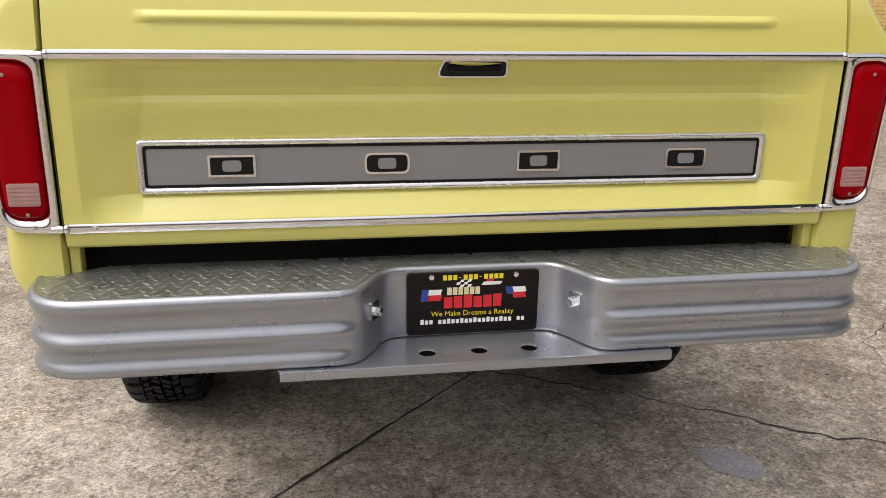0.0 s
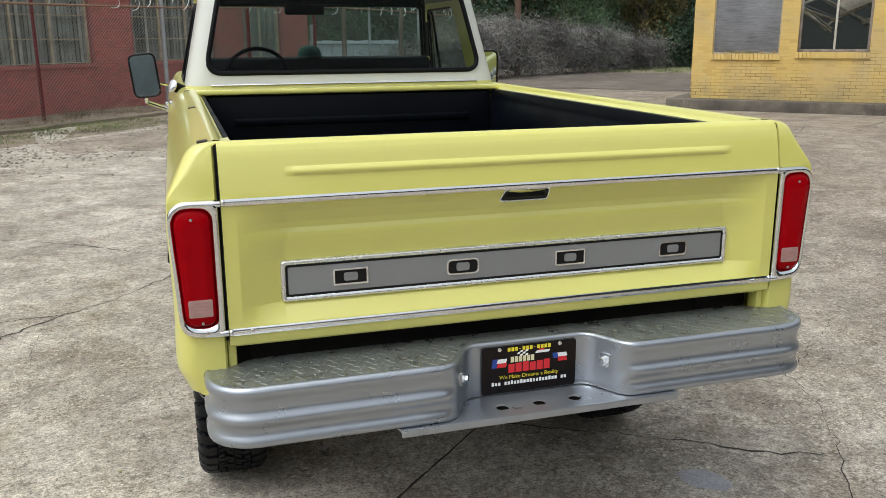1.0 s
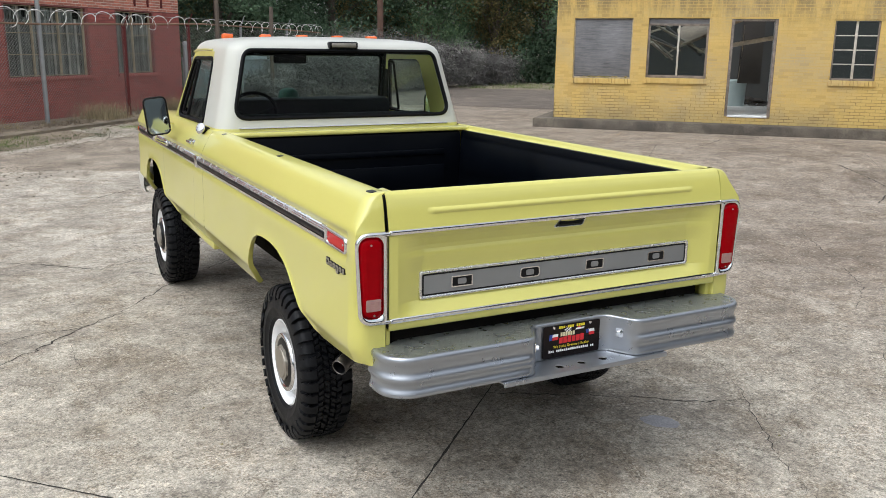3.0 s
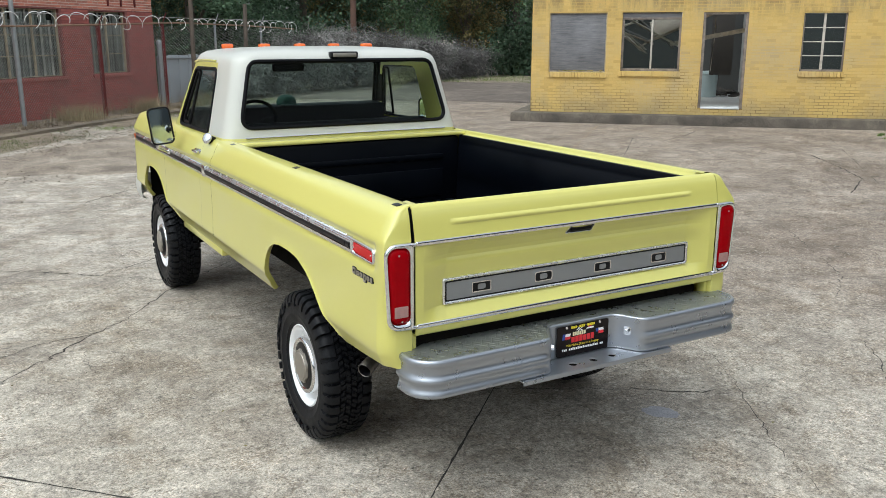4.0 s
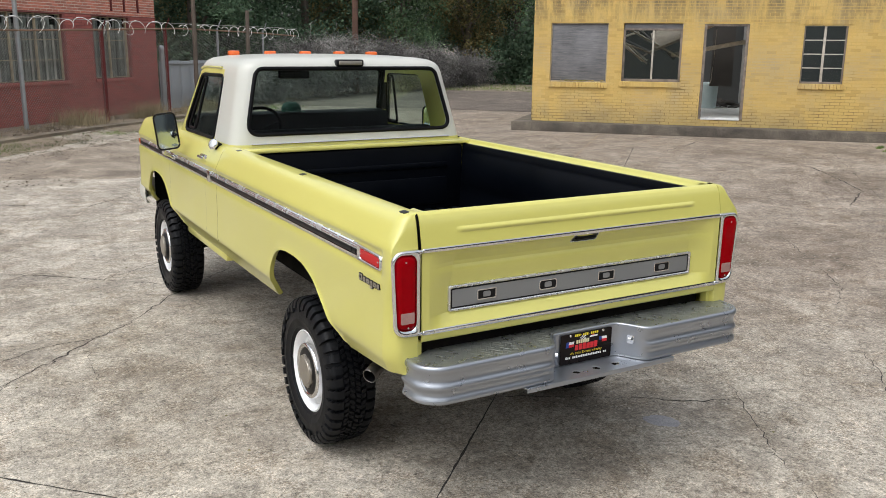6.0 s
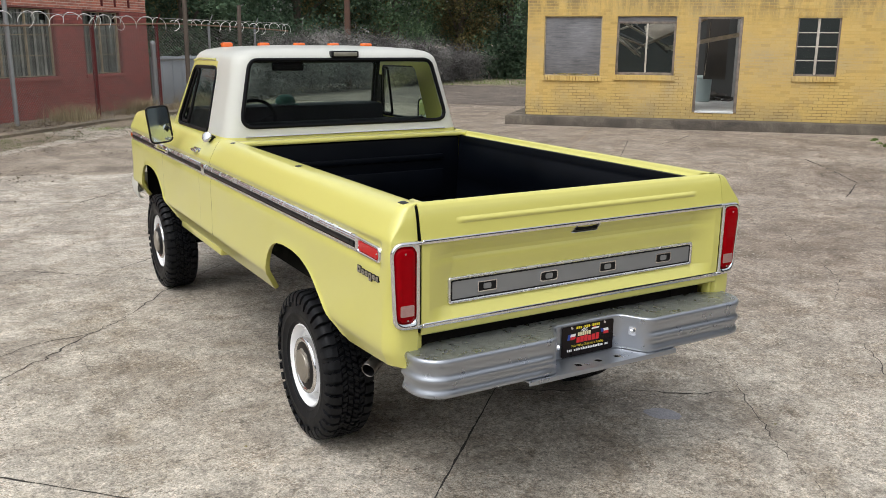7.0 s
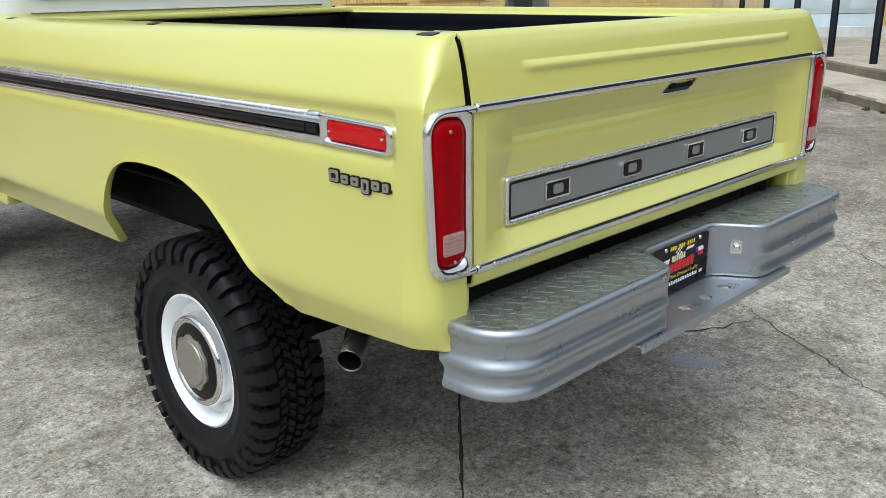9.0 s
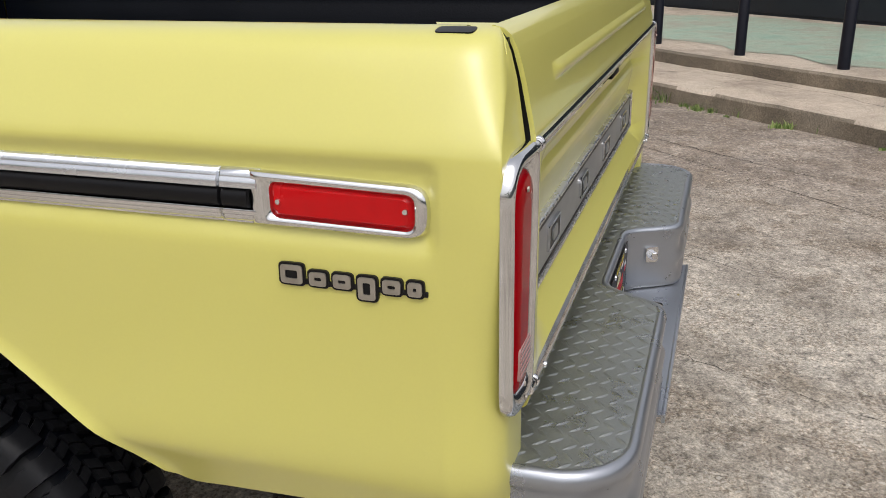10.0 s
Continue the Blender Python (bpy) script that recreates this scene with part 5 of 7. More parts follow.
tail_lamp(1), tail_lamp(-1)
for s in (1, -1):
    for z in (1.313, 0.957):   # bright collars where the strips meet the lamp bezels
        part("trim_collar", tube([(s * 0.850, -0.0385, z), (s * 0.852, -0.0385, z), (s * 0.857, -0.0385, z), (s * 0.859, -0.0385, z)], [0.0095, 0.0112, 0.0112, 0.0095], 14), CHROME, gate_ob, "chrome end collar")
# black strips and fill give the tailgate gap its shade
for s in (1, -1):
    rows = [[(s * 0.8602, lerp(z, TG_OUT) + 0.007, z), (s * 0.8608, lerp(z, TG_OUT) + 0.007, z), (s * 0.8608, 0.05, z)] for z in np.linspace(0.92, 1.462, 40)]
    part("gate_edge", grid(rows), BLACK, gate_ob, "gate edge blackened as shade of the tailgate gap")
    part("gap_fill", boxed(*sorted((s * 0.8610, s * 0.8678)), 0.0, 0.05, 0.92, 1.452), BLACK, truck, "black fill standing for the shade in the tailgate gap")

# ---- side mouldings, marker lamps, badge ----
def moulding_strip(y0, y1, s, section):
    """A strip along the body side with the given section of (out, height)."""
    ys = (y0, y0 + 0.002, y1 - 0.002, y1)
    rows = [[(s * (0.985 + o * (0.7 if y in (y0, y1) else 1.0)), y, z) for o, z in section] for y in ys]
    bm = grid(rows)
    cap(bm, rows[0]), cap(bm, rows[-1])
    return bm


UPPER = ((0.0, 1.2905), (0.006, 1.2900), (0.0105, 1.2875), (0.0135, 1.2830), (0.0140, 1.2790), (0.0165, 1.2770), (0.0180, 1.2720), (0.0178, 1.2650), (0.0, 1.2625))
INSERT = ((0.0, 1.2625), (0.0120, 1.2622), (0.0155, 1.2590), (0.0175, 1.2530), (0.0178, 1.2470), (0.0165, 1.2410), (0.0130, 1.2365), (0.0, 1.2355))
LOWER = ((0.0, 1.2353), (0.0150, 1.2345), (0.0160, 1.2310), (0.0150, 1.2275), (0.0125, 1.2260), (0.0130, 1.2225), (0.0115, 1.2190), (0.0095, 1.2175), (0.0090, 1.2145), (0.0, 1.2130))
for s in (1, -1):
    for y0, y1 in ((0.366, 2.765), (2.83, 4.02), (4.035, 5.22)):
        mould = part("side_moulding", moulding_strip(y0, y1, s, UPPER), BRIGHT_ALU, truck, "bright aluminium side moulding with a black insert", 35)
        part("insert", moulding_strip(y0, y1, s, INSERT), BLACK, mould, "black vinyl insert", 50)
        part("lower_edge", moulding_strip(y0, y1, s, LOWER), CHROME, mould, "", 35)
    end = part("moulding_end", moulding_strip(0.306, 0.3645, s, UPPER), BRIGHT_ALU, truck, "bright end piece of the side moulding", 35)
    part("insert", moulding_strip(0.322, 0.3645, s, INSERT), BLACK, end, "black vinyl insert", 50)
    part("lower_edge", moulding_strip(0.306, 0.3645, s, LOWER), CHROME, end, "", 35)
    part("moulding_joint", boxed(*sorted((s * 0.984, s * 1.006)), 2.764, 2.832, 1.213, 1.291, bevel=0.004), CHROME, truck, "chrome joint cap")
    o = rounded([(0.068, 1.212), (0.322, 1.214), (0.322, 1.2895), (0.068, 1.282)], [0.032, 0.004, 0.004, 0.030], 6)
    i = rounded([(0.090, 1.224), (0.290, 1.228), (0.290, 1.274), (0.090, 1.269)], [0.012, 0.012, 0.012, 0.012], 6)
    at = lambda u, v, w, s=s: (s * (0.986 + w), u, v)
    lamp = part("side_marker", prism(i, at, 0.006, bevel=0.006), MARKER_LENS, truck, "red side marker lens")
    m1 = [(a * 0.80 + c * 0.20, b * 0.80 + d * 0.20) for (a, b), (c, d) in zip(o, i)]
    m2 = [(a * 0.45 + c * 0.55, b * 0.45 + d * 0.55) for (a, b), (c, d) in zip(o, i)]
    m3 = [(a * 0.12 + c * 0.88, b * 0.12 + d * 0.88) for (a, b), (c, d) in zip(o, i)]
    part("bezel", grid([[at(u, v, w) for u, v in q] for q, w in ((o, -0.002), (o, 0.008), (m1, 0.0135), (m2, 0.0155), (m3, 0.0125), (i, 0.006), (i, 0.0))], closed_u=True), CHROME, lamp, "chrome bezel", 60)
    for y in (0.099, 0.278):
        part("screw", revolve([(0.0, 0.0), (0.0, 0.0042), (0.003 * s, 0.0035), (0.003 * s, 0.0)], 10, "x"), CHROME, lamp).location = (s * 0.9985, y, 1.2495)
    # six plain blocks stand for the name badge
    y = 0.284
    badge = part("name_badge", boxed(*sorted((s * 0.999, s * 1.0035)), 0.070, 0.284, 1.137, 1.144, bevel=0.001), BLACK, truck, "dark badge of rounded plain blocks")
    for w, hi_, lo_ in ((0.040, 0.033, 0.0), (0.0325, 0.026, 0.0), (0.033, 0.026, 0.0), (0.0325, 0.026, 0.012), (0.0325, 0.026, 0.0), (0.027, 0.026, 0.0)):
        inset = lambda k: rounded([(y - w + k, 1.134 - lo_ + k), (y - 0.001 - k, 1.134 - lo_ + k), (y - 0.001 - k, 1.134 + hi_ - k), (y - w + k, 1.134 + hi_ - k)], max(0.002, 0.007 - k * 0.6), 3)
        out = lambda u, v, wd, s=s: (s * (0.998 + wd), u, v)
        blk = part("block", prism(inset(0.0), out, 0.006), BLACK, badge)
        part("face", ring(inset(0.0032), inset(0.0105), lambda u, v, wd, s=s: (s * (1.0038 + wd), u, v), 0.0022), HUB_GREY, blk, "grey face")
        y -= w + 0.0025

# ---- rear bumper ----
def bumper_plan():
    """Half plan of the outer edge, from the middle to the end, with how far the ribs show."""
    pts = [(0.0, -0.062, 0.0), (0.08, -0.062, 0.0), (0.166, -0.062, 0.0), (0.184, -0.066, 0.0), (0.198, -0.076, 0.0), (0.212, -0.094, 0.0), (0.236, -0.138, 0.0), (0.252, -0.165, 0.05), (0.266, -0.182, 0.2), (0.283, -0.191, 0.6), (0.304, -0.195, 1.0)]
    pts += [(0.30 + k * 0.064, -0.195, 1.0) for k in range(1, 9)]
    for k in range(1, 9):
        a = k * math.pi / 16
        pts.append((0.810 + 0.12 * math.sin(a), -0.075 - 0.12 * math.cos(a), 1.0))
    pts += [(0.931, -0.03, 1.0), (0.931, 0.015, 1.0)]
    return pts


BUMP_FACE = [(0.864, -0.022), (0.8685, -0.018), (0.8688, -0.010), (0.866, -0.003), (0.860, 0.003), (0.852, 0.006), (0.843, 0.005), (0.834, 0.0), (0.826, -0.005), (0.805, -0.008), (0.792, -0.007), (0.782, 0.001), (0.774, 0.007), (0.766, 0.009), (0.758, 0.006), (0.750, -0.002),
             (0.740, -0.007), (0.730, -0.006), (0.722, 0.000), (0.714, 0.006), (0.706, 0.008), (0.699, 0.005), (0.694, -0.008), (0.694, -0.03)]
BUMP_FACE = [(0.690 + (z - 0.694) * 0.932 - 0.007 * smooth01((0.75 - z) / 0.05), o) for z, o in BUMP_FACE]
half = bumper_plan()
plan = [(-x, y, k) for x, y, k in half[:0:-1]] + half


def plan_normals(pl):
    out = []
    for i in range(len(pl)):
        a, b = pl[max(0, i - 1)], pl[min(len(pl) - 1, i + 1)]
        d = Vector((b[0] - a[0], b[1] - a[1])).normalized()
        out.append((d.y, -d.x))
    return out


norms = plan_normals(plan)
bumper = thing("rear_bumper")
bumper.parent = truck
tagged(bumper, "ribbed silver step bumper with tread plate top")


rows = []
for (x, y, k), (nx, ny) in zip(plan, norms):
    row = []
    for z, o in BUMP_FACE:
        o *= 0.75
        flat = 0.0 if 0.693 < z < 0.838 else min(o, 0.003)
        off = o * k + flat * (1 - k) if z < 0.838 else o
        cut = 0.022 * (0.853 - z) / 0.16 if y > -0.04 else 0.0   # the wrapped ends are cut on a slant
        row.append((x + nx * off, y + ny * off - cut, z))
    rows.append(row)
part("face_bar", grid(rows), STEEL_SILVER, bumper, "ribbed silver-painted bumper face", 60)
part("face_end", boxed(-0.3, 0.3, -0.045, -0.035, 0.68, 0.845), STEEL_SILVER, bumper)
# top plate
bm = bmesh.new()
edge = [(x + nx * -0.011, y + ny * -0.011) for (x, y, k), (nx, ny) in zip(plan, norms)]
prev = None
for x, y in edge:
    inner_y = 0.03 - 0.045 * min(1.0, max(0.0, (abs(x) - 0.80) / 0.06))   # corners notched beside the body
    cur = (bm.verts.new((x, y, 0.8505)), bm.verts.new((x, inner_y, 0.8505)))
    if prev and abs(cur[0].co.x - prev[0].co.x) > 1e-5:
        bm.faces.new((prev[0], cur[0], cur[1], prev[1]))
    prev = cur
top = part("top_plate", bm, TREAD_PLATE, bumper, "grey-silver diamond tread plate top", 30)
# raised bars of the tread, in alternating directions
bm = bmesh.new()
pitch = 0.0255
nx_, ny_ = int(1.9 / pitch), int(0.24 / pitch)
for i in range(nx_):
    for j in range(ny_):
        x, y = -0.94 + (i + 0.5 * (j % 2)) * pitch, 0.02 - j * pitch * 0.92
        lim = lerp(abs(x), [(p[0], p[1]) for p in half]) + 0.022
        if y < lim or abs(x) > 0.910 or y > 0.02 - 0.045 * min(1.0, max(0.0, (abs(x) - 0.79) / 0.06)) or (abs(x) > 0.84 and y < -0.075 - 0.09 * math.sqrt(max(0.0, 1 - ((abs(x) - 0.810) / 0.105) ** 2))):
            continue
        a = radians(45 if (i + j) % 2 else -45)
        c, sn = math.cos(a), math.sin(a)
        base = []
        for u, v, z in ((-0.0145, 0, 0), (-0.005, 0.0045, 0), (0.005, 0.0045, 0), (0.0145, 0, 0), (0.005, -0.0045, 0), (-0.005, -0.0045, 0), (-0.006, 0, 0.0017), (0.006, 0, 0.0017)):
            base.append(bm.verts.new((x + u * c - v * sn, y + u * sn + v * c, 0.8507 + z)))
        for f in ((0, 1, 6), (1, 2, 7, 6), (2, 3, 7), (3, 4, 7), (4, 5, 6, 7), (5, 0, 6)):
            bm.faces.new([base[q] for q in f])
tagged(part("tread_relief", bm, TREAD_PLATE, top, "raised tread bars", 0), kind="stuff")

# hitch plate with three holes
bm = bmesh.new()
outline = [(-0.43, -0.214), (0.43, -0.214), (0.44, -0.15), (0.36, -0.05), (-0.36, -0.05), (-0.44, -0.15)]
holes = [(-0.112, -0.150, 0.020), (0.004, -0.150, 0.020), (0.118, -0.150, 0.020)]
loops = [outline] + [[(cx + r * math.cos(k * math.pi / 8), cy + r * math.sin(k * math.pi / 8)) for k in range(16)] for cx, cy, r in holes]
edges = []
for lp in loops:
    vs = [bm.verts.new((x, y, 0.684)) for x, y in lp]
    edges += [bm.edges.new((vs[i], vs[(i + 1) % len(vs)])) for i in range(len(vs))]
bmesh.ops.triangle_fill(bm, use_beauty=True, use_dissolve=False, edges=edges)
ext = bmesh.ops.extrude_face_region(bm, geom=bm.faces[:])
bmesh.ops.translate(bm, verts=[v for v in ext["geom"] if isinstance(v, bmesh.types.BMVert)], vec=(0, 0, -0.005))
hitch = part("hitch_plate", bm, STEEL_SILVER, bumper, "silver hitch step plate with three holes", 30)
part("front_lip", boxed(-0.43, 0.43, -0.2165, -0.2085, 0.664, 0.6865, bevel=0.003), STEEL_SILVER, hitch)
part("brace", boxed(-0.30, 0.30, -0.04, 0.10, 0.62, 0.672, bevel=0.006), UNDER, bumper)
for s in (1, -1):
    m = Matrix.Translation((s * 0.2285, -0.124, 0.780)) @ pose(0, 0, 0, 0, 0, 59 if s < 0 else -59)
    bolt = part("bumper_bolt", prism(rounded([(-0.017, -0.021), (0.017, -0.021), (0.017, 0.021), (-0.017, 0.021)], 0.007, 3), lambda u, v, w, m=m: m @ Vector((u, -w, v)), 0.006), CHROME, bumper, "square chrome bolt", 30)
    part("bolt_head", prism([(0.0115 * math.cos(k * math.pi / 3), 0.0115 * math.sin(k * math.pi / 3)) for k in range(6)], lambda u, v, w, m=m: m @ Vector((u, -0.006 - w, v)), 0.013, bevel=0.002), CHROME, bolt, "", 20)

# licence plate
plate = part("licence_plate", prism(rounded([(-0.147, 0.690), (0.157, 0.690), (0.157, 0.838), (-0.147, 0.838)], 0.010, 4), rear(-0.0665), 0.002), PLATE_BLACK, bumper, "black dealer plate with coloured lettering")


def ink(x0, x1, z0, z1, mat, name="print_bar", lift=0.0, slant=0.0):
    y = -0.0686 - lift
    bm = bmesh.new()
    pts = ((x0, z0), (x1, z0), (x1 + slant, z1), (x0 + slant, z1))
    bm.faces.new([bm.verts.new((x, y - 0.0004, z)) for x, z in pts])
    return part(name, bm, mat, plate)


for k in range(12):   # number line as plain bars
    if k not in (3, 7):
        ink(-0.066 + k * 0.0118, -0.066 + k * 0.0118 + 0.0090, 0.8205, 0.8325, INK_YELLOW)
    else:
        ink(-0.065 + k * 0.0118, -0.065 + k * 0.0118 + 0.005, 0.8255, 0.8275, INK_YELLOW)
for k in range(6):
    ink(-0.056 + k * 0.0130, -0.056 + k * 0.0130 + 0.0105, 0.785, 0.803, INK_CREAM, lift=0.0002)
for k in range(6):
    ink(-0.063 + k * 0.0228, -0.063 + k * 0.0228 + 0.0195, 0.753, 0.780 + 0.002 * (k % 3), INK_RED, lift=0.0002)
for k in range(24):   # address line as plain bars
    if k not in (3, 21):
        ink(-0.116 + k * 0.0102, -0.116 + k * 0.0102 + 0.0074, 0.7155, 0.7255 + (0.002 if k % 3 == 0 else 0), INK_WHITE)
for r in range(3):
    for c in range(4):
        if (r + c) % 2:
            ink(-0.036 + c * 0.0085, -0.0275 + c * 0.0085, 0.803 + r * 0.006, 0.809 + r * 0.006, INK_WHITE, lift=0.0001, slant=0.003)
for x0, flip in ((-0.117, 1), (0.083, -1)):
    sl = 0.004 * flip
    ink(x0, x0 + 0.016, 0.772 + (0 if flip > 0 else 0.010), 0.800, INK_BLUE, "flag_field", slant=sl)
    ink(x0 + 0.016, x0 + 0.046, 0.786, 0.799, INK_WHITE, "flag_band", slant=sl)
    ink(x0 + 0.016, x0 + 0.046, 0.772, 0.786, INK_RED, "flag_band", slant=sl)
ink(0.022, 0.066, 0.806, 0.814, INK_WHITE, "car_shape", slant=0.006)
ink(0.034, 0.052, 0.814, 0.819, INK_RED, "car_shape")
txt = bpy.data.curves.new("text", "FONT")
txt.body, txt.size, txt.align_x = "We Make Dreams a Reality", 0.0172, "CENTER"
tmp = new("slogan", txt)
bpy.context.view_layer.update()
deps = bpy.context.evaluated_depsgraph_get()
me = bpy.data.meshes.new_from_object(tmp.evaluated_get(deps))
bpy.data.objects.remove(tmp)
me.materials.clear()
slogan = part("slogan", me, INK_YELLOW, plate, "yellow lettering")
slogan.matrix_basis = pose(0.004, -0.0691, 0.7345, 90, 0, 0)
for x in (-0.092, 0.102):
    for z in (0.829, 0.703):
        part("plate_screw", revolve([(0.0, 0.0), (0.0, 0.007), (-0.003, 0.006), (-0.004, 0.0)], 10, "y"), CHROME if z > 0.8 else UNDER, plate).location = (x, -0.0686, z)

# dark parts beneath the bed
part("cross_member", boxed(-0.86, 0.86, 0.075, 0.14, 0.74, 0.895, bevel=0.008), UNDER, truck, "dark frame cross member")
for s in (1, -1):
    part("gate_bracket", boxed(*sorted((s * 0.842, s * 0.866)), -0.006, 0.04, 0.80, 0.925, bevel=0.006), YELLOW, truck, "yellow body bracket")
    part("frame_rail", boxed(*sorted((s * 0.40, s * 0.50)), 0.1, 5.3, 0.62, 0.80, bevel=0.01), UNDER, truck, "dark frame rail")
part("bed_underside", boxed(-0.735, 0.735, 0.05, 2.46, 0.88, 0.918), UNDER, truck)
part("rear_axle", tube([(-0.72, 1.12, 0.41), (-0.15, 1.12, 0.41), (0.15, 1.12, 0.41), (0.72, 1.12, 0.41)], [0.05, 0.06, 0.06, 0.05], 14), UNDER, truck, "dark rear axle")
bm = bmesh.new()
bmesh.ops.create_uvsphere(bm, u_segments=20, v_segments=12, radius=0.16)
bmesh.ops.translate(bm, verts=bm.verts[:], vec=(0.05, 1.12, 0.41))
part("differential", bm, UNDER, truck, "dark differential housing")
part("front_axle", tube([(-0.72, 4.50, 0.41), (0.72, 4.50, 0.41)], 0.055, 14), UNDER, truck, "dark front axle")
part("drive_shaft", tube([(0.05, 1.1, 0.46), (0.0, 3.1, 0.68)], 0.04, 12), UNDER, truck)
part("fuel_tank", boxed(-0.38, 0.38, 0.2, 0.75, 0.70, 0.86, bevel=0.03), UNDER, truck)
for s in (1, -1):
    for k in range(4):
        part("leaf_spring", tube([(s * 0.56, 0.30 + 0.1 * k, 0.66 - 0.02 * k), (s * 0.56, 0.98, 0.53 - 0.018 * k), (s * 0.56, 1.70 - 0.1 * k, 0.68 - 0.02 * k)], 0.014, 6), UNDER, truck)
    part("brake_line", tube([(s * 0.66, 0.55, 0.80), (s * 0.64, 0.75, 0.70), (s * 0.62, 0.95, 0.66), (s * 0.60, 1.10, 0.50)], 0.008, 6), UNDER, truck)
    part("shackle", boxed(*sorted((s * 0.53, s * 0.59)), 0.26, 0.32, 0.60, 0.80, bevel=0.006), UNDER, truck)
    part("shock_absorber", tube([(s * 0.50, 0.86, 0.42), (s * 0.46, 0.70, 0.82)], 0.03, 10), UNDER, truck)
pipe = part("exhaust_pipe", tube([(-0.55, 1.5, 0.66), (-0.57, 0.9, 0.78), (-0.62, 0.56, 0.735), (-0.76, 0.440, 0.715), (-0.868, 0.372, 0.676)], 0.032, 16, caps=False), UNDER, truck, "dark exhaust pipe")
tip_m = Matrix.Translation((-0.938, 0.326, 0.650)) @ Vector((-0.80, -0.52, -0.28)).to_track_quat("X", "Z").to_matrix().to_4x4()
bm = revolve([(-0.10, 0.034), (0.0, 0.036), (0.003, 0.034), (0.0, 0.031)], 24, "x")
bmesh.ops.transform(bm, matrix=tip_m, verts=bm.verts[:])
tip = part("tip", bm, SOOTY, pipe, "stained bright exhaust tip")
# the inside of the tip is plain black
bm = revolve([(0.0, 0.0312), (-0.09, 0.030), (-0.09, 0.0)], 24, "x")
bmesh.ops.transform(bm, matrix=tip_m, verts=bm.verts[:])
part("soot", bm, BLACK, tip, "black bore")

# ---- wheels ----
TYRE_R = 0.408


def lug(bm, ang, x0, x1, r0, r1, half_arc, skew=0.0, taper=0.8):
    """A tread block between x0 and x1 across, r0 to r1 high."""
    lo, hi = [], []
    for x, a in ((x0, -half_arc), (x1, -half_arc), (x1, half_arc), (x0, half_arc)):
        for r, k, row in ((r0, 1.0, lo), (r1, taper, hi)):
            t = ang + a * k + skew * (x - x0) / max(1e-6, x1 - x0)
            xm = (x0 + x1) / 2 + (x - (x0 + x1) / 2) * (0.5 + 0.5 * k)
            row.append(bm.verts.new((xm, r * math.cos(t), r * math.sin(t))))
    bm.faces.new(hi)
    for i in range(4):
        j = (i + 1) % 4
        bm.faces.new((lo[i], lo[j], hi[j], hi[i]))


def shoulder(bm, ang, path, s, half_arc, depth=0.018):
    """A tread block bent over the tyre's shoulder along path, with stepped flanks."""
    rows = []
    for i, (x, r) in enumerate(path):
        a, b = path[max(0, i - 1)], path[min(len(path) - 1, i + 1)]
        along = Vector((b[0] - a[0], b[1] - a[1])).normalized()
        nrm = Vector((-along.y, along.x)) * (1 if s < 0 else -1)
        if nrm.x * s < 0 and nrm.y < 0:
            nrm = -nrm
        bx, br = x - nrm.x * depth, r - nrm.y * depth
        wide = half_arc * (1.0 - 0.09 * (i % 2) - 0.025 * i)
        row = []
        for px, pr, q in ((bx, br, -wide), (x, r, -wide * 0.94), (x, r, wide * 0.94), (bx, br, wide)):
            t = ang + q + 0.004 * (-1) ** i
            row.append((px, pr * math.cos(t), pr * math.sin(t)))
        rows.append(row)
    grid(rows, bm=bm)
    cap(bm, rows[0]), cap(bm, rows[-1])


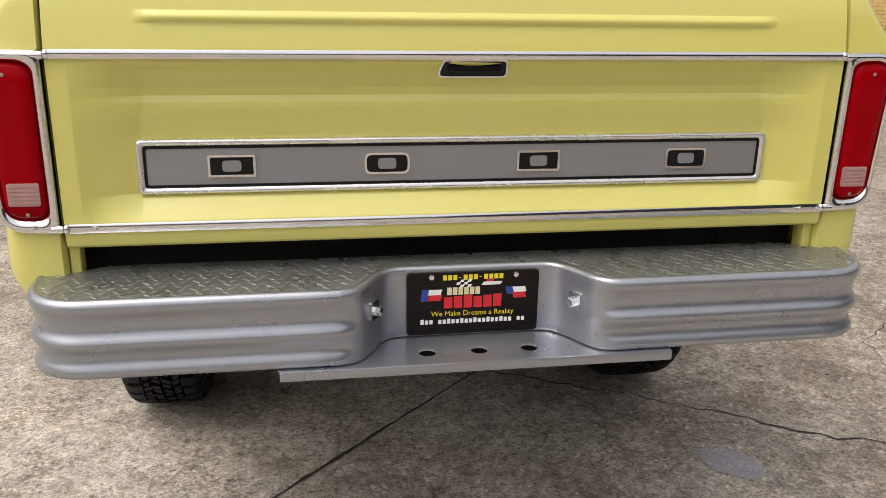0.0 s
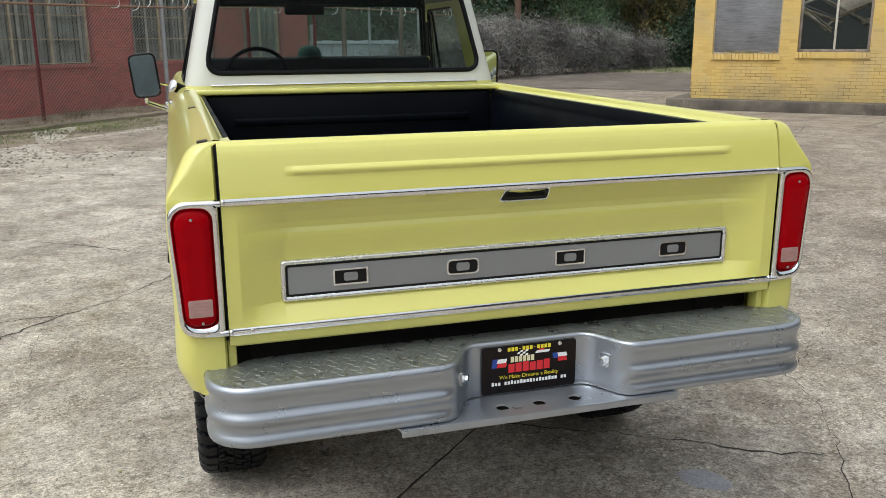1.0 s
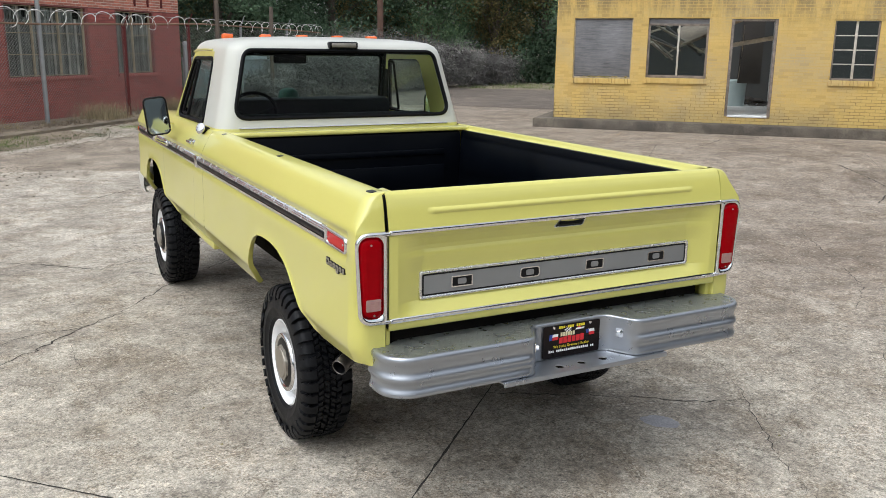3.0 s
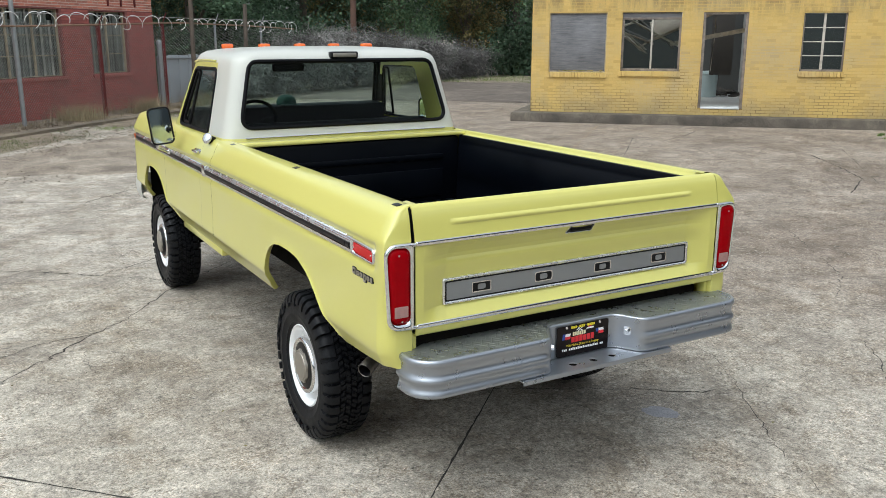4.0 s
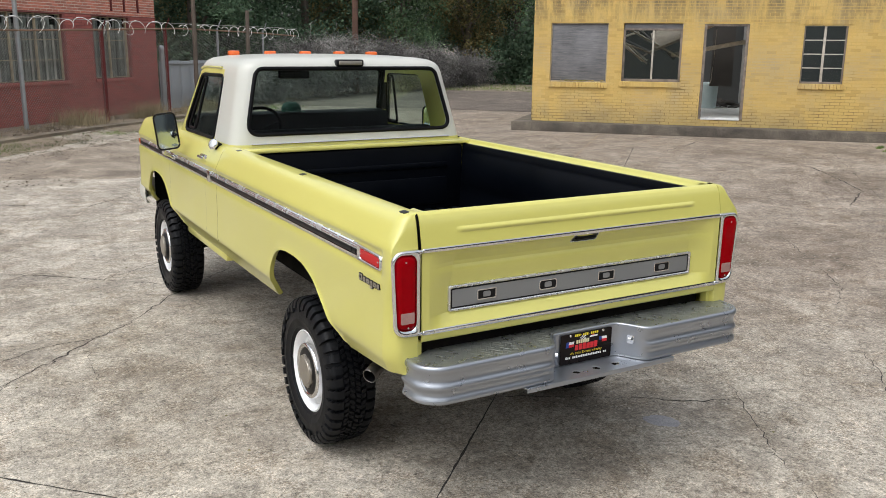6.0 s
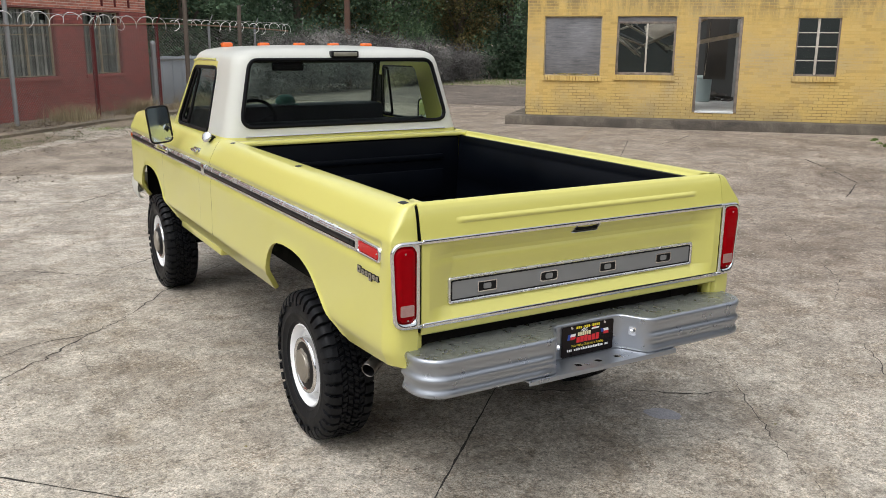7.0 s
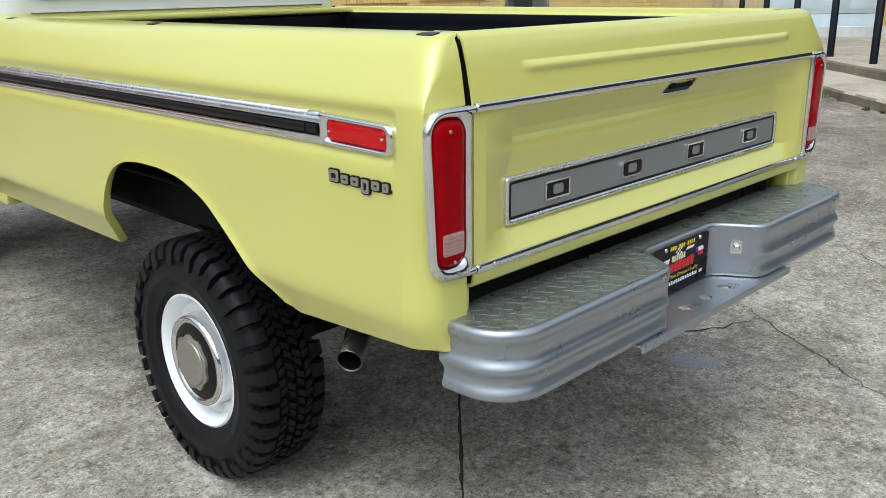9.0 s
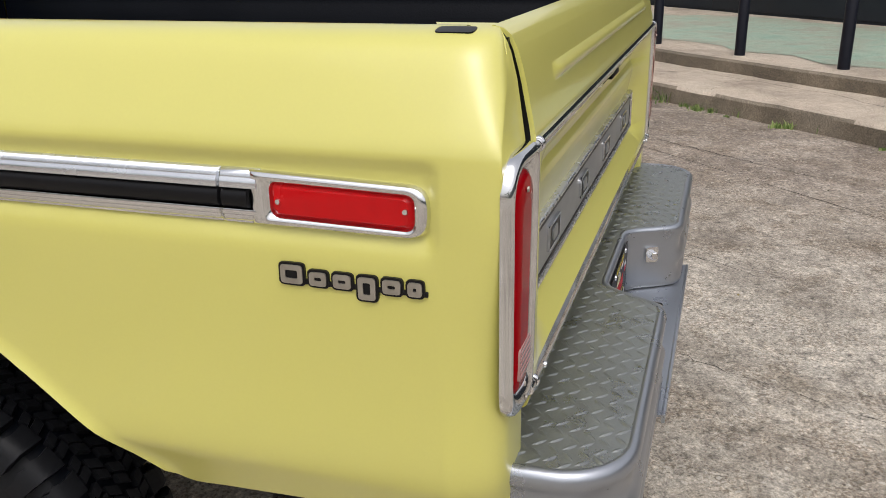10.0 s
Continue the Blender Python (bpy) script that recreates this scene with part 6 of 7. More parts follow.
def wheel(name, m, label, hub_out):
    w = thing(name)
    w.parent = truck
    w.matrix_basis = m
    tagged(w, label)
    half = [(0.0, 0.393), (0.07, 0.391), (0.092, 0.380), (0.104, 0.371), (0.113, 0.357), (0.119, 0.342), (0.1245, 0.326), (0.1272, 0.310), (0.127, 0.295), (0.1285, 0.290), (0.1285, 0.285), (0.1255, 0.280), (0.122, 0.262), (0.117, 0.249), (0.1175, 0.243), (0.112, 0.236), (0.102, 0.224), (0.093, 0.218)]
    prof = [(-x, r) for x, r in half[:0:-1]] + half
    tyre = part("tyre", revolve(prof, 72), RUBBER, w, "black mud-terrain tyre", 35)
    bm = bmesh.new()
    n = 40
    d = 2 * math.pi / n
    crown = lambda x: TYRE_R - 0.30 * x * x
    for k in range(n):
        t = d * k
        for s in (1, -1):
            q = t + (0.0 if s > 0 else d * 0.5)
            # two staggered centre rows, each block cut by a slit
            for h in (-0.205, 0.205):
                lug(bm, q + d * h, *sorted((s * 0.004, s * (0.031 if h > 0 else 0.027))), 0.386, TYRE_R, d * 0.175, 0.035, 0.9)
                lug(bm, q + d * (0.5 + h), *sorted((s * (0.037 if h > 0 else 0.033), s * 0.058)), 0.386, crown(0.05), d * 0.17, -0.025, 0.9)
            # long shoulder block carried down over the sidewall, long and short in turn
            low = 0.330 if k % 2 else 0.349
            path = [(0.065 if k % 2 else 0.061, crown(0.062)), (0.092, crown(0.092)), (0.108, 0.400), (0.1185, 0.391), (0.126, 0.377), (0.131, 0.360), (0.1325, low)]
            shoulder(bm, q + d * 0.15, [(s * x, r) for x, r in path], s, d * 0.385)
    part("tread", bm, RUBBER, tyre, "deep chunky tread blocks", 25)
    # darker skin between the blocks puts the groove shade into the colour
    part("groove", revolve([(-0.092, 0.3805), (-0.07, 0.3925), (0.0, 0.3945), (0.07, 0.3925), (0.092, 0.3805)], 72), LINER, tyre, "tread groove floor, blackened for the shade between blocks")
    part("rim", revolve([(-0.10, 0.222), (-0.06, 0.19), (0.02, 0.185), (0.075, 0.194), (0.092, 0.203), (0.102, 0.212), (0.108, 0.220), (0.104, 0.227), (0.094, 0.227)], 56), RIM_WHITE, w, "white painted steel rim", 50)
    part("wheel_disc", revolve([(0.060, 0.195), (0.056, 0.180), (0.046, 0.165), (0.044, 0.150), (0.058, 0.132), (0.066, 0.10), (0.066, 0.0)], 56), RIM_WHITE, w, "white wheel disc", 50)
    ringp = [(0.044, 0.156), (0.052, 0.158), (0.090, 0.155), (0.096, 0.156), (0.101, 0.155), (0.107, 0.153), (0.112, 0.148), (0.1135, 0.141), (0.112, 0.134), (0.106, 0.128)]
    part("hub_ring", revolve(ringp, 64), CHROME, w, "deep chrome hub cap ring", 50)
    part("hub_cover", revolve([(0.106, 0.130), (0.107, 0.124), (hub_out - 0.018, 0.108), (hub_out - 0.016, 0.098), (hub_out - 0.016, 0.0)], 48), BLACK, w, "black hub cap centre", 30)
    teeth = []
    for k in range(72):   # toothed locking plate
        q = k * math.pi / 36
        r = 0.087 + 0.007 * smooth01(0.5 + 2.6 * math.cos(9 * q))
        teeth.append((r * math.cos(q), r * math.sin(q)))
    part("locking_plate", prism(teeth, lambda u, v, x: (hub_out - 0.016 + x, u, v), 0.009, bevel=0.0015), HUB_GREY, w, "toothed dull metal plate", 30)
    part("plate_groove", revolve([(hub_out - 0.0072, 0.0845), (hub_out - 0.0060, 0.0840), (hub_out - 0.0060, 0.070)], 48), BLACK, w)
    part("hub_end", revolve([(hub_out - 0.007, 0.0775), (hub_out - 0.0035, 0.077), (hub_out - 0.0015, 0.075), (hub_out - 0.001, 0.071), (hub_out - 0.0005, 0.0)], 48), HUB_GREY, w, "dull metal hub end", 40)
    return w


WL = "white steel wheel with a chunky black mud-terrain tyre"
first = wheel("wheel", pose(-0.838, 1.12, 0.404, 17, 0, 180), WL, 0.130)
copy_thing(first, pose(0.838, 1.12, 0.404, 60, 0, 0))
front = wheel("wheel", pose(-0.865, 4.50, 0.404, 33, 0, 180), WL, 0.145)
copy_thing(front, pose(0.865, 4.50, 0.404, 5, 0, 0))

# ---- cab: lower body ----
sill = lambda y: lerp(y, [(2.6, 0.705), (4.0, 0.70), (4.8, 0.72), (5.3, 0.74)])
ys = ys_between(2.629, 3.86, 26) + ys_between(3.88, 4.95, 64) + ys_between(4.97, 5.30, 8)
for s in (1, -1):
    cols = side_rows(ys, 4.36, sill, lambda y: 1.0)
    for k in range(1, 6):
        a = k * math.pi / 10
        cols.append([(x - 0.10 * (1 - math.cos(a)), 5.30 + 0.11 * math.sin(a), z) for x, y, z in cols[len(ys) - 1]])
    bm = grid(cols)
    part("cab_side", bm if s > 0 else mirrored(bm), YELLOW, truck, "", 50)
    # panel gaps
    for y in (2.915, 4.035):
        rows = []
        for z in np.linspace(0.74, 1.46, 40):
            x = lerp(z, SIDE) + 0.0012
            rows.append([(s * x, y - (0.0017 if y > 4 else 0.0008), z), (s * x, y + (0.0017 if y > 4 else 0.0008), z)])
        part("door_gap", grid(rows), BLACK, truck)
    part("step_flange", boxed(*sorted((s * 0.86, s * 0.935)), 2.70, 3.80, 0.66, 0.712, bevel=0.012), YELLOW, truck, "yellow rocker flange")
    part("front_wheel_well", boxed(*sorted((s * 0.60, s * 0.93)), 3.84, 4.94, 1.06, 1.10, bevel=0.01), UNDER, truck, "dark wheel well")
    part("inner_fender", boxed(*sorted((s * 0.585, s * 0.615)), 3.84, 5.24, 0.66, 1.059, bevel=0.01), UNDER, truck)
    part("fender_apron", boxed(*sorted((s * 0.616, s * 0.93)), 5.02, 5.05, 0.60, 1.059, bevel=0.01), UNDER, truck)
part("cab_floor", boxed(-0.88, 0.88, 2.60, 4.1, 0.74, 0.80), UNDER, truck)
part("cab_rear_lower", boxed(-0.90, 0.90, 2.575, 2.64, 0.74, 1.455, bevel=0.02), YELLOW, truck, "yellow lower rear wall of the cab")
part("engine_bay", boxed(-0.58, 0.58, 4.1, 5.3, 0.74, 1.36), UNDER, truck)
rows = []
for y in ys_between(3.98, 5.42, 20):
    t = smooth01((y - 5.25) / 0.17)
    rows.append([(x, y, lerp(abs(x), [(0.0, 1.470), (0.30, 1.470), (0.36, 1.462), (0.70, 1.472), (0.80, 1.474), (0.855, 1.466), (0.872, 1.45)]) - 0.07 * (y - 4.06) / 1.36 - 0.10 * t * t) for x in np.linspace(-0.872, 0.872, 37)])
part("bonnet", grid(rows), YELLOW, truck, "yellow bonnet", 40)
part("grille", boxed(-0.86, 0.86, 5.36, 5.41, 0.82, 1.30, bevel=0.02), BLACK, truck, "dark grille")
for s in (1, -1):
    part("fender_marker", boxed(*sorted((s * 0.99, s * 1.004)), 5.22, 5.29, 1.235, 1.275, bevel=0.004), ORANGE_LENS, truck, "small orange side marker")
# front bumper with wrapped ends
pl2 = [(-0.985, 5.12), (-0.99, 5.30), (-0.975, 5.44), (-0.93, 5.53), (-0.80, 5.58), (0.80, 5.58), (0.93, 5.53), (0.975, 5.44), (0.99, 5.30), (0.985, 5.12)]
rows = []
for i, (x, y) in enumerate(pl2):
    a, b = pl2[max(0, i - 1)], pl2[min(len(pl2) - 1, i + 1)]
    d = Vector((b[0] - a[0], b[1] - a[1])).normalized()
    rows.append([(x - d.y * o, y + d.x * o, z) for z, o in ((0.865, -0.03), (0.86, 0.005), (0.83, 0.018), (0.78, 0.024), (0.72, 0.018), (0.685, 0.005), (0.68, -0.03))])
part("front_bumper", grid(rows), WHITE, truck, "cream-white front bumper with wrapped ends", 50)

# ---- cab: upper shell ----
CW = [(1.43, 0.905), (1.47, 0.895), (1.95, 0.785), (1.99, 0.770), (2.015, 0.750), (2.035, 0.715), (2.050, 0.64), (2.062, 0.50), (2.070, 0.30)]
CB = [(1.43, 2.563), (1.47, 2.570), (1.95, 2.655), (1.99, 2.668), (2.015, 2.686), (2.035, 2.720), (2.050, 2.79), (2.062, 2.92), (2.070, 3.05)]
CF = [(1.43, 4.07), (1.47, 4.04), (1.95, 3.72), (1.99, 3.70), (2.015, 3.68), (2.035, 3.645), (2.050, 3.58), (2.062, 3.45), (2.070, 3.32)]


def cab_outline(z, inset):
    w, b, f = lerp(z, CW) - inset, lerp(z, CB) + inset, lerp(z, CF) - inset
    r = min(0.14, w * 0.6) - inset * 0.8
    return [(x, y, z) for x, y in rounded([(-w, b), (w, b), (w, f), (-w, f)], [max(0.03, r), max(0.03, r), max(0.02, r * 0.4), max(0.02, r * 0.4)], 8)]


def shell(inset, zs):
    rows = [cab_outline(min(z, 2.07), inset) for z in zs]
    bm = grid(rows, closed_u=True)
    cap(bm, rows[0][::-1]), cap(bm, rows[-1])
    bmesh.ops.remove_doubles(bm, verts=bm.verts[:], dist=1e-5)
    bmesh.ops.recalc_face_normals(bm, faces=bm.faces[:])
    return bm


zs_out = [1.445] + [1.47 + 0.48 * k / 8 for k in range(9)] + [1.975, 1.99, 2.003, 2.015, 2.026, 2.035, 2.043, 2.050, 2.057, 2.062, 2.067, 2.070]
zs_in = [1.40] + [1.47 + 0.48 * k / 4 for k in range(5)] + [1.99, 2.015, 2.035]
cab = new("cab_shell", finish(shell(0.0, zs_out)))
rear_o = rounded([(-0.785, 1.540), (0.785, 1.540), (0.684, 1.976), (-0.684, 1.976)], 0.075, 8)
side_o = rounded([(3.024, 1.482), (3.878, 1.478), (3.632, 1.912), (3.050, 1.918)], [0.04, 0.05, 0.09, 0.07], 6)
wind_o = rounded([(-0.848, 1.50), (0.848, 1.50), (0.745, 1.945), (-0.745, 1.945)], 0.06, 8)
carve(cab, [shell(0.030, zs_in), prism(rear_o, lambda u, v, w: (u, 2.3 + w, v), 0.8), prism(side_o, lambda u, v, w: (-1.2 + w, u, v), 2.4), prism(wind_o, lambda u, v, w: (u, 3.5 + w, v), 1.0)])
bm = bmesh.new()
bm.from_mesh(cab.data)
for co, no in (((0, 3.010, 1.482), (0, 1, -0.10)), ((0, 0, 1.962), (0, 0, 1)), ((0, 0, 1.476), (0, 0, 1))):
    bmesh.ops.bisect_plane(bm, geom=bm.verts[:] + bm.edges[:] + bm.faces[:], plane_co=co, plane_no=no)
for f in bm.faces:
    c = f.calc_center_median()
    f.material_index = 1 if (c.y - 0.10 * (c.z - 1.482) > 3.010 and c.z < 1.962) or c.z < 1.476 else 0
    ww, bb, ff = lerp(c.z, CW), lerp(c.z, CB), lerp(c.z, CF)
    inward = f.normal.dot(Vector((c.x, c.y - 3.2, (c.z - 1.75) * 0.8))) < -0.05
    if inward and abs(c.x) < ww - 0.024 and bb + 0.024 < c.y < ff - 0.024 and c.z < 2.045:
        f.material_index = 3 if c.y > 3.5 else 2 if c.z > 1.90 else 1
    elif f.normal.dot(Vector((c.x, c.y - 3.2, 0.0)).normalized()) < 0.35 and abs(c.x) < ww - 0.002 and c.y > 3.3 and c.y < ff - 0.006 and c.z < 1.95:
        f.material_index = 3   # dark jambs of the door and windscreen openings
me = cab.data
me.materials.clear()
for mt in (WHITE, YELLOW, CABIN_PAD, CABIN):
    me.materials.append(mt)
bm.to_mesh(me)
bm.free()
me.polygons.foreach_set("use_smooth", [True] * len(me.polygons))
me.set_sharp_from_angle(angle=radians(28))
cab.parent = truck
tagged(cab, "cream-white cab roof and rear pillars with yellow door frames")

rear_y = lambda z: lerp(z, CB)
side_x = lambda z: lerp(z, CW)
wind_y = lambda z: lerp(z, CF)


def loop(outline, place):
    return [place(u, v) for u, v in outline]


part("rear_gasket", tube(loop(rear_o, lambda u, v: (u, rear_y(v) + 0.002, v)), 0.0138, 8, closed=True), GASKET, cab, "thick black rubber window gasket")
for s in (1, -1):
    part("door_gasket", tube(loop(side_o, lambda u, v, s=s: (s * (side_x(v) - 0.003), u, v)), 0.013, 8, closed=True), GASKET, cab, "black door window seal")
    vent = rounded([(3.645, 1.500), (3.835, 1.500), (3.625, 1.890), (3.555, 1.890)], [0.03, 0.03, 0.03, 0.02], 4)
    part("vent_frame", tube(loop(vent, lambda u, v, s=s: (s * (side_x(v) - 0.020), u, v)), 0.011, 8, closed=True), BLACK, cab, "black vent window frame")
    bm = bmesh.new()
    bm.faces.new([bm.verts.new((s * (side_x(v) - 0.022), u, v)) for u, v in side_o])
    g = part("door_glass", bm, GLASS, cab, "clear door glass")
    g.visible_shadow = False
part("windscreen_gasket", tube(loop(wind_o, lambda u, v: (u, wind_y(v) - 0.002, v)), 0.016, 8, closed=True), GASKET, cab, "black windscreen gasket")
for nm, o, fy in (("rear_glass", rear_o, lambda v: rear_y(v) + 0.018), ("windscreen", wind_o, lambda v: wind_y(v) - 0.018)):
    bm = bmesh.new()
    bm.faces.new([bm.verts.new((u, fy(v), v)) for u, v in o])
    g = part(nm, bm, GLASS, cab, "slightly green glass")
    g.visible_shadow = False
# drip rail
for s in (1, -1):
    part("drip_rail", tube([(s * (side_x(z) + 0.006), y, z) for y, z in ((3.12, 1.972), (3.3, 1.974), (3.58, 1.97), (3.67, 1.955))], 0.008, 6), YELLOW, cab)
part("belt_bead", tube([(x, rear_y(1.478) - 0.003, 1.478) for x in np.linspace(-0.76, 0.76, 9)], 0.005, 6), CHROME, cab, "thin bright bead")
# roof lamps
for x in (-0.575, -0.288, 0.0, 0.288, 0.575):
    lamp = part("roof_marker", boxed(x - 0.038, x + 0.038, 3.50, 3.585, 2.047, 2.088, bevel=0.012), ORANGE_LENS, cab, "orange roof marker lamp")
    part("base", boxed(x - 0.046, x + 0.046, 3.49, 3.595, 2.040, 2.052, bevel=0.004), BLACK, lamp)
lamp = part("high_brake_lamp", boxed(-0.105, 0.105, 2.645, 2.70, 1.990, 2.038, bevel=0.012), BLACK, cab, "black-framed high brake lamp")
part("lens", boxed(-0.088, 0.088, 2.640, 2.650, 2.000, 2.028, bevel=0.003), HUB_GREY, lamp, "dull grey lens")
# cab interior
bench = part("bench_seat", boxed(-0.76, 0.76, 2.76, 2.92, 1.0, 1.545, bevel=0.05), CABIN, truck, "black bench seat")
part("cushion", boxed(-0.70, 0.70, 2.925, 3.42, 1.0, 1.18, bevel=0.05), CABIN, bench)
part("package_shelf", boxed(-0.78, 0.78, 2.62, 2.76, 1.40, 1.53, bevel=0.01), CABIN, truck)
part("dashboard", boxed(-0.82, 0.82, 3.70, 3.93, 1.20, 1.598, bevel=0.04), CABIN, truck, "black dashboard")
wheel_m = pose(-0.43, 3.50, 1.49, -62, 0, 0)
sw = part("steering_wheel", tube([wheel_m @ Vector((0.195 * math.cos(k * math.pi / 18), 0.195 * math.sin(k * math.pi / 18), 0)) for k in range(36)], 0.013, 8, closed=True), CABIN, truck, "thin black steering wheel")
for a in (200, 340):
    part("spoke", tube([wheel_m @ Vector((0, 0, -0.02)), wheel_m @ Vector((0.19 * math.cos(radians(a)), 0.19 * math.sin(radians(a)), 0))], 0.010, 6), CABIN, sw)
part("column", tube([(-0.43, 3.52, 1.48), (-0.43, 3.85, 1.30)], 0.03, 10), CABIN, sw)
bm = boxed(-0.13, 0.13, -0.02, 0.02, -0.035, 0.035, bevel=0.015)
bmesh.ops.translate(bm, verts=bm.verts[:], vec=(-0.097, 3.55, 1.908))
part("cabin_mirror", bm, CABIN, truck, "dark rear-view mirror")
part("mirror_stalk", tube([(-0.097, 3.57, 1.91), (-0.097, 3.66, 1.97)], 0.008, 6), CABIN, truck)
for s in (1, -1):
    part("inner_door", boxed(*sorted((s * 0.80, s * 0.86)), 2.98, 4.05, 0.80, 1.47, bevel=0.02), CABIN, truck)
capm = revolve([(0.0, 0.082), (0.03, 0.081), (0.058, 0.068), (0.076, 0.042), (0.082, 0.0)], 20, "z")
brim = rounded([(-0.07, -0.17), (0.07, -0.17), (0.075, -0.03), (-0.075, -0.03)], 0.05, 5)
prism(brim, lambda u, v, w: (u, v, 0.004 + w + 0.25 * (0.07 - abs(u)) * 0.3), 0.004, capm)
bmesh.ops.translate(capm, verts=capm.verts[:], vec=(-0.07, 3.80, 1.596))
solo("baseball_cap", capm, CAP_GREEN, None, "dark green cloth cap lying on the dashboard", "cap")

# ---- mirrors, handles, filler ----
for s in (-1, 1):
    tilt = pose(s * 1.125, 3.46, 1.503, 4 if s > 0 else -2.6, 0 if s > 0 else -6, -17 if s > 0 else -1.4)
    hw = 0.095 if s > 0 else 0.077
    head = rounded([(-hw, -0.130), (hw, -0.130), (hw, 0.130), (-hw, 0.130)], 0.038, 6)
    mir = part("door_mirror", prism(head, lambda u, v, w, tilt=tilt: tilt @ Vector((u, w, v)), 0.030, bevel=0.010), CHROME if s < 0 else YELLOW, truck, "tall rectangular door mirror")
    inner = rounded([(0.008 - hw, -0.122), (hw - 0.008, -0.122), (hw - 0.008, 0.122), (0.008 - hw, 0.122)], 0.032, 6)
    rows = [[tilt @ Vector((u * k, -0.006 + (u * u + v * v) * k * k / 7.0, v * k)) for u, v in inner] for k in (1.0, 0.8, 0.6, 0.4, 0.2, 0.02)]   # slightly domed
    bm = grid(rows, closed_u=True)
    cap(bm, rows[-1])
    part("mirror_glass", bm, MIRROR, mir, "slightly convex mirror glass", 60)
    part("mirror_rim", tube([tilt @ Vector((u, 0.002, v)) for u, v in head], 0.007, 6, closed=True), BLACK, mir)
    part("upper_arm", tube([(s * 1.12, 3.50, 1.47), (s * 1.08, 3.62, 1.455), (s * 0.945, 3.80, 1.415)], 0.008, 8), CHROME, mir, "chrome mirror arm")
    part("lower_arm", tube([(s * 1.13, 3.49, 1.385), (s * 1.13, 3.60, 1.33), (s * 1.00, 3.85, 1.262)], 0.013, 8), CHROME, mir, "chrome mirror arm")
    part("arm_foot", boxed(*sorted((s * 0.985, s * 1.012)), 3.80, 3.91, 1.245, 1.295, bevel=0.008), CHROME, mir)
    hnd = part("door_handle", boxed(*sorted((s * 0.985, s * 1.01)), 2.935, 3.06, 1.352, 1.372, bevel=0.006), CHROME, truck, "chrome door handle")
    part("back_plate", boxed(*sorted((s * 0.95, s * 0.985)), 2.925, 3.07, 1.342, 1.378, bevel=0.006), CHROME, hnd)
fm = Matrix.Translation((-0.945, 2.80, 1.462)) @ Vector((-0.75, -0.45, 0.35)).to_track_quat("X", "Z").to_matrix().to_4x4()
bm = revolve([(-0.06, 0.027), (0.015, 0.029), (0.02, 0.0)], 20, "x")
bmesh.ops.transform(bm, matrix=fm, verts=bm.verts[:])
neck = part("filler_neck", bm, GASKET, truck, "black fuel filler neck")
bm = revolve([(0.016, 0.0), (0.016, 0.036), (0.022, 0.038), (0.030, 0.034), (0.034, 0.026), (0.035, 0.0)], 24, "x")
bmesh.ops.transform(bm, matrix=fm, verts=bm.verts[:])
part("cap", bm, CHROME, neck, "chrome filler cap")

# ---- red building ----
RU = -14.45
RED = SITE @ pose(RU, 0, 0, 0, 0, 90)   # local x away along the wall, -y towards the yard
R_HOLES = [(7.9, 10.6, 1.22, 2.81), (11.75, 14.32, 1.22, 2.81), (15.42, 16.92, 1.22, 2.81)]
rwall = solo("wall_red", wall_with_holes(2.0, 18.15, 0.0, 0.35, 0.0, 2.85, R_HOLES), RMORTAR, RED, "dark red painted brick wall of an old workshop", "wall", kind="structure", smooth=0)
rtop = solo("wall_red_upper", boxed(2.0, 18.15, 0.0, 0.35, 2.85, 6.0), OMORTAR, RED, "bare red brick upper wall with pale joints", "wall", kind="structure", smooth=0)
solo("wall_red_end", boxed(17.8, 18.15, 0.35, 9.0, 0.0, 6.0), RMORTAR, RED, "dark red brick end wall", "wall", kind="structure", smooth=0)
for a, b, c, d in R_HOLES:
    win = thing("window_4", RED, "old steel window with grimy slats and yellowed bars", "window", "workshop windows", "structure")
    part("sill", boxed(a - 0.05, b + 0.05, -0.05, 0.10, c - 0.09, c, bevel=0.006), RBRICK, win, "painted sill")
    part("backing", boxed(a, b, 0.20, 0.24, c, d), INNER_DARK, win)
    n = int((b - a) / 0.095)
    w = (b - a) / n
    rnd = random.Random(int(a * 10))
    for k in range(n):
        part("slat", boxed(a + k * w + 0.01, a + (k + 1) * w - 0.01, 0.15 + rnd.uniform(-0.015, 0.015), 0.165, c + 0.01, d - 0.01 - rnd.choice((0, 0, 0, 0.25))), OLD_BLIND, win)
    for x in np.linspace(a + 0.02, b - 0.02, 3 if b - a < 2 else 4):
        part("post", boxed(x - 0.02, x + 0.02, 0.08, 0.13, c, d), OLD_FRAME, win, "yellowed upright bar")
    for z in (c + 0.02, c + 0.50, c + 0.98, d - 0.02):
        part("rail", boxed(a, b, 0.085, 0.125, z - 0.010, z + 0.010), OLD_FRAME, win)
    pane = part("pane", boxed(a, b, 0.135, 0.139, c, d), DUSTY_GLASS, win, "dusty glass")
    pane.visible_shadow = False
rh = [(a - 0.05, b + 0.05, c - 0.09, d) for a, b, c, d in R_HOLES]
R_CELLS = brick_cells(2.0, 18.15, 0.05, 2.85, rh)
O_CELLS = [(a + 0.003, b - 0.003, c + 0.003, d - 0.003) for a, b, c, d in brick_cells(2.0, 18.15, 2.85, 5.0, [])]
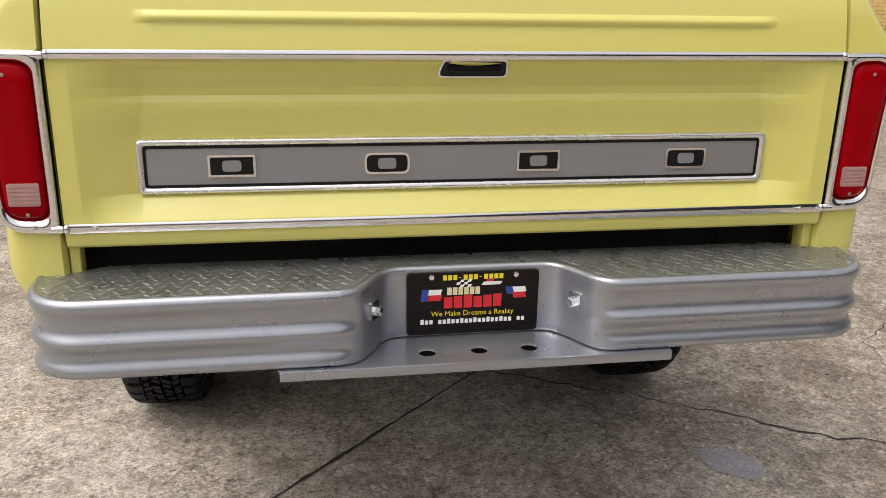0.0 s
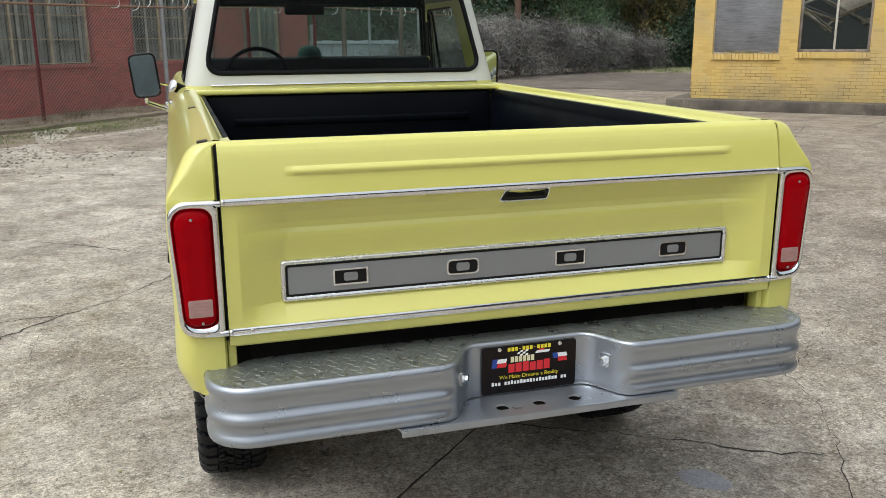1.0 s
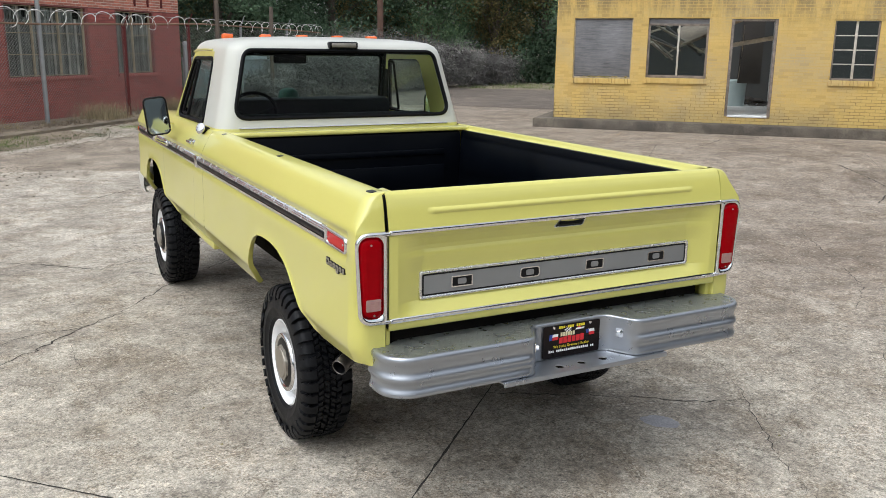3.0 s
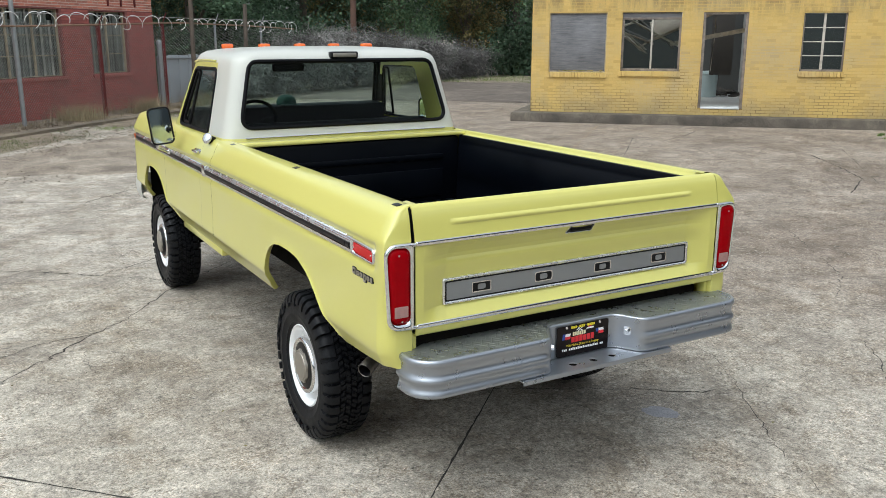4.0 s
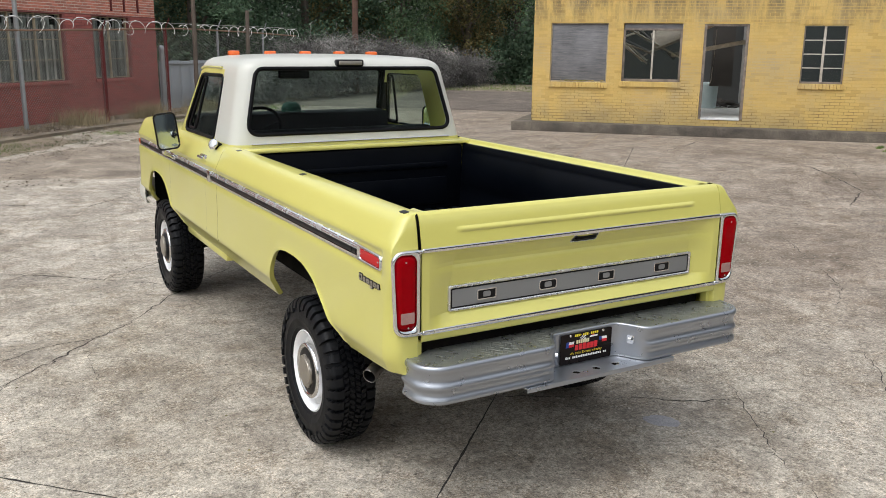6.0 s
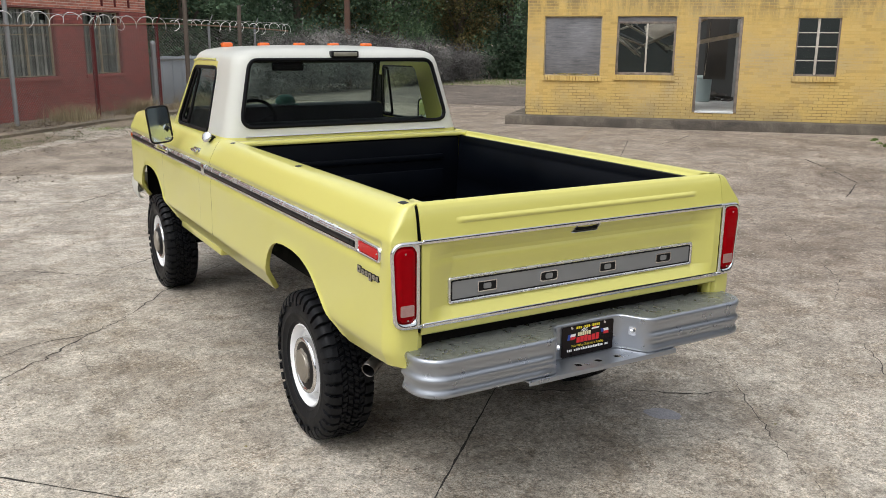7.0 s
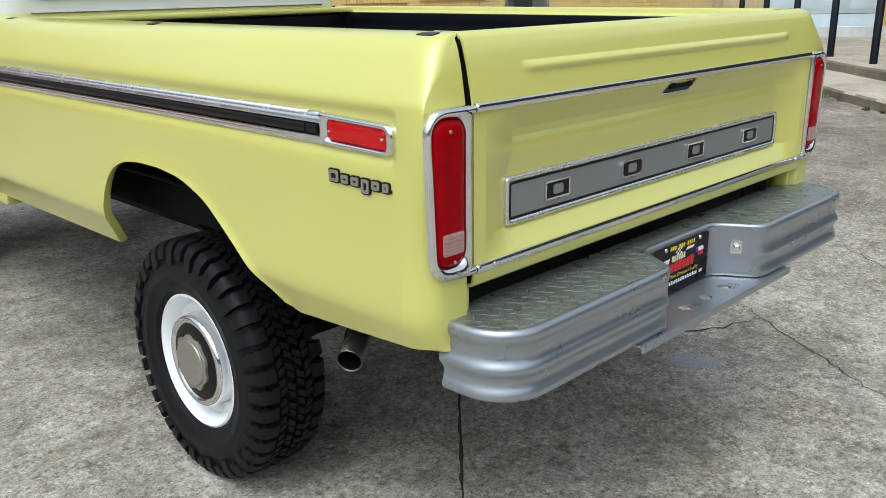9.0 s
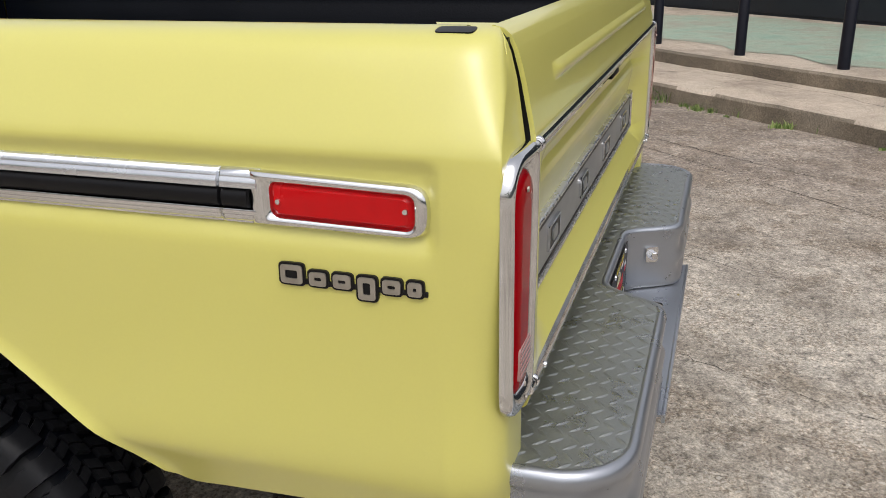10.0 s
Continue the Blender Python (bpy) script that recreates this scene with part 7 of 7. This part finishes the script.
for x in (16.2, 16.75, 17.35):
    solo("wall_conduit", boxed(x - 0.03, x + 0.03, -0.04, 0.0, 2.95, 6.0, bevel=0.01), RUST, RED, "dark pipe running up the brick wall", "pipe", "wall pipes")

# ---- chain-link fence ----
FU = -13.55
FENCE = SITE @ pose(FU, 0, 0, 0, 0, 90)
F0, F1 = 4.0, 25.5


fence = thing("chain_link_fence", FENCE, "rusty chain-link fence with razor wire along the yard", "fence")
bm = bmesh.new()
pitch, h = 0.075, 2.22
x = F0 - h
while x < F1:
    for s in (1, -1):
        a, b = (x, 0.0), (x + h, h)
        if s < 0:
            a, b = (x, h), (x + h, 0.0)
        t0, t1 = max(0.0, (F0 - x) / h), min(1.0, (F1 - x) / h)
        if t1 > t0:
            p0 = (x + h * t0, 0.004 * s, 0.24 + a[1] + (b[1] - a[1]) * t0)
            p1 = (x + h * t1, 0.004 * s, 0.24 + a[1] + (b[1] - a[1]) * t1)
            vs = []
            for p in (p0, p1):
                vs.append([bm.verts.new((p[0] + dx, p[1] + dy, p[2] + dz)) for dx, dy, dz in ((-0.0026, 0, 0.0026), (0.0026, 0, -0.0026), (0, 0.003, 0))])
            for k in range(3):
                bm.faces.new((vs[0][k], vs[0][(k + 1) % 3], vs[1][(k + 1) % 3], vs[1][k]))
    x += pitch
tagged(part("mesh", bm, WIRE, fence, "grey chain-link wire mesh", 0), kind="stuff")
part("top_rail", tube([(F0, 0, 2.36), (9, 0, 2.36), (12, 0, 2.38), (15, 0, 2.46), (18, 0, 2.55), (22, 0, 2.52), (F1, 0, 2.45)], 0.022, 8), RAIL_RUST, fence, "rusty top rail")
for n, top, r, mat, lab in ((5.4, 2.5, 0.035, RUST, "rusty post"), (8.6, 2.5, 0.035, RUST, "rusty post"), (11.8, 3.05, 0.05, GALV, "tall galvanised post"), (14.58, 2.42, 0.055, RUST, "rusty red-brown post"),
                            (17.3, 2.55, 0.045, RUST, "rusty red-brown post"), (20.05, 2.6, 0.035, GALV, "grey post"), (23.0, 2.6, 0.035, GALV, "grey post")):
    part("post", tube([(n, 0.03, 0.0), (n, 0.03, top)], r, 10), mat, fence, lab)
    part("arm", tube([(n, 0.03, top - 0.05), (n, -0.12, top + 0.25)], 0.015, 6), mat, fence)
rnd = random.Random(40)
bm = bmesh.new()
n = F0
while n < F1:
    r, lean, turn = rnd.uniform(0.15, 0.22), rnd.uniform(-0.5, 0.5), -rnd.uniform(0.2, 0.9)
    start, span = rnd.uniform(-2.0, -0.7), rnd.uniform(2.4, 4.6)
    arc = []
    for j in range(15):
        q = start + span * j / 14
        arc.append((n + r * math.sin(q) * math.cos(turn) + lean * 0.2 * math.cos(q), r * math.sin(q) * math.sin(turn), 2.50 + r * math.cos(q)))
    tube(arc, 0.0085, 4, bm)
    n += rnd.uniform(0.30, 0.75)
part("razor_wire", bm, RAZOR, fence, "loose coils of pale razor wire", 0)
part("strand", tube([(F0, -0.05, 2.62), (F1, -0.05, 2.72)], 0.006, 5), WIRE, fence)

solo("timber_post", tube([(0, 0, 0), (0.02, 0.0, 3.0), (0.05, 0.02, 5.6)], [0.065, 0.06, 0.055], 12), POLE_WOOD, SITE @ pose(FU + 0.25, 18.3, 0.2), "weathered round timber post by the fence", "post")
solo("timber_post", tube([(0, 0, 0), (-0.02, 0.0, 1.5), (0.0, 0.02, 2.98)], [0.07, 0.065, 0.06], 12), POLE_WOOD, SITE @ pose(-13.3, 21.45, 0.2), "short weathered grey timber post by the fence", "post")

gate = thing("sheet_metal_gate", RED, "pale sheet metal gate between the workshop and the fence", "gate")
for k in range(9):
    part("panel", boxed(18.4 + k * 0.55, 18.93 + k * 0.55, 0.1, 0.13, 0.2, 1.62 + 0.02 * (k % 2), bevel=0.004), PALE_SHEET, gate)
part("rail", tube([(18.3, 0.07, 1.55), (23.6, 0.07, 1.5)], 0.025, 8), GALV, gate)
part("post", tube([(18.32, -0.05, 0.1), (18.32, -0.05, 1.95)], 0.07, 12), GALV, gate, "thick grey gate post")
part("finial", revolve([(1.95, 0.0), (1.95, 0.085), (2.0, 0.09), (2.06, 0.06), (2.09, 0.0)], 16, "z"), GALV, gate).location = (18.32, -0.05, 0)

# low kerb in the dirt
rows, rnd = [], random.Random(41)
for k in range(60):
    n = 4 + k * 0.28
    u = -12.45 + rnd.uniform(-0.03, 0.03)
    z = site_z(u, n)
    rows.append([(u + 0.10, n, z - 0.05), (u + 0.09, n, z + 0.05 + rnd.uniform(0, 0.015)), (u - 0.12, n, z + 0.06), (u - 0.30, n, z + 0.05), (u - 0.34, n, z - 0.05)])
solo("dirt_kerb", grid(rows), WALK_KERB, SITE, "low half-buried concrete kerb in the dirt", "kerb", kind="structure")

rnd = random.Random(42)
spots = [(FU + rnd.uniform(-0.5, 0.35), rnd.uniform(4, 29), 0.18, rnd.uniform(0.2, 0.6)) for _ in range(170)]
spots += [(-13.3, n + rnd.uniform(-0.3, 0.3), 0.18, 1.2) for n in (12.9, 13.1, 13.3, 13.5, 13.8, 15.4, 15.6, 15.9, 16.1, 16.4, 18.2, 18.4, 18.6, 19.1) for _ in range(2)]
tufts("dry_weeds", spots, DRY_GRASS, "tall dry straw-coloured weeds along the fence", 0.42, 70, 0.26, 43, "weeds")
spots = [(rnd.uniform(-13.2, -11.2), rnd.uniform(3, 22), 0.2, rnd.uniform(0.3, 1.0)) for _ in range(280)]
tufts("verge_grass", spots, GREEN_GRASS, "sparse short green grass on the dirt verge", 0.07, 60, 0.30, 44)
spots = [(rnd.uniform(-11, 6), rnd.uniform(33.2, 39.5), 0.23, rnd.uniform(0.5, 1.2)) for _ in range(520)]
tufts("grass_bank", spots, GREEN_GRASS, "yellow-green grass along the lane edge", 0.14, 26, 0.35, 45)
bm = bmesh.new()
for _ in range(300):
    x, y = -12.9 + rnd.gauss(0, 0.5), 12.2 + rnd.gauss(0, 0.9)
    s = rnd.uniform(0.01, 0.05)
    box(bm, -s, s, -s * 0.6, s * 0.6, -s * 0.3, s * 0.3, 0.0, pose(x, y, 0.2 + 0.10 * math.exp(-((x + 12.9) ** 2) * 4 - (y - 12.0) ** 2), rnd.uniform(0, 90), rnd.uniform(0, 90), rnd.uniform(0, 90)))
solo("rubble_pile", bm, DIRT, SITE, "small pile of broken red brick and dirt by the fence post", "rubble", kind="stuff", smooth=0)

spots = [(rnd.uniform(-12.3, -10.9) - 0.08 * max(0, n - 9), n, 0.19, rnd.uniform(0.3, 1.0)) for n in np.linspace(1, 20, 420)]
tufts("verge_turf", spots, GREEN_GRASS, "thin trodden green turf along the yard edge", 0.028, 60, 0.38, 46)
bm = bmesh.new()
for _ in range(2600):
    n = rnd.uniform(3.5, 13.5)
    u = -10.1 - 0.06 * max(0, n - 9) + rnd.gauss(0, 0.6)
    s = rnd.uniform(0.005, 0.017)
    box(bm, -s, s, -s * 0.7, s * 0.7, -s * 0.35, s * 0.35, 0.0, pose(u, n, site_z(u, n) + s * 0.2, rnd.uniform(-30, 30), rnd.uniform(-30, 30), rnd.uniform(0, 180)))
solo("gravel_scatter", bm, WALK_KERB, SITE, "loose gravel and crumbled concrete at the yard edge", "gravel", kind="stuff", smooth=0)

# ---- bare vines over the rear fence ----
rnd = random.Random(50)
bm = bmesh.new()


def vine_u(n):
    return lerp(n, [(20.5, -13.7), (25, -13.2), (30, -12.2), (35, -10.9), (39.2, -9.9)])


def vine_top(n):
    return lerp(n, [(20.5, 0.6), (23, 1.4), (26, 2.1), (29, 2.15), (33, 1.9), (36, 1.6), (39.2, 1.2)]) * (1 + 0.07 * math.sin(n * 2.3) + 0.05 * math.sin(n * 5.1))


def strand(bm, p, d, length, w, rnd):
    """One bent, drooping stem."""
    q, p, d = [p.copy()], p.copy(), d.normalized()
    for _ in range(4):
        d = (d + Vector((rnd.gauss(0, 0.38), rnd.gauss(0, 0.38), rnd.gauss(-0.16, 0.30)))).normalized()
        p = p + d * length / 4
        p.z = max(p.z, 0.2)
        q.append(p.copy())
    a = rnd.uniform(0, 3.14)
    c = Vector((math.cos(a) * w, math.sin(a) * w, 0.4 * w))
    vs = [(bm.verts.new(v - c), bm.verts.new(v + c)) for v in q]
    for (a0, a1), (b0, b1) in zip(vs, vs[1:]):
        bm.faces.new((a0, a1, b1, b0))


for k in range(15000):
    n = rnd.uniform(20.5, 39.4)
    top = vine_top(n)
    z = 0.2 + top * rnd.random() ** 0.75
    p = Vector((vine_u(n) + rnd.gauss(0, 0.38), n + rnd.gauss(0, 0.2), z))
    strand(bm, p, Vector((rnd.gauss(0, 0.7), rnd.gauss(0, 0.7), rnd.uniform(-0.2, 1.0) * (1.0 if z < top else 0.3))), rnd.uniform(0.35, 1.1), rnd.uniform(0.003, 0.009), rnd)
for _ in range(9000):   # clinging dead leaves and dense inner growth
    n = rnd.uniform(20.5, 39.4)
    c = Vector((vine_u(n) + rnd.gauss(-0.1, 0.3), n, 0.2 + vine_top(n) * 0.95 * rnd.random() ** 0.8))
    s = rnd.uniform(0.03, 0.08)
    d = Vector((rnd.gauss(0, 1), rnd.gauss(0, 1), rnd.gauss(0, 1))).normalized() * s
    e = d.orthogonal().normalized() * s * 0.5
    bm.faces.new([bm.verts.new(v) for v in (c - d, c - e, c + d, c + e)])
solo("vine_thicket", bm, VINE, SITE, "grey tangle of bare vines smothering the rear fence", "vines", kind="stuff", smooth=0)

# ---- trees ----
def leaf_cloud(rnd, blobs, count, size):
    """Many small leaf clumps round the given blobs, denser outside."""
    bm = bmesh.new()
    weights = [b[3] ** 2 for b in blobs]
    for _ in range(count):
        cx, cy, cz, r = rnd.choices(blobs, weights)[0]
        d = Vector((rnd.gauss(0, 1), rnd.gauss(0, 1), rnd.gauss(0, 0.8))).normalized()
        c = Vector((cx, cy, cz)) + d * r * rnd.uniform(0.45, 1.08)
        s = size * rnd.uniform(0.5, 1.3)
        a = Vector((rnd.gauss(0, 1), rnd.gauss(0, 1), rnd.gauss(0, 0.7))).normalized()
        b = a.orthogonal().normalized()
        b = (b * math.cos(rnd.uniform(0, 6)) + a.cross(b) * math.sin(rnd.uniform(0, 6))) * s * 0.55
        a = a * s
        bm.faces.new([bm.verts.new(v) for v in (c - a, c - a * 0.2 + b, c + a, c + a * 0.1 - b)])
    return bm


def tree(u, n, height, width, material, label, seed, low=0.2, count=30000, size=0.072):
    rnd = random.Random(seed)
    root = thing("tree", SITE @ pose(u, n, 0.2, 0, 0, rnd.uniform(0, 360)), label, "tree", "trees beyond the rear fence")
    bm = tube([(0, 0, -0.1), (0.05, 0.03, height * 0.25), (-0.06, 0.08, height * 0.55), (0.04, 0, height * 0.85)], [0.26, 0.2, 0.13, 0.04], 9)
    blobs = []
    for k in range(11):
        a, s = k * 2.4, low + (0.95 - low) * (k + 0.5) / 11
        r = width * (0.55 + 0.45 * math.sin(math.pi * min(1.0, s * 1.05))) * rnd.uniform(0.6, 1.0)
        tip = (r * 0.62 * math.cos(a), r * 0.62 * math.sin(a), height * s)
        tube([(0, 0, height * max(0.12, s - 0.16)), (tip[0] * 0.5, tip[1] * 0.5, height * (s - 0.06)), tip], [0.08, 0.05, 0.02], 6, bm)
        blobs.append((*tip, width * rnd.uniform(0.34, 0.56)))
        blobs.append((tip[0] * 1.35 + rnd.gauss(0, 0.3), tip[1] * 1.35 + rnd.gauss(0, 0.3), tip[2] + rnd.gauss(0, 0.5), width * rnd.uniform(0.2, 0.34)))
    part("trunk", bm, BARK, root, "grey-brown trunk with limbs")
    part("crown", leaf_cloud(rnd, blobs, count, size), material, root, "", 0)


DK = "tall dense dark green tree beyond the fence"
MD = "leafy mid-green tree beyond the fence"
AU = "thinning tree with yellow-brown autumn leaves"
rnd = random.Random(70)
ROW = [(-2.0, 43, 11, 3.6, LEAF_DARK, DK), (-5.4, 43.5, 10, 3.4, LEAF_DARK, DK), (-8.8, 43, 12, 3.4, LEAF_MID, MD), (-13.8, 38.5, 9, 3.0, LEAF_MID, MD),
       (-16.2, 38, 12, 3.4, LEAF_AUTUMN, AU), (-17.6, 35, 11, 3.4, LEAF_DARK, DK), (-20.0, 32, 12, 3.4, LEAF_DARK, DK), (-21.5, 28.0, 11, 3.2, LEAF_AUTUMN, AU),
       (-22.5, 24.0, 12, 3.4, LEAF_MID, MD), (-26, 34, 15, 4.2, LEAF_DARK, DK), (-7.0, 48, 15, 4.4, LEAF_MID, MD), (-12.5, 45, 16, 4.4, LEAF_DARK, DK),
       (-18.5, 41, 16, 4.4, LEAF_MID, MD), (1.0, 45, 13, 4.2, LEAF_DARK, DK), (-24.5, 20.0, 12, 3.4, LEAF_DARK, DK), (-11.3, 42, 12, 2.8, LEAF_AUTUMN, AU), (-17.2, 24.5, 9, 2.6, LEAF_DARK, DK), (-3.4, 41.5, 5.5, 2.6, LEAF_DARK, DK)]
for k, (u, n, hgt, wid, mat, lab) in enumerate(ROW):
    tree(u, n, hgt, wid, mat, lab, 100 + k, 0.12)
rnd = random.Random(71)
blobs = [(rnd.uniform(-9.5, 3), rnd.uniform(40.8, 43), rnd.uniform(0.5, 3.0), rnd.uniform(0.8, 1.6)) for _ in range(34)]
blobs += [(rnd.uniform(-24, -14.5), rnd.uniform(30, 38), rnd.uniform(0.6, 2.6), rnd.uniform(0.8, 1.6)) for _ in range(30)]
blobs += [(rnd.uniform(-19, -15.5), rnd.uniform(21, 33), rnd.uniform(0.6, 2.2), rnd.uniform(0.7, 1.3)) for _ in range(16)]
solo("undergrowth", leaf_cloud(rnd, blobs, 60000, 0.085), LEAF_DARK, SITE, "dark leafy undergrowth beneath the trees", "bushes", kind="stuff", smooth=0)
blobs = [(rnd.uniform(-60, 25), rnd.uniform(48, 62), rnd.uniform(1, 14), rnd.uniform(2.0, 3.6)) for _ in range(120)]
blobs += [(rnd.uniform(-48, -30), rnd.uniform(-5, 45), rnd.uniform(1, 12), rnd.uniform(2.0, 3.6)) for _ in range(60)]
blobs += [(rnd.uniform(-40, 40), rnd.uniform(-48, -36), rnd.uniform(1, 9), rnd.uniform(2.0, 3.6)) for _ in range(80)]
solo("far_woods", leaf_cloud(rnd, blobs, 150000, 0.19), LEAF_DARK, SITE, "dark wood closing the distance behind the yard", "woods", kind="stuff", smooth=0)

pole = thing("utility_pole", SITE @ pose(-12.7, 29.2, 0.22), "dark brown timber utility pole at the edge of the lane", "utility pole")
part("shaft", tube([(0, 0, 0), (0.0, 0, 4), (0.03, 0, 9)], [0.125, 0.118, 0.10], 14), POLE_BROWN, pole)
part("cable", tube([(0, 0, 7.4), (-12, -2, 7.0), (-30, -6, 7.6)], 0.012, 5), BLACK, pole)

# ---- bricks, last of the setting ----
bricks(ywall, Y_CELLS, WN, YBRICK, lambda c: 1.65 < c[0] < 5.1 and 0.45 < c[2] < 1.42)
bricks(rwall, R_CELLS, 0.0, RBRICK, lambda c: 14.4 < c[0] < 17.9 and 0.8 < c[2] < 2.2, 4)
bricks(rtop, O_CELLS, 0.0, OBRICK, lambda c: 12.0 < c[0] < 16.0 and c[2] < 3.35, 5)
